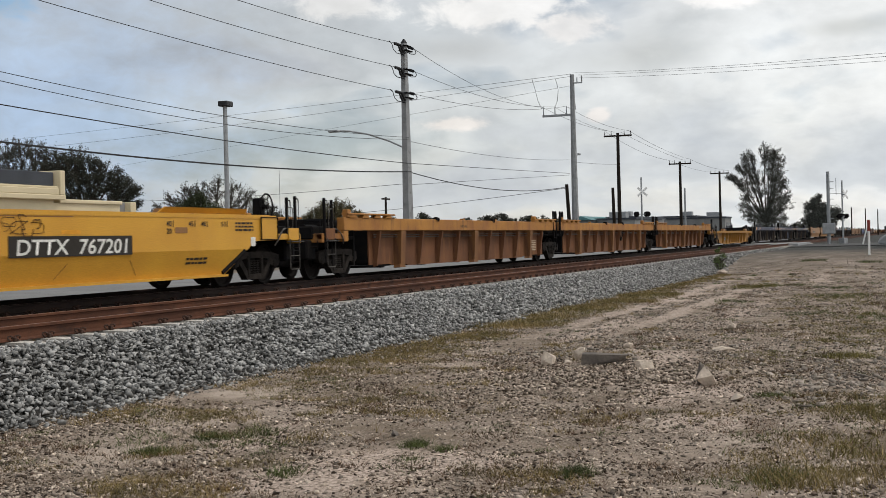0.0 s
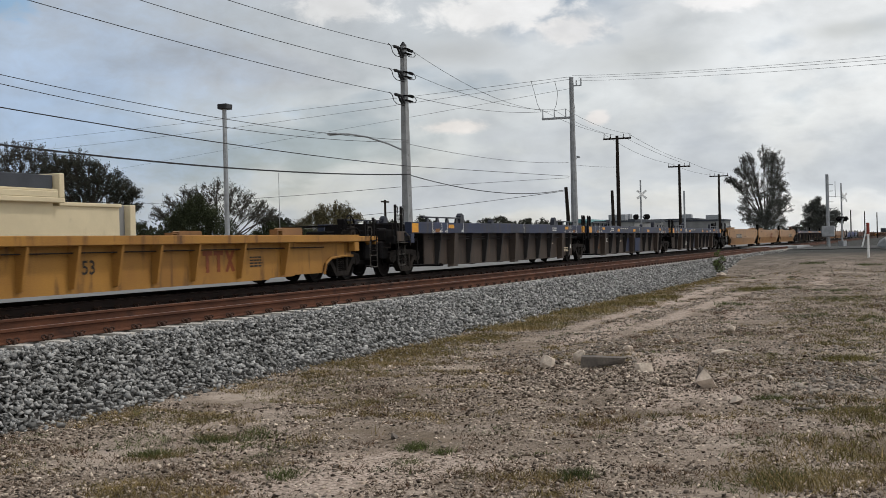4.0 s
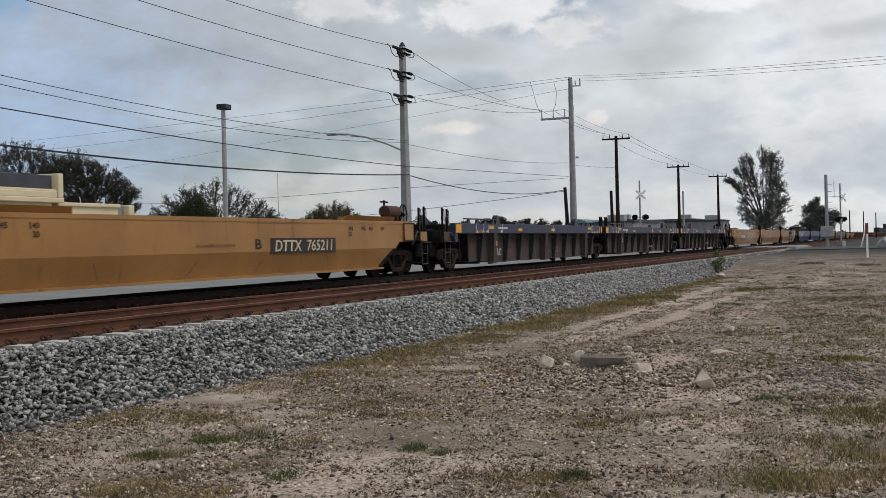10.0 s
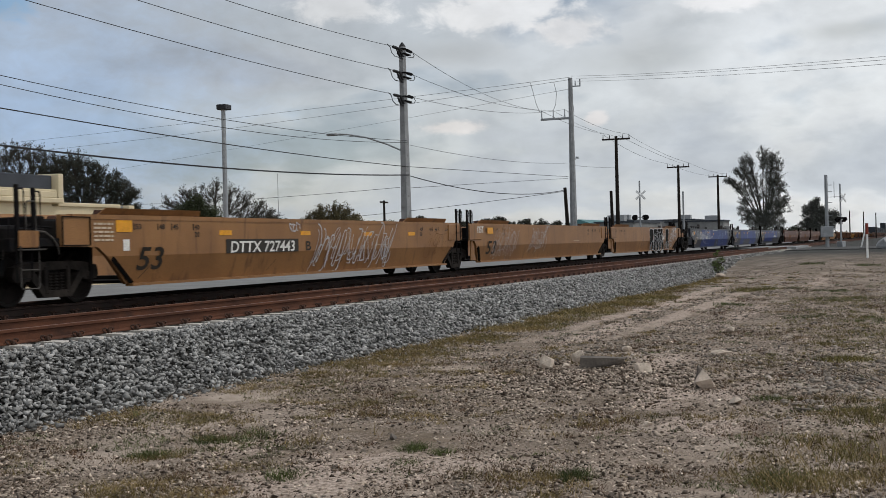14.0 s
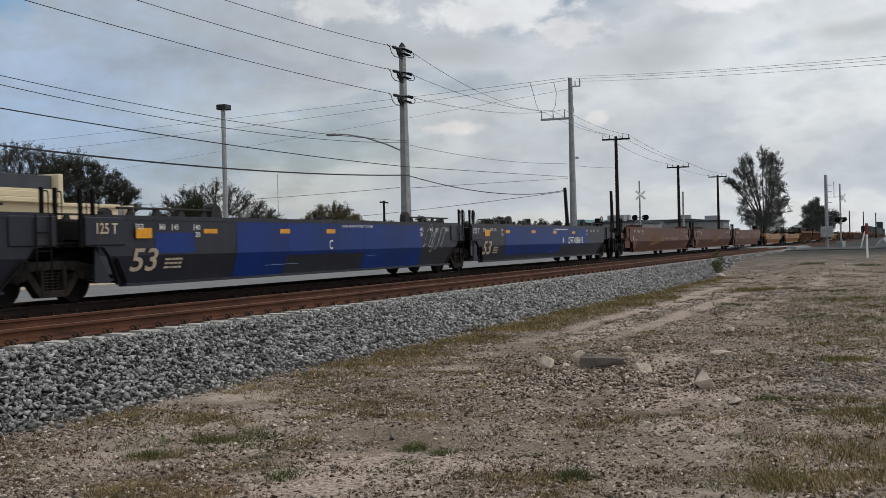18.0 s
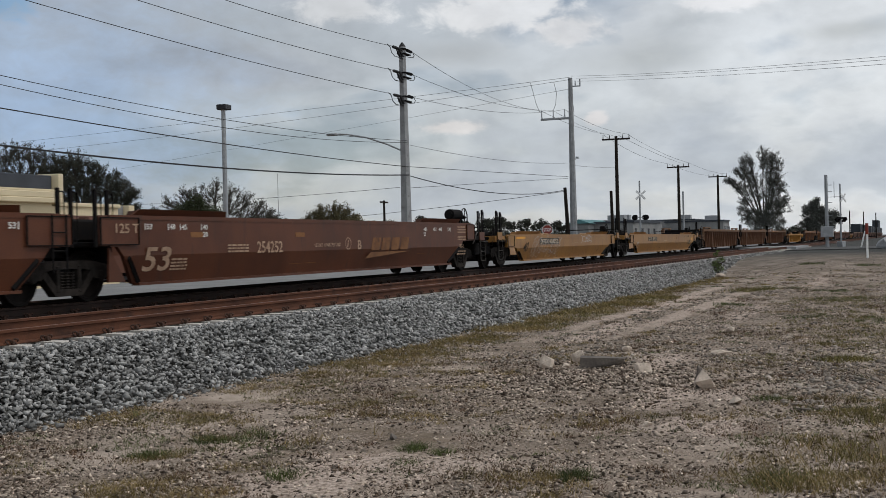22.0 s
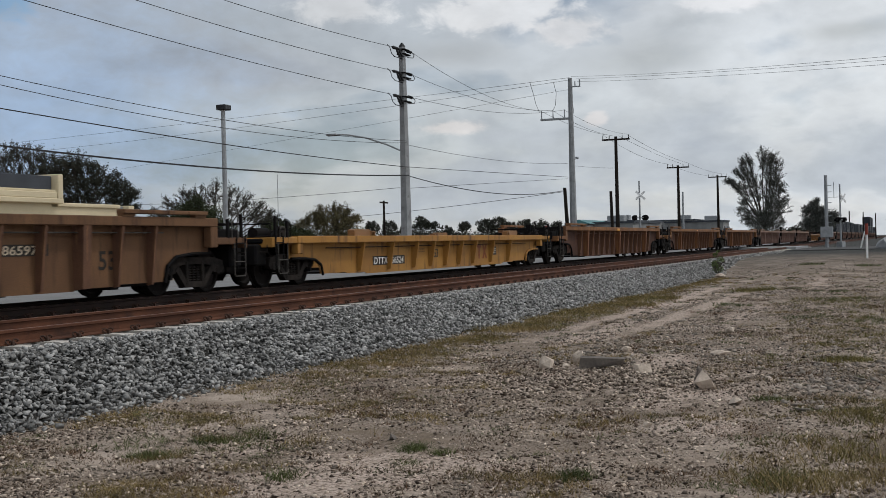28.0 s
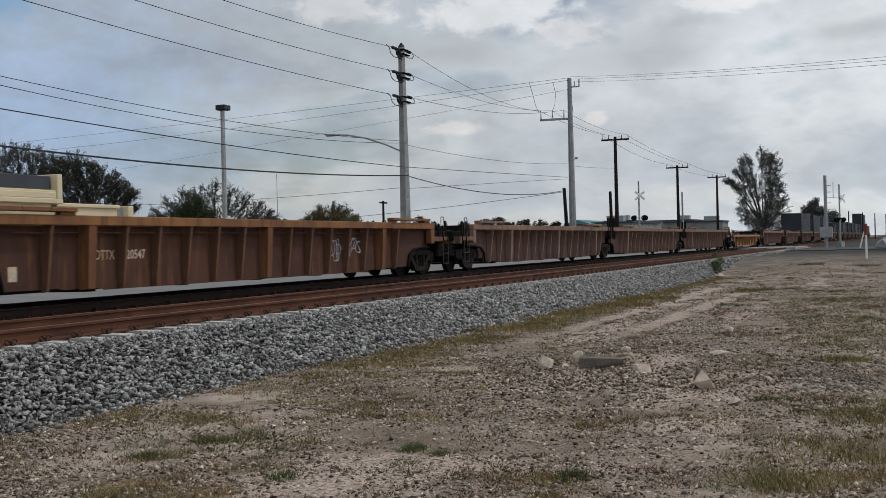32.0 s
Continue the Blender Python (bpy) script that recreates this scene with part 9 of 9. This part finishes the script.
OLIVE_SPOTS = [(20.0, 7.05, 0.6, 1.0), (23.5, 7.0, 0.8, 1.3), (27.0, 6.95, 0.9, 1.5), (31.0, 6.9, 0.9, 1.5), (35.0, 6.9, 0.8, 1.4), (19.0, 0.7, 1.0, 0.9), (21.0, 0.5, 1.2, 1.1), (24.0, 1.2, 1.3, 1.2), (27.0, 0.6, 1.5, 1.3), (33.0, 1.6, 1.4, 1.4), (17.0, 1.8, 0.7, 0.7), (8.7, 0.7, 0.35, 1.2), (9.9, 0.45, 0.4, 1.2), (11.6, 0.4, 0.4, 1.1), (10.3, 6.6, 0.5, 0.7), (12.5, 6.4, 0.6, 0.7),
               (30.6, 1.4, 1.6, 1.4), (21.7, 1.3, 1.4, 1.1), (34.0, 7.0, 1.2, 1.6), (17.6, 6.8, 0.7, 0.9), (39.0, 4.5, 0.7, 2.2), (16.9, 0.8, 0.3, 1.4)]
grass("olive_grass", "olive-yellow grass patches on the lot", OLIVEGRASS, 2000, patch_test(OLIVE_SPOTS), 12, 0.055, 19, 0.13, 0.8)
grass("tall_wisps", "thin tall straw wisps standing alone", DRYGRASS, 4, patch_test([(9.9, 4.35, 0.04, 3.0), (8.2, 2.4, 0.05, 3.4)]), 7, 0.06, 18, 0.03, 0.3)
grass("brown_weeds", "low withered brown weeds on the gravel", BROWNWEED, 3000, weed_test, 12, 0.04, 15, 0.09, 1.2)

bush = thing("small_bush", "small green bush at the foot of the ballast", "bush", (54.5, 7.75, -0.75))
s = Shape()
for k in range(9):
    s.tube([(0, 0, 0), (0.2 * math.cos(k), 0.2 * math.sin(k * 1.7), 0.35), (0.3 * math.cos(k * 1.3), 0.3 * math.sin(k * 2.1), 0.6)], 0.015, 4)
part("stems", s.mesh("stems", BARK), bush)
v, f = leaf_cloud([(0, 0, 0.3), (0.15, 0.1, 0.55), (-0.15, 0.1, 0.5), (0.05, -0.12, 0.7), (0, 0.1, 0.9), (0.1, 0.15, 0.45), (0, 0, 1.05)], [0.24, 0.17, 0.18, 0.18, 0.13, 0.15, 0.09], 1000, 0.035, 77)
part("leaves", raw_mesh("leaves", v, f, BUSH_LEAF), bush)


def motions():
    """The whole train rolls towards -x at a steady speed."""
    for u, g, z in TRAIN:
        walk(u, [(t, pose(g - gone(t), TRAIN_TRACK, z)) for t, _ in SPEED])


motions()
